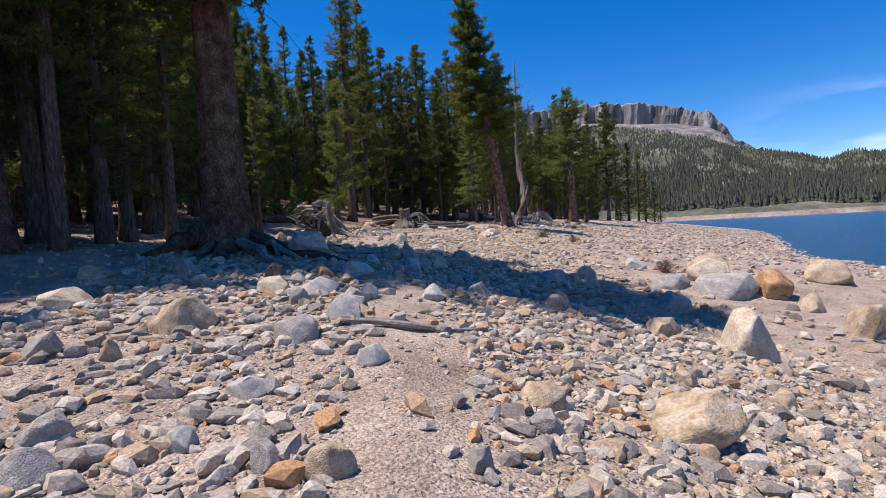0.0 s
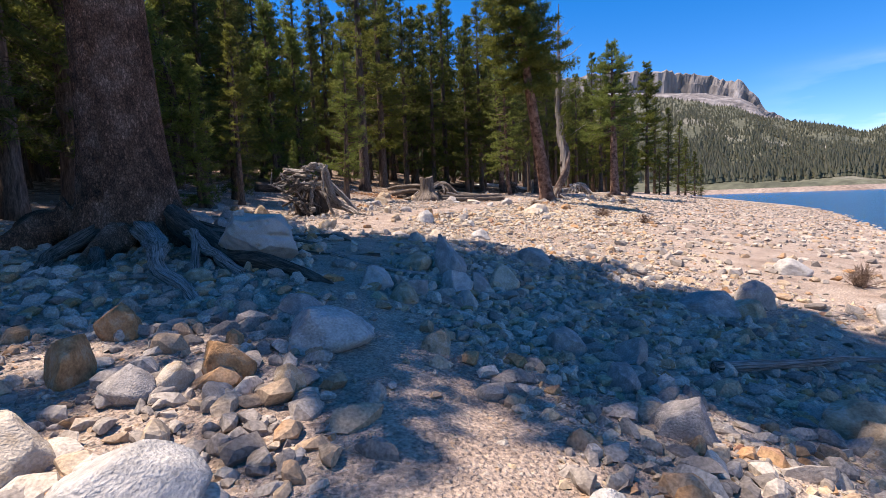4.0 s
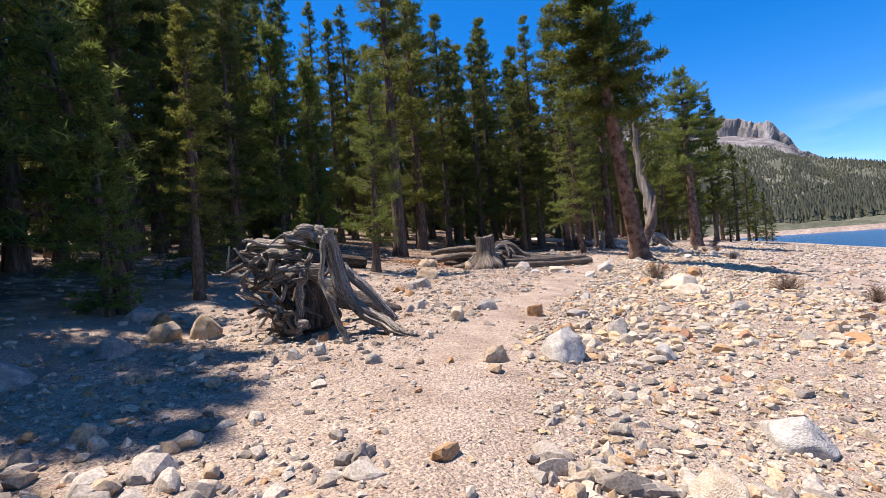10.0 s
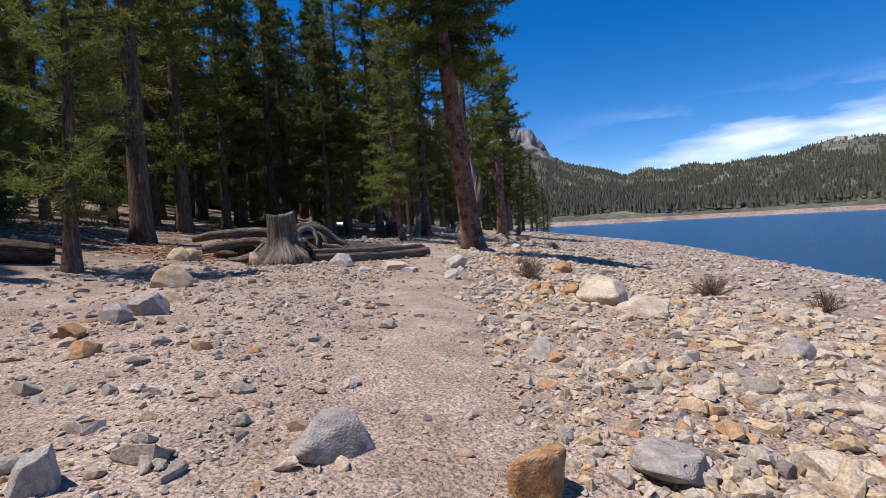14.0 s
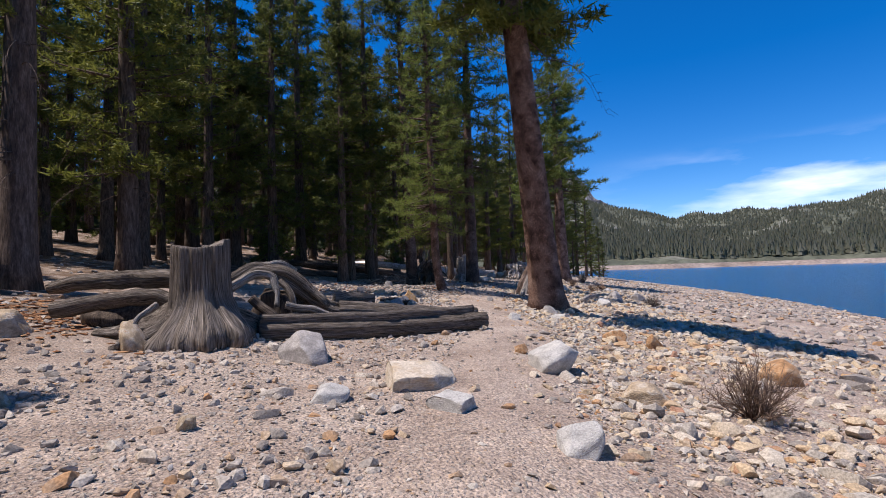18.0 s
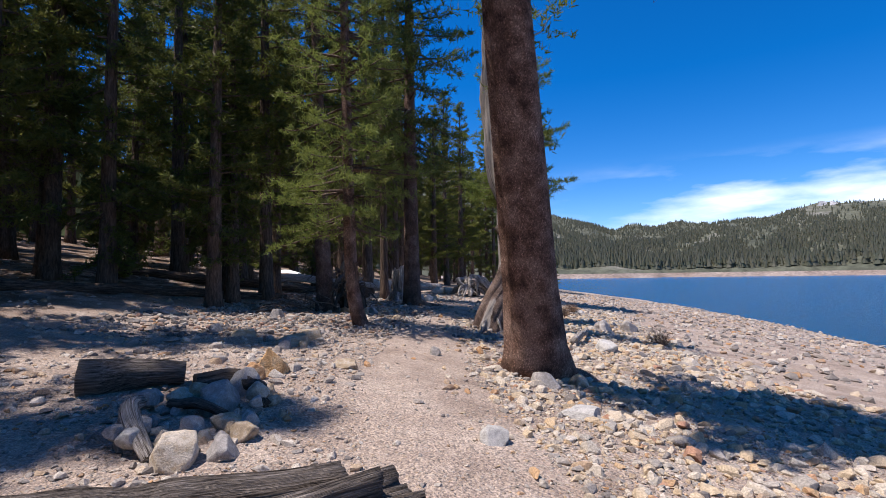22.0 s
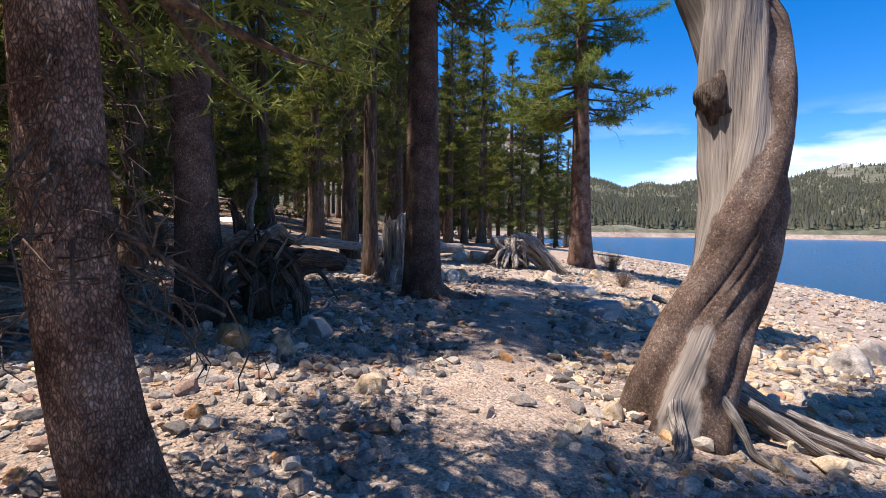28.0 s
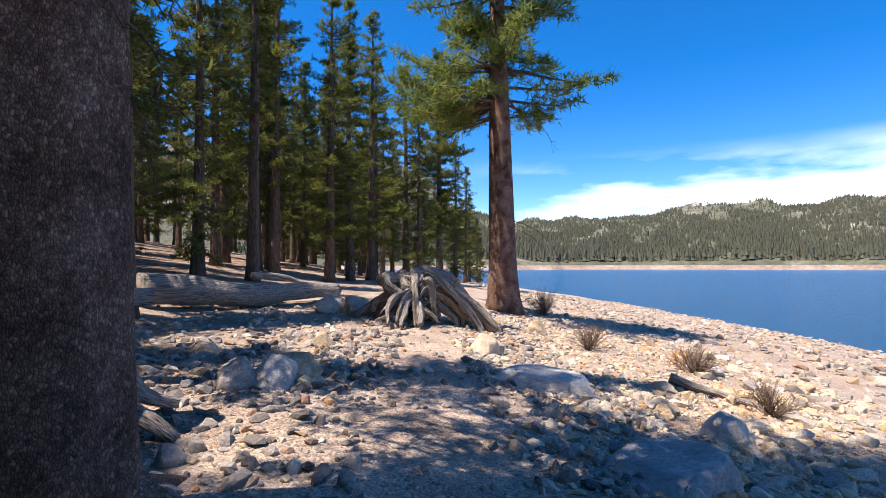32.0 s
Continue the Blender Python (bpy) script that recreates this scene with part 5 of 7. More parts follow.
# ---- rocks ----
STONE = {"g": "grey granite stone lying on the gravel shore", "w": "pale grey-white granite stone on the shore", "t": "tan sandstone-coloured stone on the gravel",
         "o": "rusty orange stone among pale gravel", "q": "bright ochre wedge-shaped stone beside the fire ring", "p": "cream-coloured angular stone on the gravel"}
shapes = [rock_shape(100 + s, int(13 + s % 8)) for s in range(16)]
slab_shapes = [rock_shape(200 + s, flat=True) for s in range(4)]
meshes = {}
ROCKS = [
    ("tgggwggwttwtggtttwwg", [(-0.60, 2.45, 0.25, 0.17), (-2.12, 2.47, 0.26, 0.19), (-0.96, 2.56, 0.17, 0.15), (0.15, 2.62, 0.16, 0.15), (-1.54, 2.83, 0.19, 0.13), (-2.35, 2.92, 0.29, 0.22), (0.63, 3.35, 0.27, 0.15), (-1.49, 3.67, 0.32, 0.13), (0.71, 3.94, 0.47, 0.20), (1.85, 3.98, 0.72, 0.33), (-0.65, 4.31, 0.28, 0.15), (-3.05, 4.56, 0.20, 0.21), (-3.74, 4.66, 0.46, 0.21), (-1.47, 5.02, 0.51, 0.26), (3.66, 5.51, 0.28, 0.22), (-2.88, 5.54, 0.63, 0.38), (2.58, 5.58, 0.28, 0.19), (-1.14, 5.84, 0.38, 0.27), (-1.26, 6.28, 0.48, 0.20), (-1.17, 6.47, 0.38, 0.27)]),
    ("pgwwwpptggtpogottwot", [(-4.91, 6.65, 0.58, 0.23), (-1.92, 6.65, 0.30, 0.26), (-1.04, 7.04, 0.30, 0.19), (-1.87, 7.35, 0.52, 0.25), (-0.18, 7.43, 0.28, 0.21), (-2.57, 7.63, 0.48, 0.22), (4.66, 7.92, 0.94, 0.81), (3.51, 8.12, 0.62, 0.33), (-1.91, 8.23, 0.21, 0.13), (-2.39, 8.32, 0.27, 0.16), (-1.60, 8.39, 0.21, 0.14), (-2.23, 8.42, 0.21, 0.15), (-2.84, 8.49, 0.31, 0.30), (0.55, 8.51, 0.36, 0.24), (-2.01, 8.53, 0.28, 0.26), (1.88, 8.78, 0.54, 0.26), (1.97, 9.07, 0.59, 0.29), (-1.62, 9.16, 0.62, 0.29), (-3.03, 9.20, 0.32, 0.27), (-6.36, 9.22, 0.60, 0.26)]),
    ("gtgtgggttwgwgtwgpBgt", [(-4.72, 9.27, 0.51, 0.38), (-0.84, 9.30, 0.23, 0.15), (0.47, 9.32, 0.24, 0.20), (8.12, 9.66, 0.64, 0.70), (-1.95, 9.88, 0.46, 0.18), (0.80, 10.00, 0.32, 0.25), (0.21, 10.05, 0.36, 0.25), (-1.24, 10.82, 0.29, 0.20), (-3.42, 11.04, 0.36, 0.15), (-0.59, 11.14, 0.26, 0.18), (4.93, 11.21, 0.84, 0.38), (-1.58, 11.22, 0.37, 0.27), (-1.12, 11.29, 0.35, 0.19), (8.27, 11.41, 0.63, 0.46), (-0.74, 11.70, 0.35, 0.29), (-0.45, 11.80, 0.28, 0.26), (-0.12, 12.31, 0.40, 0.36), (-3.29, 12.38, 0.95, 0.65), (6.93, 12.42, 1.34, 0.49), (-1.27, 12.46, 0.44, 0.23)]),
    ("Potgggptgttwgwwggggg", [(-0.84, 12.45, 0.42, 0.48), (8.07, 12.58, 0.89, 0.65), (3.16, 12.60, 0.53, 0.31), (2.76, 12.76, 0.87, 0.31), (5.88, 13.10, 0.91, 0.37), (3.72, 13.49, 0.64, 0.39), (7.22, 13.94, 1.20, 0.69), (10.54, 13.99, 1.37, 0.64), (0.50, 14.01, 0.55, 0.3), (-3.27, 14.69, 0.26, 0.17), (7.75, 14.75, 1.28, 0.67), (-1.43, 14.78, 0.34, 0.21), (-4.28, 14.98, 0.16, 0.13), (-3.89, 15.05, 0.29, 0.15), (-4.58, 15.09, 0.18, 0.10), (-4.79, 15.43, 0.26, 0.14), (-4.48, 15.47, 0.26, 0.17), (-5.31, 15.51, 0.40, 0.28), (-2.09, 15.54, 0.18, 0.13), (-3.94, 15.64, 0.31, 0.20)]),
    ("tgwtpggwwtggtgwwgwoo", [(-3.34, 15.78, 0.50, 0.19), (-5.08, 15.88, 0.29, 0.18), (6.11, 16.45, 0.81, 0.38), (-0.73, 16.59, 0.21, 0.17), (-1.18, 16.65, 0.28, 0.22), (-6.71, 16.83, 0.32, 0.31), (-6.75, 17.48, 0.57, 0.32), (-7.53, 17.67, 0.61, 0.35), (-0.20, 17.71, 0.54, 0.23), (-5.00, 18.35, 0.18, 0.11), (-7.35, 18.45, 0.60, 0.31), (-3.62, 18.96, 0.19, 0.10), (-2.33, 19.14, 0.31, 0.19), (-4.61, 19.35, 0.23, 0.12), (-4.37, 19.51, 0.14, 0.15), (-1.63, 19.52, 0.5, 0.3), (-7.07, 19.71, 0.38, 0.25), (-0.39, 19.96, 0.20, 0.19), (-4.62, 20.38, 0.15, 0.14), (-1.43, 20.64, 0.27, 0.15)]),
    ("totggpogoggwtggwopop", [(-7.17, 20.80, 0.58, 0.28), (-1.34, 20.84, 0.22, 0.15), (-6.63, 20.98, 0.54, 0.42), (-0.63, 21.13, 0.27, 0.17), (-0.54, 21.34, 0.35, 0.20), (-2.86, 21.49, 0.26, 0.25), (-7.78, 21.75, 0.40, 0.21), (-8.36, 21.97, 0.53, 0.22), (-1.63, 22.16, 0.29, 0.24), (-0.96, 22.19, 0.42, 0.10), (-3.77, 22.39, 0.16, 0.15), (-3.59, 22.64, 0.17, 0.19), (-4.27, 22.75, 0.22, 0.09), (-2.45, 22.76, 0.40, 0.21), (2.41, 24.12, 0.39, 0.21), (-0.46, 24.27, 0.19, 0.20), (-4.22, 25.12, 0.28, 0.13), (2.95, 25.98, 0.43, 0.17), (-4.60, 26.02, 0.28, 0.17), (2.24, 26.18, 0.72, 0.27)]),
    ("pggptptoootwtwtwtpow", [(2.45, 26.47, 0.62, 0.30), (-4.43, 26.78, 0.39, 0.23), (-4.18, 27.24, 0.43, 0.28), (2.68, 27.63, 0.96, 0.54), (0.91, 27.71, 0.30, 0.14), (2.76, 28.09, 0.80, 0.52), (-4.13, 28.42, 0.35, 0.15), (2.03, 28.55, 0.27, 0.25), (2.68, 28.80, 0.49, 0.26), (2.16, 29.27, 0.29, 0.23), (-4.46, 30.20, 0.77, 0.36), (0.76, 30.45, 0.38, 0.16), (-1.77, 31.05, 0.14, 0.11), (0.15, 31.32, 0.47, 0.14), (-3.22, 31.72, 0.20, 0.13), (-0.84, 31.73, 0.33, 0.14), (2.31, 31.87, 0.57, 0.19), (-0.03, 32.16, 0.85, 0.24), (4.91, 32.67, 0.59, 0.33), (1.77, 33.01, 0.63, 0.31)]),
    ("gotttoowpggwtgggBotg", [(-1.04, 33.62, 0.74, 0.36), (1.77, 33.89, 0.20, 0.12), (-3.23, 34.45, 0.35, 0.37), (-5.01, 34.62, 0.57, 0.32), (-4.78, 34.78, 0.67, 0.32), (4.66, 34.99, 0.27, 0.26), (4.28, 35.47, 0.40, 0.24), (3.00, 37.27, 0.29, 0.14), (0.52, 37.36, 0.36, 0.23), (0.87, 37.43, 0.25, 0.18), (0.61, 38.00, 0.25, 0.17), (4.50, 38.02, 0.49, 0.14), (0.90, 38.03, 0.31, 0.12), (0.08, 38.15, 0.19, 0.21), (0.73, 38.52, 0.39, 0.29), (1.00, 39.03, 0.37, 0.28), (-0.19, 39.44, 0.72, 0.31), (1.06, 39.58, 0.29, 0.20), (5.54, 39.62, 0.34, 0.24), (4.94, 39.65, 0.47, 0.23)]),
    ("Qtgogtggtwttgotgtgto", [(1.25, 39.75, 0.4, 0.28), (2.20, 40.09, 0.34, 0.12), (3.81, 41.14, 0.20, 0.15), (4.89, 41.77, 0.16, 0.15), (1.53, 41.85, 0.24, 0.13), (1.79, 41.96, 0.20, 0.11), (5.82, 42.04, 0.27, 0.19), (1.54, 42.11, 0.23, 0.15), (1.7, 42.4, 0.66, 0.17), (8.46, 42.91, 0.64, 0.30), (0.89, 43.02, 0.5, 0.14), (2.00, 42.82, 0.5, 0.2), (0.34, 43.65, 0.26, 0.18), (3.29, 45.30, 0.13, 0.09), (6.15, 45.33, 0.19, 0.13), (1.51, 45.46, 0.35, 0.22), (4.35, 45.73, 0.28, 0.10), (-0.76, 45.73, 0.38, 0.15), (3.79, 46.89, 0.25, 0.18), (3.42, 47.00, 0.29, 0.20)]),
    ("gogggwwtggSwwgowwgtw", [(11.49, 47.03, 0.63, 0.41), (3.33, 47.44, 0.36, 0.23), (4.16, 47.68, 0.35, 0.22), (13.13, 47.76, 0.55, 0.44), (7.67, 47.80, 0.24, 0.19), (4.12, 48.04, 0.30, 0.14), (8.93, 48.15, 0.32, 0.16), (1.27, 48.31, 0.61, 0.25), (1.81, 48.49, 0.49, 0.29), (8.57, 48.76, 0.66, 0.19), (9.2, 49.72, 1.05, 0.42), (5.68, 50.18, 0.22, 0.18), (10.70, 50.21, 0.47, 0.29), (6.46, 50.74, 0.16, 0.12), (5.76, 51.81, 0.29, 0.23), (10.17, 51.83, 1.19, 0.21), (7.33, 52.17, 0.53, 0.27), (7.01, 52.23, 0.37, 0.24), (7.49, 52.45, 0.60, 0.27), (14.67, 52.83, 0.47, 0.20)]),
    ("optttttp", [(14.84, 53.42, 0.36, 0.27), (10.46, 53.45, 0.46, 0.28), (10.67, 53.65, 0.45, 0.24), (8.33, 54.05, 0.35, 0.19), (6.98, 54.08, 0.35, 0.13), (13.65, 56.05, 0.48, 0.31), (9.98, 57.16, 0.85, 0.4), (9.7, 57.64, 0.8, 0.35)]),
]
turns = np.random.default_rng(11)
for codes, spots in ROCKS:
    for code, (x, y, w, h) in zip(codes, spots):
        kind, col = int(turns.integers(0, 16)), code
        if code == "B":
            continue
        if code in "SPQ":
            col = {"S": "g", "P": "g", "Q": "q"}[code]
        slabby = code == "S" or h < 0.32 * w
        key = (kind % 4 if slabby else kind, col, slabby, code in "PQ")
        if key not in meshes:
            sv_, sf_ = (slab_shapes if slabby else shapes)[key[0]] if code not in "PQ" else rock_shape(301, 6, tall=True)
            meshes[key] = mesh_of("rock", sv_, sf_, col, True)
        ob = new("slab" if slabby else "rock", meshes[key])
        w, h = w * 1.12, h * 1.08
        hz = 0.17 * w if code == "S" else (max(h, 0.22 * w) * 0.9 if slabby else max(h, 0.3 * w) * 0.78)
        ob.matrix_basis = pose(x, y, ground_z(x, y) + hz * 0.45, turns.normal(0, 4 if slabby else 14), turns.normal(0, 4 if slabby else 14), turns.uniform(0, 360)) @ Matrix.Diagonal((w * 0.5, w * 0.5 * turns.uniform(0.8, 1.05), hz, 1))
        tagged(ob, ("flat " if slabby else "") + STONE[col], "rock", "shore stones")

# the great boulder against the pine's roots: pale, flat-topped, undercut, with a rusty ledge
bm = bmesh.new()
bmesh.ops.create_icosphere(bm, subdivisions=6, radius=1.0)
co = np.array([v_.co for v_ in bm.verts])
r = np.random.default_rng(77)
# faces: top, left front, right front, undercut below, ends
for n_, d in (((-0.1, -0.05, 1), 0.62), ((-0.5, -1, 0.05), 0.6), ((0.6, -1, 0.2), 0.66), ((-1, 0.1, 0.3), 0.8), ((1, -0.1, 0.35), 0.74), ((0.2, 1, 0.1), 0.7), ((-0.75, -0.7, -0.8), 0.58), ((0.35, -0.8, -0.9), 0.62), ((0.75, -0.3, 0.85), 0.72), ((-0.8, -0.45, -0.55), 0.66)):
    n_ = np.array(n_) / np.linalg.norm(n_)
    co -= np.maximum(co @ n_ - d, 0)[:, None] * n_ * 0.94
# hollowed seat on the left of the top, an overhung slot across the right face, small bored holes
seat = np.exp(-(((co - np.array([-0.42, -0.45, 0.55])) / np.array([0.3, 0.45, 0.2])) ** 2).sum(1))
co += np.array([0.0, 0.06, -0.16]) * seat[:, None]
slot = np.exp(-(((co - np.array([0.4, -0.62, 0.12])) / np.array([0.36, 0.35, 0.07])) ** 2).sum(1))
co += np.array([-0.05, 0.17, 0.02]) * slot[:, None]
for hx, hy, hz_ in ((-0.12, -0.68, -0.2), (0.02, -0.55, 0.5), (-0.3, -0.6, 0.3)):
    pit = np.exp(-(((co - np.array([hx, hy, hz_])) / np.array([0.035, 0.3, 0.035])) ** 2).sum(1))
    co += np.array([0, 0.12, 0]) * pit[:, None]
low = np.array([noise.fractal(Vector(c * 2.4), 0.9, 2.0, 5) for c in co])
co *= (1 + 0.07 * low + 0.003 * r.normal(0, 1, len(co)))[:, None]
for v_, c in zip(bm.verts, co):
    v_.co = c
me = bpy.data.meshes.new("boulder")
bm.to_mesh(me)
bm.free()
me.polygons.foreach_set("use_smooth", np.full(len(me.polygons), True))
me.materials.append(surface("hollowed_pale_boulder", [(0.1, (0.33, 0.27, 0.21)), (0.4, (0.43, 0.385, 0.34)), (0.75, (0.47, 0.44, 0.41)), (0.97, (0.4, 0.28, 0.17))], 1.3, 0.9, 0.25, 45, fine=0.14))
boulder = tagged(new("boulder", me), "large pale hollowed boulder resting against pine roots", "boulder")
boulder.matrix_basis = pose(-3.12, 11.98, ground_z(-3.12, 11.98) + 0.31, 2, 8, 30) @ Matrix.Diagonal((0.5, 0.45, 0.43, 1))
cap = tagged(new("rock", mesh_of("rock", *shapes[3], "w", True)), "small pale stone lying on top of the boulder", "rock")
cap.matrix_basis = pose(-3.38, 12.02, ground_z(-3.12, 11.98) + 0.62, 8, 5, 40) @ Matrix.Diagonal((0.11, 0.1, 0.09, 1))

# ---- gravel ----
def small_stone(seed, points, squash):
    """A small broken stone: the hull of a few points."""
    r = np.random.default_rng(seed)
    q = r.normal(0, 1, (points, 3))
    q /= np.linalg.norm(q, axis=1)[:, None]
    q = q * np.array([1.1, r.uniform(0.75, 1.0), squash * r.uniform(0.75, 1.1)]) * r.uniform(0.88, 1.05, (points, 1))
    for c in range(2):
        n_ = r.normal(0, 1, 3) + np.array([0, 0, 0.6])
        n_ /= np.linalg.norm(n_)
        q -= np.maximum(q @ n_ - r.uniform(0.4, 0.65), 0)[:, None] * n_ * 0.97
    q = q @ np.array(Euler(r.uniform(-0.35, 0.35, 3)).to_matrix())
    bm = bmesh.new()
    for c in q:
        bm.verts.new(c)
    bmesh.ops.convex_hull(bm, input=bm.verts)
    bmesh.ops.delete(bm, geom=[v_ for v_ in bm.verts if not v_.link_faces], context="VERTS")
    bmesh.ops.triangulate(bm, faces=bm.faces)
    bm.verts.index_update()
    got = np.array([v_.co for v_ in bm.verts]), np.array([[w.index for w in f_.verts] for f_ in bm.faces])
    bm.free()
    return got


pebble_shapes = [small_stone(400 + s, 15, 0.8) for s in range(12)]
cobble_shapes = [small_stone(430 + s, 26, 0.8) for s in range(12)]
chip_shapes = [small_stone(450 + s, 9, 0.8) for s in range(12)]


def gravel(name, label, count, lo, hi, y0, y1, size_lo, size_hi, mat, sparse_trail=True, power=2.2, shapes_=None):
    y = rng.uniform(y0, y1, count)
    s_ = rng.uniform(0, 1, count)
    off_ = lo + (hi - lo) * s_
    x = trail_x(y) + off_
    patch = lumps(x * 0.9, y * 0.9, 61) * 0.6 + lumps(x * 0.25, y * 0.25, 62) * 0.4
    ok = rng.uniform(0, 1, count) < np.clip((patch - 0.1) * 2.4, 0.4, 1)
    if sparse_trail:
        ok &= (np.abs(off_ - 0.15 - 0.25 * (lumps(y * 0.5, 0 * y, 63) - 0.5)) > np.interp(y, [0, 26, 30, 42, 46], [0.5, 0.5, 0.75, 0.75, 0.5])) | (rng.uniform(0, 1, count) < 0.14)
    x, y = x[ok], y[ok]
    k_ = len(x)
    sz = size_lo + (size_hi - size_lo) * rng.uniform(0, 1, k_) ** power
    z = rough_land(x, y) + sz * 0.16
    ok = z > WATER_Z - 0.1
    x, y, z, sz = x[ok], y[ok], z[ok], sz[ok]
    k_ = len(x)
    sc = sz[:, None] * np.stack([rng.uniform(0.7, 1.3, k_), rng.uniform(0.6, 1.0, k_), rng.uniform(0.6, 1.0, k_)], -1)
    gv, gf = scatter(shapes_ or pebble_shapes, np.stack([x, y, z], -1), sc, rng.uniform(0, 6.28, k_), rng.integers(0, 12, k_))
    return tagged(new(name, mesh_of(name, gv, gf, mat)), label, "gravel", kind="stuff")


gravel("gravel", "loose grey and tan gravel along the trail", 72000, -4.2, 2.4, -1.5, 54, 0.011, 0.038, "pebble", power=2.6, shapes_=chip_shapes)
gravel("gravel", "tan and rusty gravel on the lakeward slope", 60000, 0.3, 6.0, -1.5, 56, 0.013, 0.048, "pebble_warm", power=2.4, shapes_=chip_shapes)
gravel("pebbles", "pebbles of mixed grey, white and tan", 15000, -5.0, 3.0, -1, 58, 0.028, 0.085, "pebble", power=2.8)
gravel("pebbles", "warm tan and rusty pebbles", 17000, 0.4, 8.0, -1, 60, 0.03, 0.1, "pebble_warm", power=2.4)
gravel("cobbles", "scattered broken cobbles of mixed colours", 3600, -7.0, 7.0, 0, 62, 0.05, 0.12, "pebble", power=2.6, shapes_=cobble_shapes)
gravel("cobbles", "broken grey and white stones round the great pine", 9000, -4.5, 5.5, 0.5, 17, 0.035, 0.14, "pebble", power=1.9, shapes_=cobble_shapes)
gravel("cobbles", "grey broken stones darkened for the dappled shade", 6500, -6.5, 2.4, 43, 55, 0.03, 0.1, "pebble_grey_shaded", power=2.2, shapes_=cobble_shapes)
gravel("cobbles", "tan and rusty cobbles on the lakeward slope", 4200, 1.2, 7.5, 20, 52, 0.045, 0.15, "pebble_warm", power=2.4, shapes_=cobble_shapes)
gravel("shingle", "pale shingle down to the water", 16000, 5.0, 27, 2, 90, 0.05, 0.2, "pebble", False, 2.4)
gravel("pebbles", "small stones on the forest floor", 6000, -16, -4.5, 5, 62, 0.02, 0.1, "pebble", False)


# ---- weathered wood ----
def wood_part(name, parent, points, r0, r1, seed=0, mat="dead_wood", label="", **kw):
    v_, f_, g_ = limb(points, r0, r1, seed, **kw)
    return part(name, quads_mesh(name, v_, f_, mat, True, g_), parent, label)


def local(ob_x, ob_y, pts_):
    """World x, y and height over the ground to places beside a thing's base."""
    z0 = ground_z(ob_x, ob_y)
    return [(x - ob_x, y - ob_y, ground_z(x, y) - z0 + h) for x, y, h in pts_]


def here(x, y, turn=0.0):
    return pose(x, y, ground_z(x, y), 0, 0, turn)


def root_wad(x, y, label, arms, spread, height, count, seed, pale, poles=0.45, core_at=(0, 0), bulk=1.0, arm_mats=("dead_wood",)):
    """An upturned root mass: dark core, heavy arms, many crooked roots."""
    wad = base_at("root_wad", here(x, y), label, "root wad")
    r = np.random.default_rng(seed)
    # dark lump added to fill the hollow behind the arms
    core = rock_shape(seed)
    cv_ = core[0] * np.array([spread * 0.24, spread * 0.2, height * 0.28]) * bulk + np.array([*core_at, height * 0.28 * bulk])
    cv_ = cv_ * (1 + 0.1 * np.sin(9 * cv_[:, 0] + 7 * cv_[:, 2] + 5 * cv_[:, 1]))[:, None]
    part("core", mesh_of("core", cv_, core[1], "dead_dark", True), wad, "dark lump among the roots")
    for q, (pts_, r0, r1) in enumerate(arms):
        wood_part("arm", wad, local(x, y, pts_), r0, r1, seed + q, arm_mats[q % len(arm_mats)], "weathered split arm", n_=34, sides=30, wob=0.26, flat=0.65, kink=0.006, mid=1.25, lump=0.04)
    for q in range(count):
        a_ = r.uniform(0, 6.283)
        e_ = r.uniform(0.02, 1.25)
        d_ = np.array([math.cos(a_) * math.cos(e_), math.sin(a_) * math.cos(e_) * 0.8, math.sin(e_)])
        ln = r.uniform(0.35, 0.75) * spread * (0.6 + 0.5 * math.sin(e_))
        st = np.array([r.uniform(-0.25, 0.25) * spread, r.uniform(-0.2, 0.2) * spread, height * r.uniform(0.2, 0.75)])
        mid_ = st + d_ * ln * 0.5 + r.normal(0, 0.13, 3)
        end = st + d_ * ln + r.normal(0, 0.2, 3) - np.array([0, 0, r.uniform(0, 0.35) * height])
        end[2] = min(max(end[2], 0.03), height * 1.02)
        r0 = r.uniform(0.02, 0.06)
        wood_part("root", wad, [st, mid_, end], r0, r0 * 0.15, seed * 7 + q, "dead_wood" if r.uniform() < pale else "dead_dark", n_=9, sides=8, kink=0.025)
    # limbs leaning together like poles, feet on the ground all round
    for q in range(int(count * poles)):
        a_ = r.uniform(0, 6.283)
        top = np.array([r.normal(0, 0.16) * spread, r.normal(0, 0.12) * spread, height * r.uniform(0.75, 1.02)])
        foot = np.array([math.cos(a_) * spread * r.uniform(0.35, 0.6), math.sin(a_) * spread * r.uniform(0.3, 0.5), r.uniform(-0.04, 0.35)])
        mid_ = (top + foot) / 2 + r.normal(0, 0.1, 3)
        r0 = r.uniform(0.025, 0.06)
        wood_part("root", wad, [top, mid_, foot], r0, r0 * r.uniform(0.5, 1.0), seed * 11 + q, "dead_wood" if r.uniform() < pale + 0.2 else "dead_dark", n_=10, sides=8, kink=0.03)
    return wad


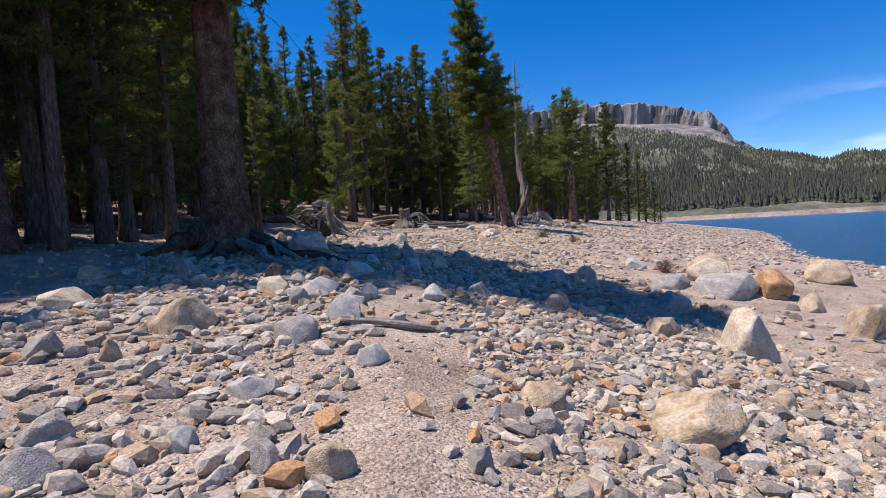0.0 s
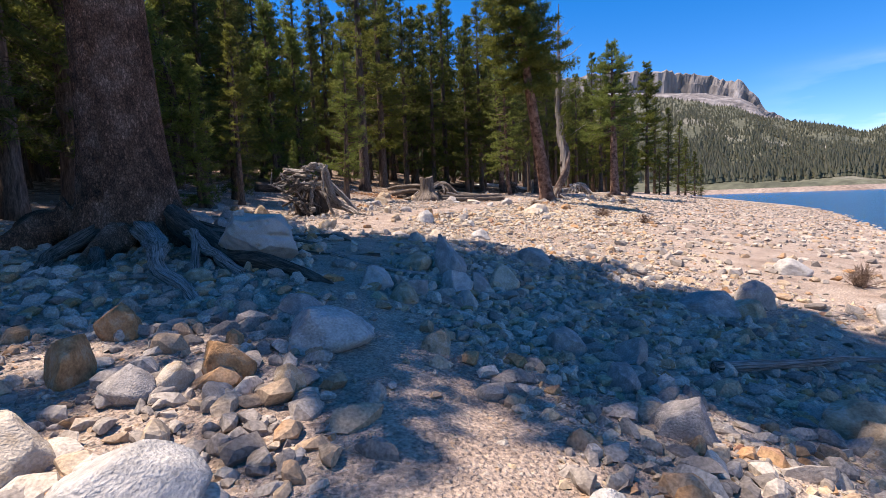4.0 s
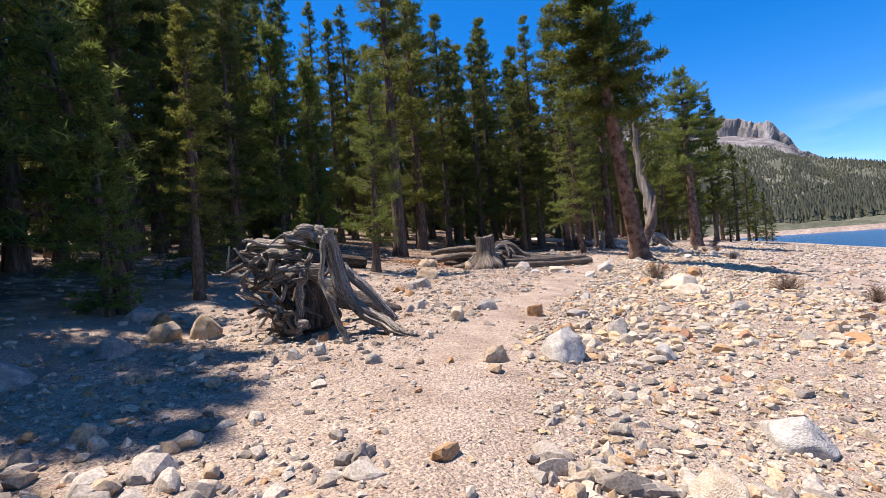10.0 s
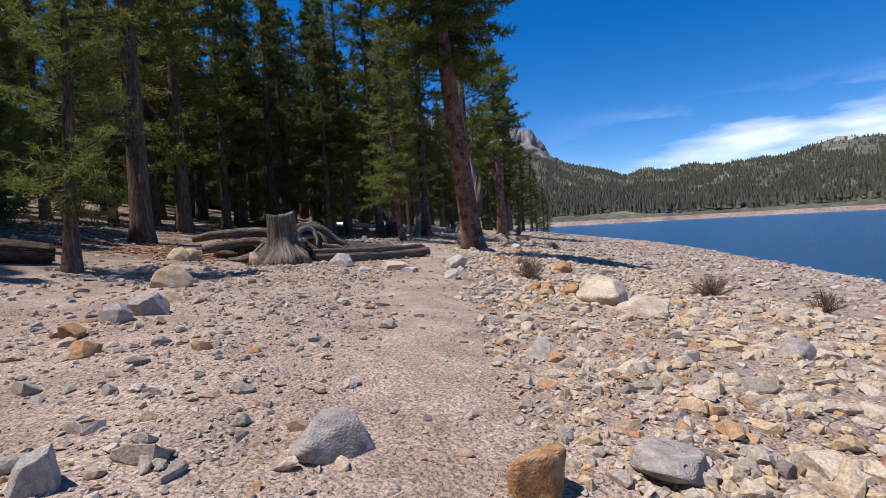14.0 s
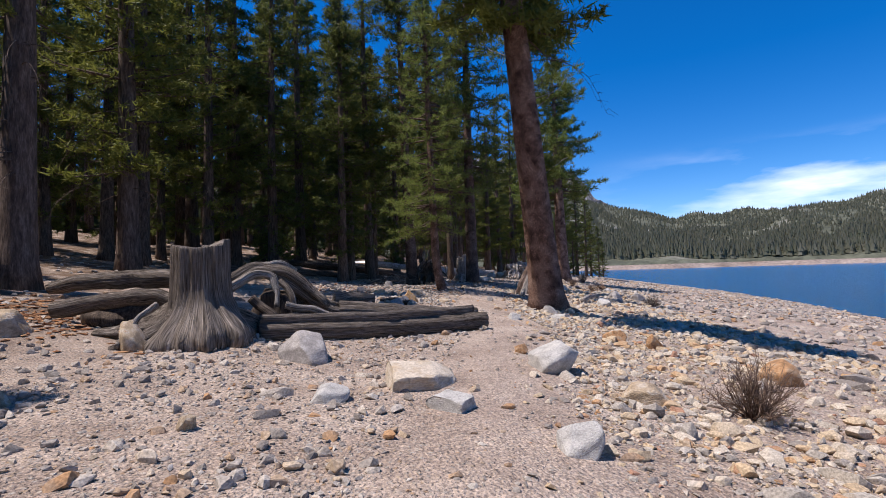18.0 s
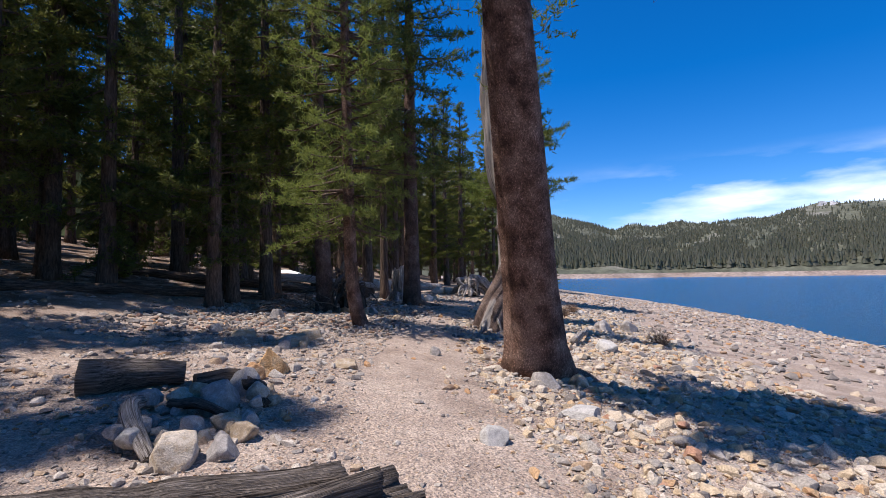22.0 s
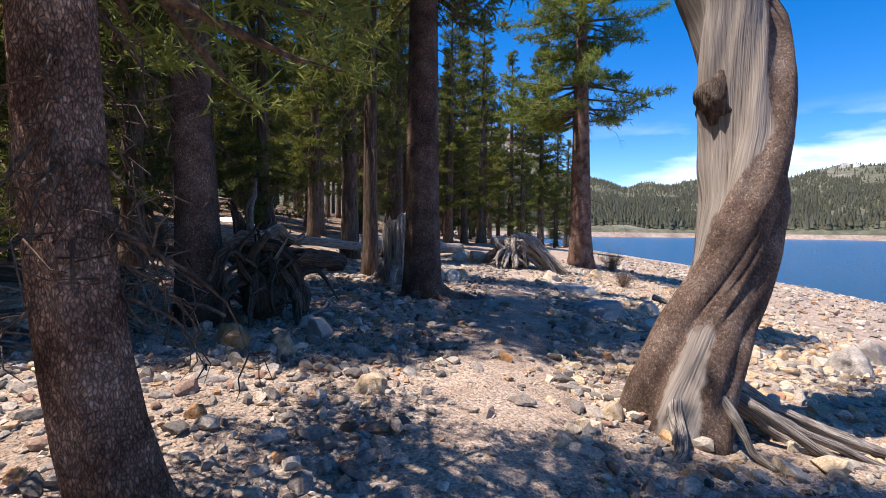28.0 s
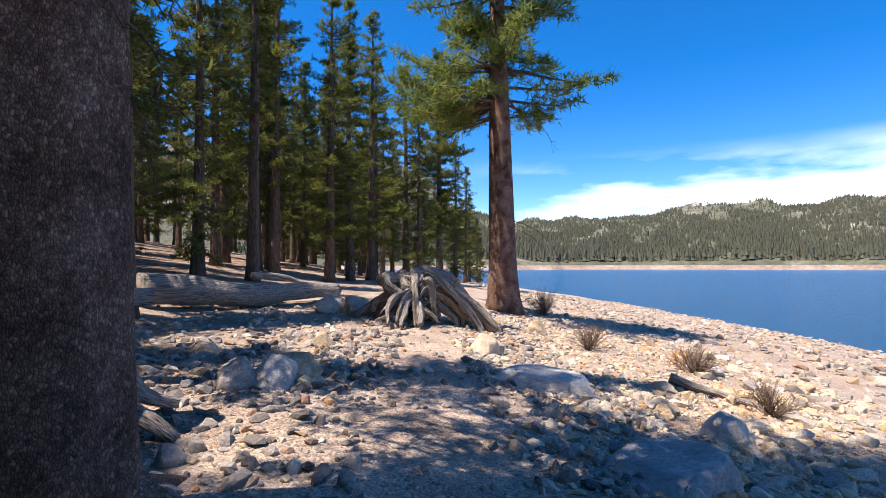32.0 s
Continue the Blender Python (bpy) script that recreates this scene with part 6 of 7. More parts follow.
wad = root_wad(-5.45, 21.2, "weathered grey upturned root wad with splayed silver arms", [
    ([(-4.72, 20.72, 1.42), (-4.58, 20.82, 1.3), (-4.56, 20.9, 0.97), (-4.42, 20.88, 0.56), (-4.12, 20.75, 0.26), (-3.79, 20.55, 0.08), (-3.52, 20.35, 0.0), (-3.33, 20.23, -0.04)], 0.125, 0.06),
    ([(-4.5, 21.1, 0.95), (-4.41, 21.1, 0.82), (-4.16, 21.1, 0.55), (-3.9, 21.1, 0.24), (-3.78, 21.1, 0.1)], 0.085, 0.055),
    ([(-4.52, 20.42, 1.4), (-4.53, 20.3, 1.0), (-4.48, 20.2, 0.68), (-4.34, 20.15, 0.32), (-4.18, 20.06, -0.03)], 0.035, 0.042),
    ([(-5.2, 20.7, 1.42), (-4.87, 20.7, 1.46), (-4.58, 20.74, 1.38)], 0.085, 0.1),
    ([(-4.97, 20.7, 1.14), (-5.32, 20.8, 1.2), (-5.61, 20.8, 1.12), (-5.9, 20.9, 1.0)], 0.06, 0.03),
    ([(-5.05, 20.8, 1.38), (-5.31, 20.9, 1.32), (-5.76, 21.0, 1.38), (-6.0, 21.1, 1.25)], 0.07, 0.035),
    ([(-4.56, 20.42, 0.95), (-4.95, 20.5, 0.94), (-5.33, 20.6, 0.86), (-5.6, 20.7, 0.9)], 0.05, 0.035),
    ([(-4.86, 20.5, 0.95), (-4.92, 20.48, 0.7), (-4.98, 20.5, 0.4), (-5.0, 20.5, 0.1)], 0.075, 0.045),
    ([(-5.18, 20.5, 0.38), (-5.4, 20.6, 0.5), (-5.65, 20.7, 0.62), (-5.95, 20.8, 0.72)], 0.05, 0.03)
    ], 1.5, 1.38, 20, 51, 0.3, poles=0.1, core_at=(0.45, -0.15), bulk=1.3)
# a second dark lump filling the lower left of the wad
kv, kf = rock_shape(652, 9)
part("rotten_heart", mesh_of("rotten_heart", kv * np.array([0.5, 0.3, 0.42]) * (1 + 0.12 * np.sin(8 * kv[:, 0] + 5 * kv[:, 2]))[:, None] + np.array([0.15, -0.1, 0.34]), kf, "dead_dark", True), wad, "dark lump among the roots")
gnarl = np.random.default_rng(83)
for q in range(30):
    st = np.array([gnarl.uniform(-0.1, 0.75), gnarl.uniform(-0.75, -0.3), gnarl.uniform(0.75, 1.32)]) if q < 22 else np.array([gnarl.uniform(0.1, 0.6), gnarl.uniform(-0.85, -0.6), gnarl.uniform(0.15, 0.4)])
    way = np.array([-gnarl.uniform(0.5, 1.0), gnarl.uniform(-0.3, 0.3), gnarl.uniform(-0.4, 0.25)]) if q % 4 else np.array([gnarl.uniform(-0.3, 0.1), -0.25, gnarl.uniform(-0.9, 0.1)])
    ln = gnarl.uniform(0.35, 0.8) * (1.0 if q < 22 else 0.5)
    pts_ = [st, st + way * ln * 0.35 + gnarl.normal(0, 0.07, 3), st + way * ln * 0.7 + gnarl.normal(0, 0.1, 3), st + way * ln + gnarl.normal(0, 0.12, 3)]
    for p in pts_:
        p[2] = min(max(p[2], 0.02), 1.44)
    r0 = gnarl.uniform(0.025, 0.065)
    wood_part("root", wad, pts_, r0, r0 * gnarl.uniform(0.25, 0.6), 900 + q, "dead_wood" if gnarl.uniform() < 0.4 else "dead_brown", n_=18, sides=14, wob=0.2, kink=0.007, lump=0.05)
for q in range(5):
    p0 = np.array([0.82 + 0.04 * q - 0.1, -0.5 + 0.04 * q, 1.36 + 0.03 * (q % 2)])
    wood_part("splinter", wad, [p0, p0 + np.array([-0.12, 0.0, 0.1]), p0 + np.array([-0.3 + 0.07 * q, 0.02, 0.08 - 0.03 * q])], 0.06, 0.035, 960 + q, "dead_wood", "pale broken crown wood", n_=12, sides=12, wob=0.2, lump=0.12)
slab_log = base_at("fallen_log", here(-5.0, 22.4), "short brown tapering trunk lying behind the root wad", "log")
wood_part("trunk", slab_log, local(-5.0, 22.4, [(-5.4, 21.4, 0.75), (-4.95, 21.9, 0.5), (-4.45, 22.4, 0.22), (-4.0, 22.9, 0.02)]), 0.42, 0.08, 5, "dead_brown", flat=0.45, n_=24, sides=30, lump=0.02)

# the cut stump by the trail, with its roots and the split logs beside it
SX, SY = -2.5, 34.95
stump = base_at("tree_stump", here(SX, SY), "tall sawn grey stump with flaring buttress roots", "stump")
sides = 96
ang = np.linspace(0, 2 * np.pi, sides, endpoint=False)
r = np.random.default_rng(9)
rib = 0.045 * np.cos(9 * ang) + 0.04 * np.cos(16 * ang + 1) + 0.02 * np.cos(31 * ang + 2) + 0.018 * r.normal(0, 1, sides)
rings = []
for z in (-0.2, -0.05, 0.0, 0.05, 0.1, 0.16, 0.22, 0.29, 0.36, 0.44, 0.52, 0.62, 0.75, 0.9, 1.05, 1.2, 1.31, 1.33):
    k_ = 0.36 + 0.24 * math.exp(-max(z, 0) / 0.26)
    bulge = 0.42 * math.exp(-((z - 0.16) / 0.3) ** 2) * np.maximum(0, np.cos(ang + 1.15)) ** 2 + 0.22 * math.exp(-((z - 0.05) / 0.22) ** 2) * np.maximum(0, np.cos(ang + 2.6)) ** 3
    twist = rib * 1.3 + 0.05 * np.cos(24 * ang + 14 * z) * math.exp(-((z - 0.2) / 0.25) ** 2)
    q = (k_ + bulge) * (1 + (twist if z < 0.6 else rib * 0.9)) * (0.96 if z > 1.325 else 1)
    rings.append(np.stack([q * np.cos(ang), q * np.sin(ang), np.full(sides, z) + ((0.03 * np.cos(2 * ang) + 0.07 * (np.cos(ang - 0.7) > 0.5)) if z > 1.25 else 0)], -1))
rings.append(np.tile([[0, 0, 1.3]], (sides, 1)))
sv_ = np.concatenate(rings)
i_ = np.arange(len(sv_)).reshape(len(rings), sides)
j_ = np.roll(i_, -1, axis=1)
run = np.concatenate([[0], np.cumsum(np.linalg.norm(np.diff(sv_.reshape(len(rings), sides, 3), axis=0), axis=2).mean(1))])
wood_grain = np.stack([np.tile(0.4 * np.cos(ang), len(rings)), np.tile(0.4 * np.sin(ang), len(rings)), np.repeat(run, sides)], -1)
part("bole", quads_mesh("bole", sv_, np.stack([i_[:-1], j_[:-1], j_[1:], i_[1:]], -1).reshape(-1, 4), "dead_brown", True, wood_grain), stump, "fluted grey bole with a level sawn top")
for q, (a_, ln) in enumerate(((-2.6, 0.8), (3.0, 1.1), (2.2, 1.2), (0.4, 1.3), (0.8, 1.2))):
    s_ = np.linspace(0, 1, 5)
    pts_ = [(SX + math.cos(a_) * (0.3 + ln * k_), SY + math.sin(a_) * (0.3 + ln * k_), 0.34 * (1 - k_) ** 1.5 - 0.02) for k_ in s_]
    wood_part("buttress_root", stump, local(SX, SY, pts_), 0.19, 0.05, 60 + q, "dead_brown", n_=16, sides=18, wob=0.15)
fan = base_at("root_tangle", here(-1.3, 35.7), "arching weathered roots between stump and logs", "roots")
for q, (pts_, r0, r1, mat_, flat_) in enumerate((
        ([(-2.3, 35.9, 0.85), (-1.85, 35.95, 1.1), (-1.45, 35.92, 0.9), (-1.05, 35.9, 0.6), (-0.55, 35.88, 0.42), (0.1, 35.88, 0.36)], 0.07, 0.08, "dead_brown", 0.6),
        ([(-2.2, 35.78, 0.8), (-1.8, 35.8, 1.02), (-1.4, 35.78, 0.84), (-0.95, 35.76, 0.5), (-0.45, 35.75, 0.34), (0.2, 35.78, 0.3)], 0.06, 0.07, "dead_brown", 0.5),
        ([(-2.1, 36.05, 0.9), (-1.7, 36.08, 1.04), (-1.3, 36.02, 0.74), (-0.8, 36.0, 0.46), (-0.2, 35.98, 0.36)], 0.065, 0.06, "dead_wood", 0.5),
        ([(-1.6, 35.82, 0.96), (-1.2, 35.84, 0.72), (-0.75, 35.8, 0.5), (-0.3, 35.8, 0.4)], 0.055, 0.05, "dead_brown", 0.4),
        ([(-2.25, 35.45, 0.72), (-1.95, 35.55, 0.95), (-1.66, 35.6, 0.98), (-1.55, 35.5, 0.72), (-1.56, 35.42, 0.5)], 0.075, 0.04, "dead_wood", 0.8),
        ([(-1.75, 35.85, 1.05), (-1.35, 35.75, 0.98), (-0.95, 35.7, 0.66), (-0.75, 35.62, 0.42)], 0.09, 0.05, "dead_brown", 0.6),
        ([(-1.5, 35.6, 0.85), (-1.35, 35.45, 0.55), (-1.3, 35.35, 0.22), (-1.2, 35.2, 0.0)], 0.06, 0.045, "dead_brown", 0.8),
        ([(-1.4, 35.3, 0.5), (-1.0, 35.3, 0.42), (-0.55, 35.35, 0.3), (-0.1, 35.45, 0.26)], 0.055, 0.06, "dead_wood", 0.7),
        ([(-1.9, 35.35, 0.6), (-1.6, 35.25, 0.35), (-1.5, 35.1, 0.05)], 0.06, 0.05, "dead_dark", 1.0),
        ([(-2.0, 36.2, 1.05), (-1.6, 36.3, 1.15), (-1.3, 36.4, 1.0)], 0.07, 0.04, "dead_wood", 0.8),
        ([(-3.0, 34.75, 0.55), (-3.2, 34.55, 0.3), (-3.35, 34.35, 0.04)], 0.05, 0.04, "dead_wood", 0.8))):
    wood_part("root", fan, local(-1.3, 35.7, pts_), r0, r1, 80 + q, mat_, n_=22, sides=18, flat=flat_, wob=0.15)
# dark lumps added to fill the gaps under roots and logs
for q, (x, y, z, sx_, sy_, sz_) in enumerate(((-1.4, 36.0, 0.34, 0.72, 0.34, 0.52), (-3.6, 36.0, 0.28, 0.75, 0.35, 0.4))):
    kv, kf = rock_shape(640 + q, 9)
    part("rotten_heart", mesh_of("rotten_heart", kv * np.array([sx_, sy_, sz_]) + np.array(local(-1.3, 35.7, [(x, y, z)])[0]), kf, "dead_dark", True), fan, "dark lump among the roots")
for q, (pts_, r0, r1, lab) in enumerate((
        ([(-1.75, 35.05, 0.14), (-0.4, 35.3, 0.17), (0.8, 35.62, 0.18), (1.95, 35.95, 0.19)], 0.2, 0.17, "long split grey log beside the trail"),
        ([(-0.6, 35.85, 0.36), (0.1, 35.85, 0.33), (0.8, 35.98, 0.27), (1.55, 36.2, 0.2)], 0.19, 0.13, "weathered log leaning over another"),
        ([(-4.9, 36.2, 0.45), (-4.1, 35.85, 0.66), (-3.3, 35.65, 0.8), (-2.6, 35.4, 0.78)], 0.1, 0.15, "grey root log beside the stump"),
        ([(-4.6, 35.6, 0.2), (-3.9, 35.6, 0.42), (-3.3, 35.5, 0.58), (-2.8, 35.3, 0.5)], 0.1, 0.12, "low weathered log on reddish chips"))):
    mx_, my_ = pts_[1][0], pts_[1][1]
    ob = base_at("split_log", here(mx_, my_), lab, "log")
    if q:
        wood_part("log", ob, local(mx_, my_, pts_), r0, r1, 120 + q, "dead_brown", n_=36, sides=22, wob=0.16, flat=0.7, kink=0.004, lump=0.012)
        continue
    for k_, (dy, dz, ra, short) in enumerate(((-0.1, -0.05, 0.125, 0.0), (-0.02, 0.07, 0.12, 0.22), (0.1, 0.04, 0.12, 0.1), (0.02, -0.07, 0.13, 0.05))):
        wood_part("split_plank", ob, local(mx_, my_, [(a_ - (short if c == 3 else 0), b_ + dy * (0.6 + 0.15 * c), h_ + dz) for c, (a_, b_, h_) in enumerate(pts_)]), ra * 1.15, ra, 160 + k_, "dead_brown", n_=40, sides=22, wob=0.16, flat=0.62, kink=0.003, lump=0.008)

# fallen logs in the wood
for q, (pts_, r0, r1, mat, lab) in enumerate((
        ([(-10.4, 30.0, 0.2), (-8.6, 31.6, 0.22), (-7.0, 32.7, 0.2)], 0.24, 0.2, "dead_dark", "dark fallen log behind the young pine"),
        ([(-4.4, 47.4, 0.12), (-1.2, 48.9, 0.14), (1.9, 50.6, 0.12)], 0.15, 0.11, "dead_dark", "long low fallen log in the shade"),
        ([(-3.5, 52.3, 0.15), (0.0, 52.9, 0.2), (3.2, 53.6, 0.2)], 0.16, 0.14, "dead_dark", "fallen log across the forest floor"),
        ([(1.7, 53.4, 0.5), (3.9, 54.9, 0.48), (6.4, 56.7, 0.42)], 0.15, 0.12, "dead_wood", "long grey fallen log in the wood"),
        ([(3.6, 53.2, 0.24), (4.4, 53.6, 0.26), (5.2, 54.0, 0.24)], 0.29, 0.26, "dead_dark", "short thick mossy log"),
        ([(6.3, 58.6, 0.35), (8.4, 59.6, 0.34), (10.9, 61.2, 0.25)], 0.32, 0.22, "dead_wood", "thick bleached log with a broken end"),
        ([(8.6, 60.3, 0.7), (9.4, 60.9, 0.6), (10.6, 61.0, 0.3)], 0.09, 0.05, "dead_wood", "broken branch lying over a log"),
        ([(8.0, 43.4, 0.1), (8.9, 44.3, 0.15), (9.8, 45.5, 0.1)], 0.09, 0.05, "dead_wood", "bleached driftwood branch behind the twisted tree"))):
    mx_, my_ = pts_[1][0], pts_[1][1]
    ob = base_at("fallen_log", here(mx_, my_), lab, "log")
    wood_part("log", ob, local(mx_, my_, pts_), r0, r1, 140 + q, mat, n_=30, sides=18, wob=0.09, kink=0.008, lump=0.02)

# the second, smaller root wad by the point
drape = np.random.default_rng(72)
arms = []
for q in range(24):
    tx, ty, up = 10.75 + drape.normal(0, 0.16), 56.2 + drape.normal(0, 0.14), drape.uniform(0.62, 1.0)
    thick0, thick1 = drape.uniform(0.06, 0.12), drape.uniform(0.025, 0.06)
    if q % 3 == 2:
        # arching over towards the lake and curling under
        fx, fy = drape.uniform(0.75, 1.3), drape.uniform(-0.75, 0.1)
        arms.append(([(tx, ty, up), (tx + 0.3 * fx, ty + 0.2 * fy, up * 1.02), (tx + 0.72 * fx, ty + 0.6 * fy, up * drape.uniform(0.5, 0.78)), (tx + fx, ty + fy, up * drape.uniform(0.02, 0.3)), (tx + fx * drape.uniform(0.9, 1.15), ty + fy * 1.15, -0.03)], thick0, thick1))
    else:
        # falling towards the trail in long twisted strands
        fx, fy = drape.uniform(-1.0, 0.35), drape.uniform(-1.15, -0.45) if q % 2 else drape.uniform(-0.4, 0.5)
        side = drape.normal(0, 0.2)
        arms.append(([(tx, ty, up), (tx + 0.2 * fx + side, ty + 0.25 * fy, up * 0.88), (tx + 0.55 * fx - side, ty + 0.6 * fy, up * drape.uniform(0.42, 0.62)), (tx + fx, ty + fy, drape.uniform(-0.02, 0.14))], thick0, thick1))
root_wad(11.0, 56.2, "bleached root wad of draped silver limbs near the point", arms, 1.3, 0.85, 16, 71, 0.7, poles=0.1, bulk=1.15, core_at=(-0.05, 0.0))

# the upturned root mass beside the paired fir: dark, with silver splinters standing up
root_wad(3.6, 48.6, "dark upturned root mass with silver splinters beside a fir", [
    ([(3.56, 48.62, 0.8), (3.5, 48.42, 0.42), (3.48, 48.27, -0.02)], 0.04, 0.036),
    ([(3.52, 48.66, 0.7), (3.5, 48.72, 1.2), (3.56, 48.78, 1.68)], 0.1, 0.02),
    ([(3.62, 48.7, 0.7), (3.68, 48.76, 1.15), (3.72, 48.84, 1.5)], 0.09, 0.03),
    ([(3.4, 48.66, 0.6), (3.32, 48.7, 1.1), (3.24, 48.66, 1.42)], 0.09, 0.03),
    ([(3.6, 48.52, 0.92), (3.84, 48.42, 0.84), (4.0, 48.36, 0.58), (4.06, 48.32, 0.36), (4.1, 48.3, 0.12)], 0.08, 0.03),
    ([(3.6, 48.5, 0.66), (3.8, 48.36, 0.6), (3.94, 48.24, 0.34), (4.0, 48.18, -0.02)], 0.06, 0.028),
    ([(3.6, 48.56, 1.0), (3.8, 48.56, 1.08), (3.98, 48.6, 0.96), (4.12, 48.66, 1.02)], 0.06, 0.02),
    ([(3.5, 48.5, 0.95), (3.3, 48.36, 0.98), (3.14, 48.3, 0.8), (3.06, 48.26, 0.5)], 0.06, 0.025),
    ([(3.5, 48.5, 0.5), (3.28, 48.32, 0.46), (3.16, 48.22, 0.2), (3.12, 48.2, -0.02)], 0.06, 0.03),
    ([(3.7, 48.46, 0.8), (3.76, 48.3, 0.62), (3.7, 48.2, 0.4), (3.78, 48.14, 0.16)], 0.05, 0.02)], 0.95, 1.05, 30, 81, 0.05, poles=0.15, bulk=1.45, arm_mats=("dead_brown", "dead_wood", "dead_brown", "dead_dark", "dead_dark"))
for pts_, ra, lab in (([(4.62, 49.62, 0.06), (4.5, 49.25, 0.08), (4.36, 48.98, 0.05), (4.26, 48.66, 0.02)], 0.024, "grey fallen branch lying on the stones"),
                      ([(4.15, 48.5, 0.05), (4.5, 48.62, 0.08), (4.86, 48.84, 0.04)], 0.018, "thin forked branch lying in the shade")):
    ob = base_at("fallen_branch", here(*pts_[0][:2]), lab, "branch")
    wood_part("stick", ob, local(*pts_[0][:2], pts_), ra, ra * 0.5, 990, n_=18, sides=8, kink=0.008)
    wood_part("fork", ob, local(*pts_[0][:2], [pts_[1], (pts_[1][0] - 0.16, pts_[1][1] - 0.14, 0.12)]), ra * 0.5, 0.004, 991, n_=8, sides=6, kink=0.006)

# a broken grey snag behind the last tree
snag = base_at("broken_snag", here(5.96, 51.5), "splintered grey snag stump behind the fir", "stump")
sides = 26
ang = np.linspace(0, 2 * np.pi, sides, endpoint=False)
r = np.random.default_rng(31)
rings = [np.stack([(0.235 + 0.1 * math.exp(-max(z, 0) / 0.2) + 0.03 * z) * (1 + 0.08 * np.cos(5 * ang)) * np.cos(ang), (0.235 + 0.1 * math.exp(-max(z, 0) / 0.2) + 0.03 * z) * (1 + 0.08 * np.cos(5 * ang)) * np.sin(ang), np.full(sides, z)], -1) for z in (-0.2, 0, 0.12, 0.3, 0.6, 0.95)]
rings.append(np.stack([0.25 * np.cos(ang), 0.25 * np.sin(ang), 1.2 + 0.14 * r.uniform(0, 1, sides) + 0.1 * np.cos(ang)], -1))
rings.append(np.stack([0.17 * np.cos(ang), 0.17 * np.sin(ang), np.full(sides, 0.7)], -1))
rings.append(np.tile([[0, 0, 0.6]], (sides, 1)))
sv_ = np.concatenate(rings)
i_ = np.arange(len(sv_)).reshape(len(rings), sides)
j_ = np.roll(i_, -1, axis=1)
part("bole", quads_mesh("bole", sv_, np.stack([i_[:-1], j_[:-1], j_[1:], i_[1:]], -1).reshape(-1, 4), "dead_wood", False), snag)
for q in range(7):
    a_ = q * 0.9 + r.uniform(-0.2, 0.2)
    d_ = np.array([math.cos(a_), math.sin(a_)])
    z_ = r.uniform(1.15, 1.36)
    wood_part("splinter", snag, [(*(d_ * 0.27), 0.5), (*(d_ * 0.255), 0.9), (*(d_ * r.uniform(0.2, 0.26)), z_)], 0.045, 0.008, 330 + q, "dead_wood" if q % 3 else "dead_dark", n_=12, sides=8, kink=0.006)
for q in range(5):
    a_ = q * 1.26 + 0.5
    d_ = np.array([math.cos(a_), math.sin(a_)])
    wood_part("root", snag, [(*(d_ * 0.24), 0.34), (*(d_ * 0.42), 0.1), (*(d_ * r.uniform(0.6, 0.8)), -0.05)], 0.09, 0.04, 350 + q, "dead_wood", n_=12, sides=12, wob=0.12)

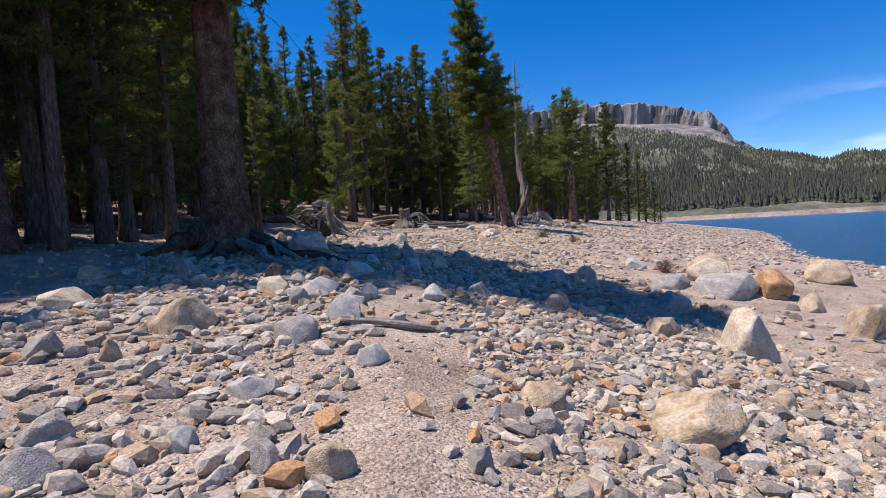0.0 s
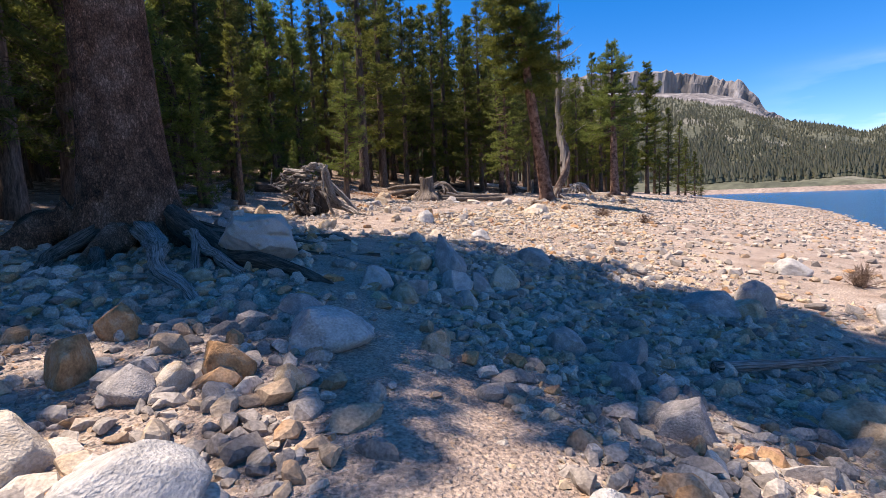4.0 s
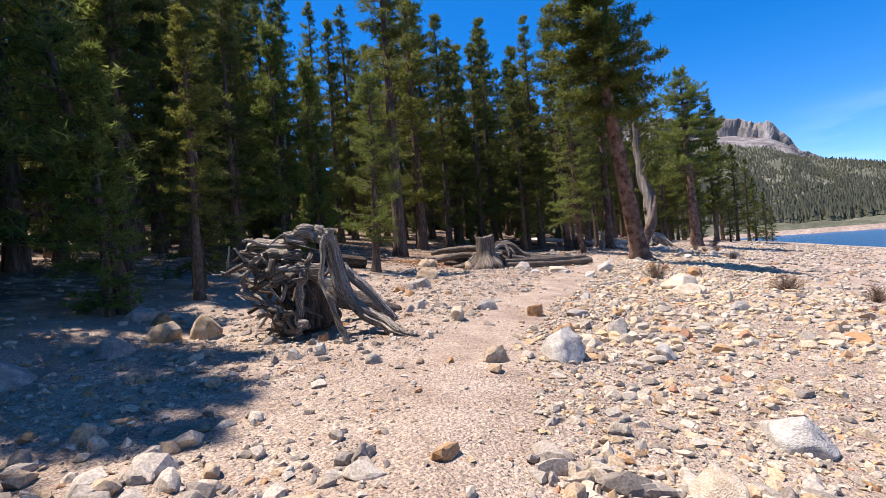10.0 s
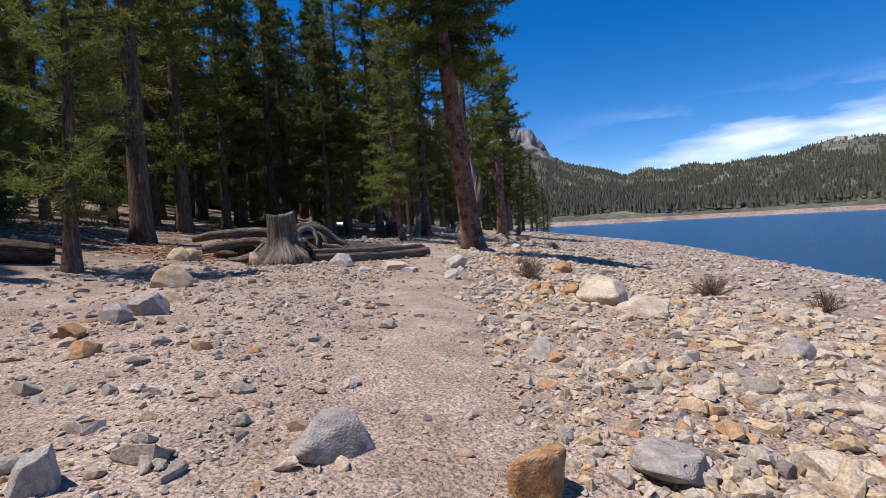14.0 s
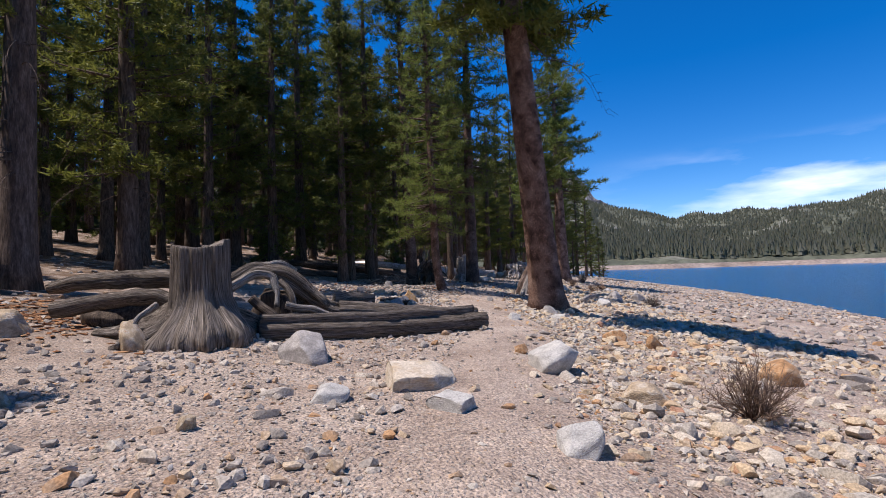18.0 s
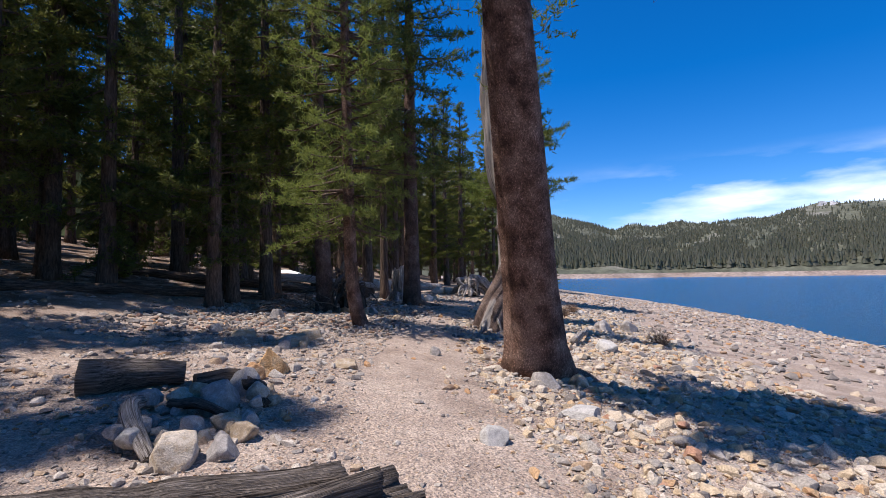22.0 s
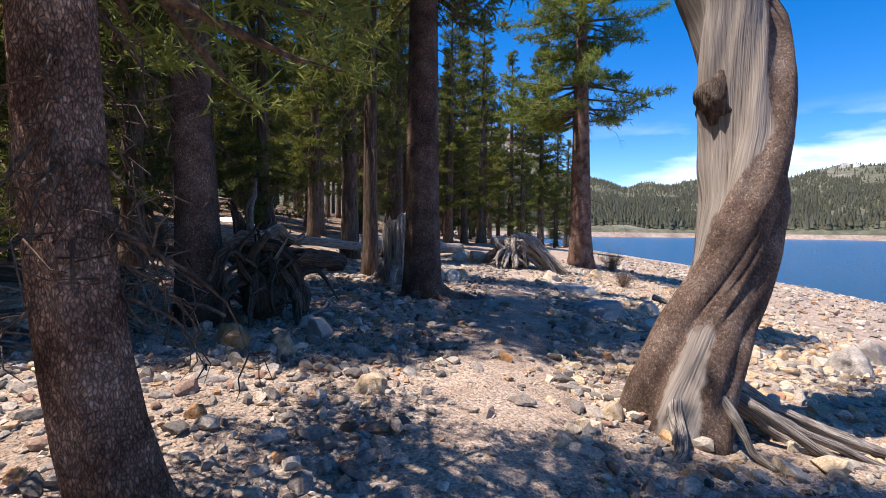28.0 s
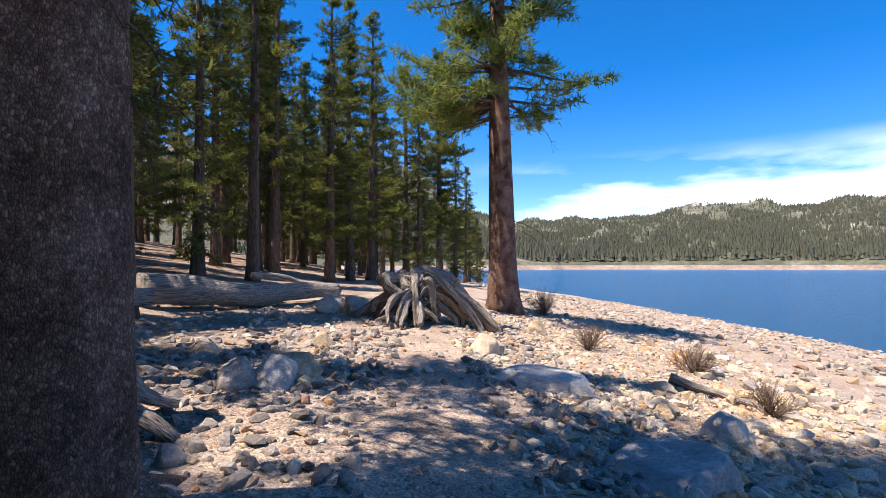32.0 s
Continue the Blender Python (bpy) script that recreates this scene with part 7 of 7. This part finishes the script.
# roots of the great pine: bark-clad feet, then bare silver roots among the stones
for q, (pts_, r0, r1, mat) in enumerate((
        ([(-5.0, 12.6, 0.3), (-4.62, 12.2, 0.24), (-4.3, 11.75, 0.26), (-4.0, 11.2, 0.26), (-3.7, 10.8, 0.12), (-3.3, 10.5, 0.04), (-2.95, 10.1, -0.03)], 0.13, 0.06, "dead_wood"),
        ([(-4.3, 12.45, 0.3), (-3.98, 12.05, 0.34), (-3.82, 11.72, 0.16), (-3.6, 11.3, -0.02)], 0.055, 0.04, "dead_wood"),
        ([(-4.05, 12.15, 0.34), (-3.82, 11.9, 0.26), (-3.5, 11.65, 0.12), (-3.15, 11.45, -0.02)], 0.06, 0.05, "dead_wood"),
        ([(-4.9, 13.1, 0.45), (-4.3, 12.6, 0.3), (-3.75, 12.15, 0.18), (-3.2, 11.75, 0.12), (-2.75, 11.48, 0.1), (-2.35, 11.25, 0.05), (-2.0, 11.0, -0.05)], 0.17, 0.07, "dead_dark"),
        ([(-5.2, 12.5, 0.3), (-5.2, 12.0, 0.14), (-4.9, 11.6, 0.1), (-4.75, 11.2, -0.04)], 0.13, 0.06, "dead_brown"),
        ([(-5.6, 12.5, 0.3), (-5.7, 11.9, 0.12), (-5.5, 11.4, 0.08), (-5.2, 10.9, -0.04)], 0.11, 0.05, "dead_brown"),
        ([(-4.8, 13.3, 0.25), (-4.3, 13.2, 0.1), (-3.9, 13.5, 0.09), (-3.3, 13.45, 0.06), (-2.5, 13.4, -0.02)], 0.085, 0.03, "dead_brown"),
        ([(-4.4, 13.3, 0.12), (-3.6, 12.95, 0.06), (-3.1, 12.75, 0.05), (-2.6, 12.6, 0.02), (-1.8, 12.95, -0.01)], 0.06, 0.03, "dead_dark"),
        ([(-4.9, 13.9, 0.2), (-3.9, 14.0, 0.04), (-2.9, 14.15, 0.04), (-2.45, 13.85, 0.04), (-2.0, 13.7, -0.01)], 0.05, 0.025, "dead_dark"),
        ([(-5.4, 12.9, 0.42), (-5.25, 12.3, 0.16), (-5.3, 11.7, -0.04)], 0.3, 0.1, "bark_red"),
        ([(-6.2, 13.0, 0.4), (-6.7, 12.5, 0.1), (-7.2, 12.0, -0.08)], 0.3, 0.1, "bark_red"),
        ([(-5.0, 13.2, 0.4), (-4.6, 12.9, 0.18), (-4.2, 12.7, -0.04)], 0.26, 0.1, "bark_red"))):
    wood_part("root", big_pine, [(a_ - PINE_X, b_ - PINE_Y, c_ + ground_z(a_, b_) - ground_z(PINE_X, PINE_Y) + 0.03) for a_, b_, c_ in pts_], r0, r1, 170 + q, mat, "bare silver root" if mat == "dead_wood" else "", n_=24, sides=16, wob=0.13)

# feet of the two trees that the trail brushes past
for tree_, tx, ty, mat, feet in ((lean_pine, 5.36, 40.5, "bark_lean", ((-0.35, 0.75, 0.2), (0.6, 0.7, 0.17), (2.9, 0.6, 0.15), (4.2, 0.5, 0.14))), (last_tree, 6.0, 50.0, "bark_fine", ((-0.3, 0.7, 0.1), (-1.2, 0.25, 0.1), (3.4, 0.3, 0.1), (0.8, 0.4, 0.1), (-2.2, 0.25, 0.1)))):
    for q, (a_, ln, r0) in enumerate(feet):
        pts_ = [(math.cos(a_) * d_, math.sin(a_) * d_, h_ + ground_z(tx + math.cos(a_) * d_, ty + math.sin(a_) * d_) - ground_z(tx, ty)) for d_, h_ in ((0.15, 0.24), (0.26 + 0.25 * ln, 0.08), (0.32 + 0.6 * ln, 0.0), (0.35 + ln, -0.08))]
        wood_part("root", tree_, pts_, r0, 0.05, 230 + q, mat, n_=14, sides=14, wob=0.1)

# the stones heaped in the fire ring
heap = np.random.default_rng(44)
for q in range(26):
    x, y, w = heap.uniform(0.1, 1.25), heap.uniform(37.5, 39.2), heap.uniform(0.13, 0.3)
    col = heap.choice(["g", "g", "t", "p", "w"])
    key = (int(heap.integers(0, 16)), str(col), False, False)
    if key not in meshes:
        meshes[key] = mesh_of("rock", *shapes[key[0]], key[1], True)
    ob = tagged(new("rock", meshes[key]), "rounded " + {"g": "dark grey", "t": "tan", "p": "cream", "w": "pale grey"}[key[1]] + " stone heaped in the fire ring", "rock", "fire ring stones")
    ob.matrix_basis = pose(x, y, ground_z(x, y) + 0.2 * w + (0.1 if q % 3 == 0 else 0), heap.normal(0, 20), heap.normal(0, 20), heap.uniform(0, 360)) @ Matrix.Diagonal((w * 0.5, w * heap.uniform(0.38, 0.5), w * heap.uniform(0.35, 0.5), 1))

# charred wood in the ring of stones
for q, (pts_, r0, lab) in enumerate((([(0.15, 38.35, 0.2), (0.12, 38.0, 0.22), (0.2, 37.75, 0.12), (0.38, 37.4, 0.02)], 0.065, "twisted grey root leaning on the fire ring"),
                                     ([(0.5, 39.15, 0.1), (0.8, 39.2, 0.13), (1.05, 39.25, 0.1)], 0.11, "dark rotten bark chunk in the fire ring"),
                                     ([(1.0, 39.0, 0.16), (1.1, 38.75, 0.1), (1.15, 38.45, 0.0)], 0.07, "charred root end beside the fire ring"),
                                     ([(0.35, 38.6, 0.08), (0.6, 38.35, 0.1), (0.85, 38.15, 0.06)], 0.06, "charred stick in the fire ring"),
                                     ([(-0.6, 39.35, 0.14), (-0.15, 39.4, 0.15), (0.4, 39.45, 0.14)], 0.15, "short barkless brown log behind the fire ring"))):
    mx_, my_ = pts_[1][0], pts_[1][1]
    ob = base_at("driftwood", here(mx_, my_), lab, "driftwood")
    wood_part("branch", ob, local(mx_, my_, pts_), r0, r0 * 0.7, 210 + q, ("dead_wood", "dead_dark", "dead_dark", "dead_dark", "dead_brown")[q], n_=16, sides=12, wob=0.15)

# sticks
for q, (pts_, r0, lab) in enumerate((([(-1.15, 5.5, 0.06), (-0.5, 5.35, 0.05), (0.0, 5.5, 0.05), (0.42, 5.75, 0.04)], 0.045, "crooked grey stick lying on the gravel"),
                                     ([(1.5, 10.1, 0.05), (2.5, 10.5, 0.09), (3.4, 11.1, 0.05), (4.2, 11.4, 0.05)], 0.05, "long grey stick among the stones"),
                                     ([(12.3, 51.9, 0.12), (12.6, 51.3, 0.08), (12.9, 50.9, 0.04)], 0.06, "weathered branch on the shore stones"),
                                     ([(-2.4, 12.6, 0.02), (-1.6, 12.1, 0.03), (-0.9, 12.2, 0.02)], 0.035, "thin root crossing the trail"),
                                     ([(-4.4, 4.3, 0.03), (-3.9, 4.6, 0.06), (-3.4, 4.7, 0.03)], 0.035, "dark stick between stones"))):
    mx_, my_ = pts_[1][0], pts_[1][1]
    ob = base_at("stick", here(mx_, my_), lab, "stick")
    wood_part("branch", ob, local(mx_, my_, pts_), r0, r0 * 0.5, 190 + q, n_=18, sides=8)

# dry brush
M["snapped_wood"] = surface("grey_dead_branches", [(0.1, (0.07, 0.055, 0.045)), (0.5, (0.2, 0.165, 0.14)), (1.0, (0.36, 0.32, 0.28))], 6, 0.9, 0.4, 25)
def brush(x, y, wide, tall, count, seed, label):
    b_ = base_at("dry_bush", here(x, y), label, "bush", "dry bushes")
    r_ = np.random.default_rng(seed)
    pcs = []
    for q in range(count):
        a_, e_ = r_.uniform(0, 6.283), r_.uniform(0.35, 1.45)
        d_ = np.array([math.cos(a_) * math.cos(e_) * wide, math.sin(a_) * math.cos(e_) * wide, math.sin(e_) * tall]) * r_.uniform(0.6, 1.05)
        st = np.array([r_.normal(0, 0.08), r_.normal(0, 0.08), -0.02]) * wide
        mid_ = st + d_ * 0.5 + r_.normal(0, 0.05, 3) * wide
        tip = st + d_
        pcs.append(tube([st, mid_, tip], [0.008, 0.005, 0.002], 4, 0, 0, False))
        for w_ in range(5):
            o_ = mid_ + (tip - mid_) * r_.uniform(-0.3, 0.9)
            pcs.append(tube([o_, o_ + d_ * 0.14 + r_.normal(0, 0.06, 3) * wide, o_ + d_ * 0.26 + r_.normal(0, 0.12, 3) * wide], [0.004, 0.003, 0.0015], 3, 0, 0, False))
    me_ = quads_mesh("twig_mass", *joined(pcs), "twig")
    tw = part("twig_mass", me_, b_)
    tw["kind"] = "stuff"
    return b_


for q, (x, y, w, h, c) in enumerate(((3.15, 31.35, 0.5, 0.55, 90), (5.6, 28.3, 0.5, 0.5, 80), (13.4, 54.3, 0.45, 0.45, 60), (14.2, 52.8, 0.55, 0.5, 70), (12.6, 50.8, 0.4, 0.4, 60), (17.0, 59.6, 0.7, 0.8, 90), (6.6, 15.2, 0.5, 0.45, 60), (11.6, 44.6, 0.5, 0.5, 60), (6.9, 27.0, 0.45, 0.4, 60))):
    brush(x, y, w, h, c, 300 + q, "leafless reddish-grey dry bush on the stony shore")


def brush_pile(x, y, wide, tall, count, seed):
    """Fallen crooked branches thrown over one another, each with a few side twigs."""
    pile = base_at("brush_pile", here(x, y), "tangle of dead grey branches on the forest floor", "brush")
    r_ = np.random.default_rng(seed)
    for q in range(count):
        a_, ln = r_.uniform(0, 6.283), wide * r_.uniform(0.6, 1.5)
        s_ = np.linspace(-0.5, 0.5, 7)
        top = tall * r_.uniform(0.1, 0.75)
        p = np.array([r_.normal(0, 0.3) * wide, r_.normal(0, 0.3) * wide, 0]) + np.stack([np.cos(a_) * s_ * ln, np.sin(a_) * s_ * ln, top * (1 - 2.4 * s_ ** 2) + 0.35 * tall * s_ * r_.normal(0, 1)], -1)
        p += np.cumsum(r_.normal(0, 0.035 * wide, (7, 3)), 0)
        p[:, 2] = np.maximum(p[:, 2], 0.02)
        r0 = r_.uniform(0.008, 0.026)
        bough = part("branch", quads_mesh("branch", *limb(p, r0, 0.005, seed + q, n_=14, sides=6, kink=0.006)[:2], ("snapped_wood", "bark_far", "twig")[q % 3]), pile)
        for w_ in range(4):
            o_ = p[r_.integers(2, 7)]
            d_ = r_.normal(0, 0.16, 3) + np.array([0, 0, -0.05])
            part("twig", quads_mesh("twig", *tube([o_, o_ + d_ * 0.5 + r_.normal(0, 0.03, 3), o_ + d_ + r_.normal(0, 0.04, 3)], [r0 * 0.4, r0 * 0.3, 0.0015], 4, 0, 0, False), "twig"), bough)


for q, (x, y, w, h, c) in enumerate(((2.2, 48.1, 1.0, 0.8, 18), (1.4, 47.2, 1.0, 0.6, 14))):
    brush_pile(x, y, w, h, c, 330 + 40 * q)

# chips of rotten red wood by the stump, and an old snow patch deep in the wood
cx_, cy_ = rng.normal(-5.2, 1.1, 900), rng.normal(36.2, 0.9, 900)
M["chips"] = surface("rotten_red_wood_chips", [(0.0, (0.12, 0.05, 0.025)), (0.5, (0.28, 0.12, 0.05)), (1.0, (0.36, 0.2, 0.1))], 6, 0.95, 0.3, 40, source="island")
gv, gf = scatter(pebble_shapes, np.stack([cx_, cy_, rough_land(cx_, cy_) + 0.012], -1), rng.uniform(0.02, 0.09, (900, 1)) * np.array([[1.3, 0.5, 0.35]]), rng.uniform(0, 6.28, 900), rng.integers(0, 10, 900))
tagged(new("wood_chips", mesh_of("wood_chips", gv, gf, "chips")), "reddish rotten wood chips beside the stump", "wood chips", kind="stuff")
sx_ = np.linspace(-1, 1, 24)
gx_, gy_ = np.meshgrid(sx_, sx_)
dist = np.sqrt(gx_ ** 2 + gy_ ** 2) + 0.25 * (lumps(gx_ * 2.5, gy_ * 2.5, 71) - 0.5)
zz_ = rough_land(2.6 + 1.6 * gx_, 63.0 + 0.8 * gy_) + 0.2 * (1 - dist * 1.25)
i_ = np.arange(576).reshape(24, 24)
tagged(new("snow_patch", mesh_of("snow_patch", np.stack([2.6 + 1.6 * gx_, 63.0 + 0.8 * gy_, zz_], -1).reshape(-1, 3), np.stack([i_[:-1, :-1], i_[:-1, 1:], i_[1:, 1:], i_[1:, :-1]], -1).reshape(-1, 4), "snow", True)), "patch of old snow in the forest shade", "snow")
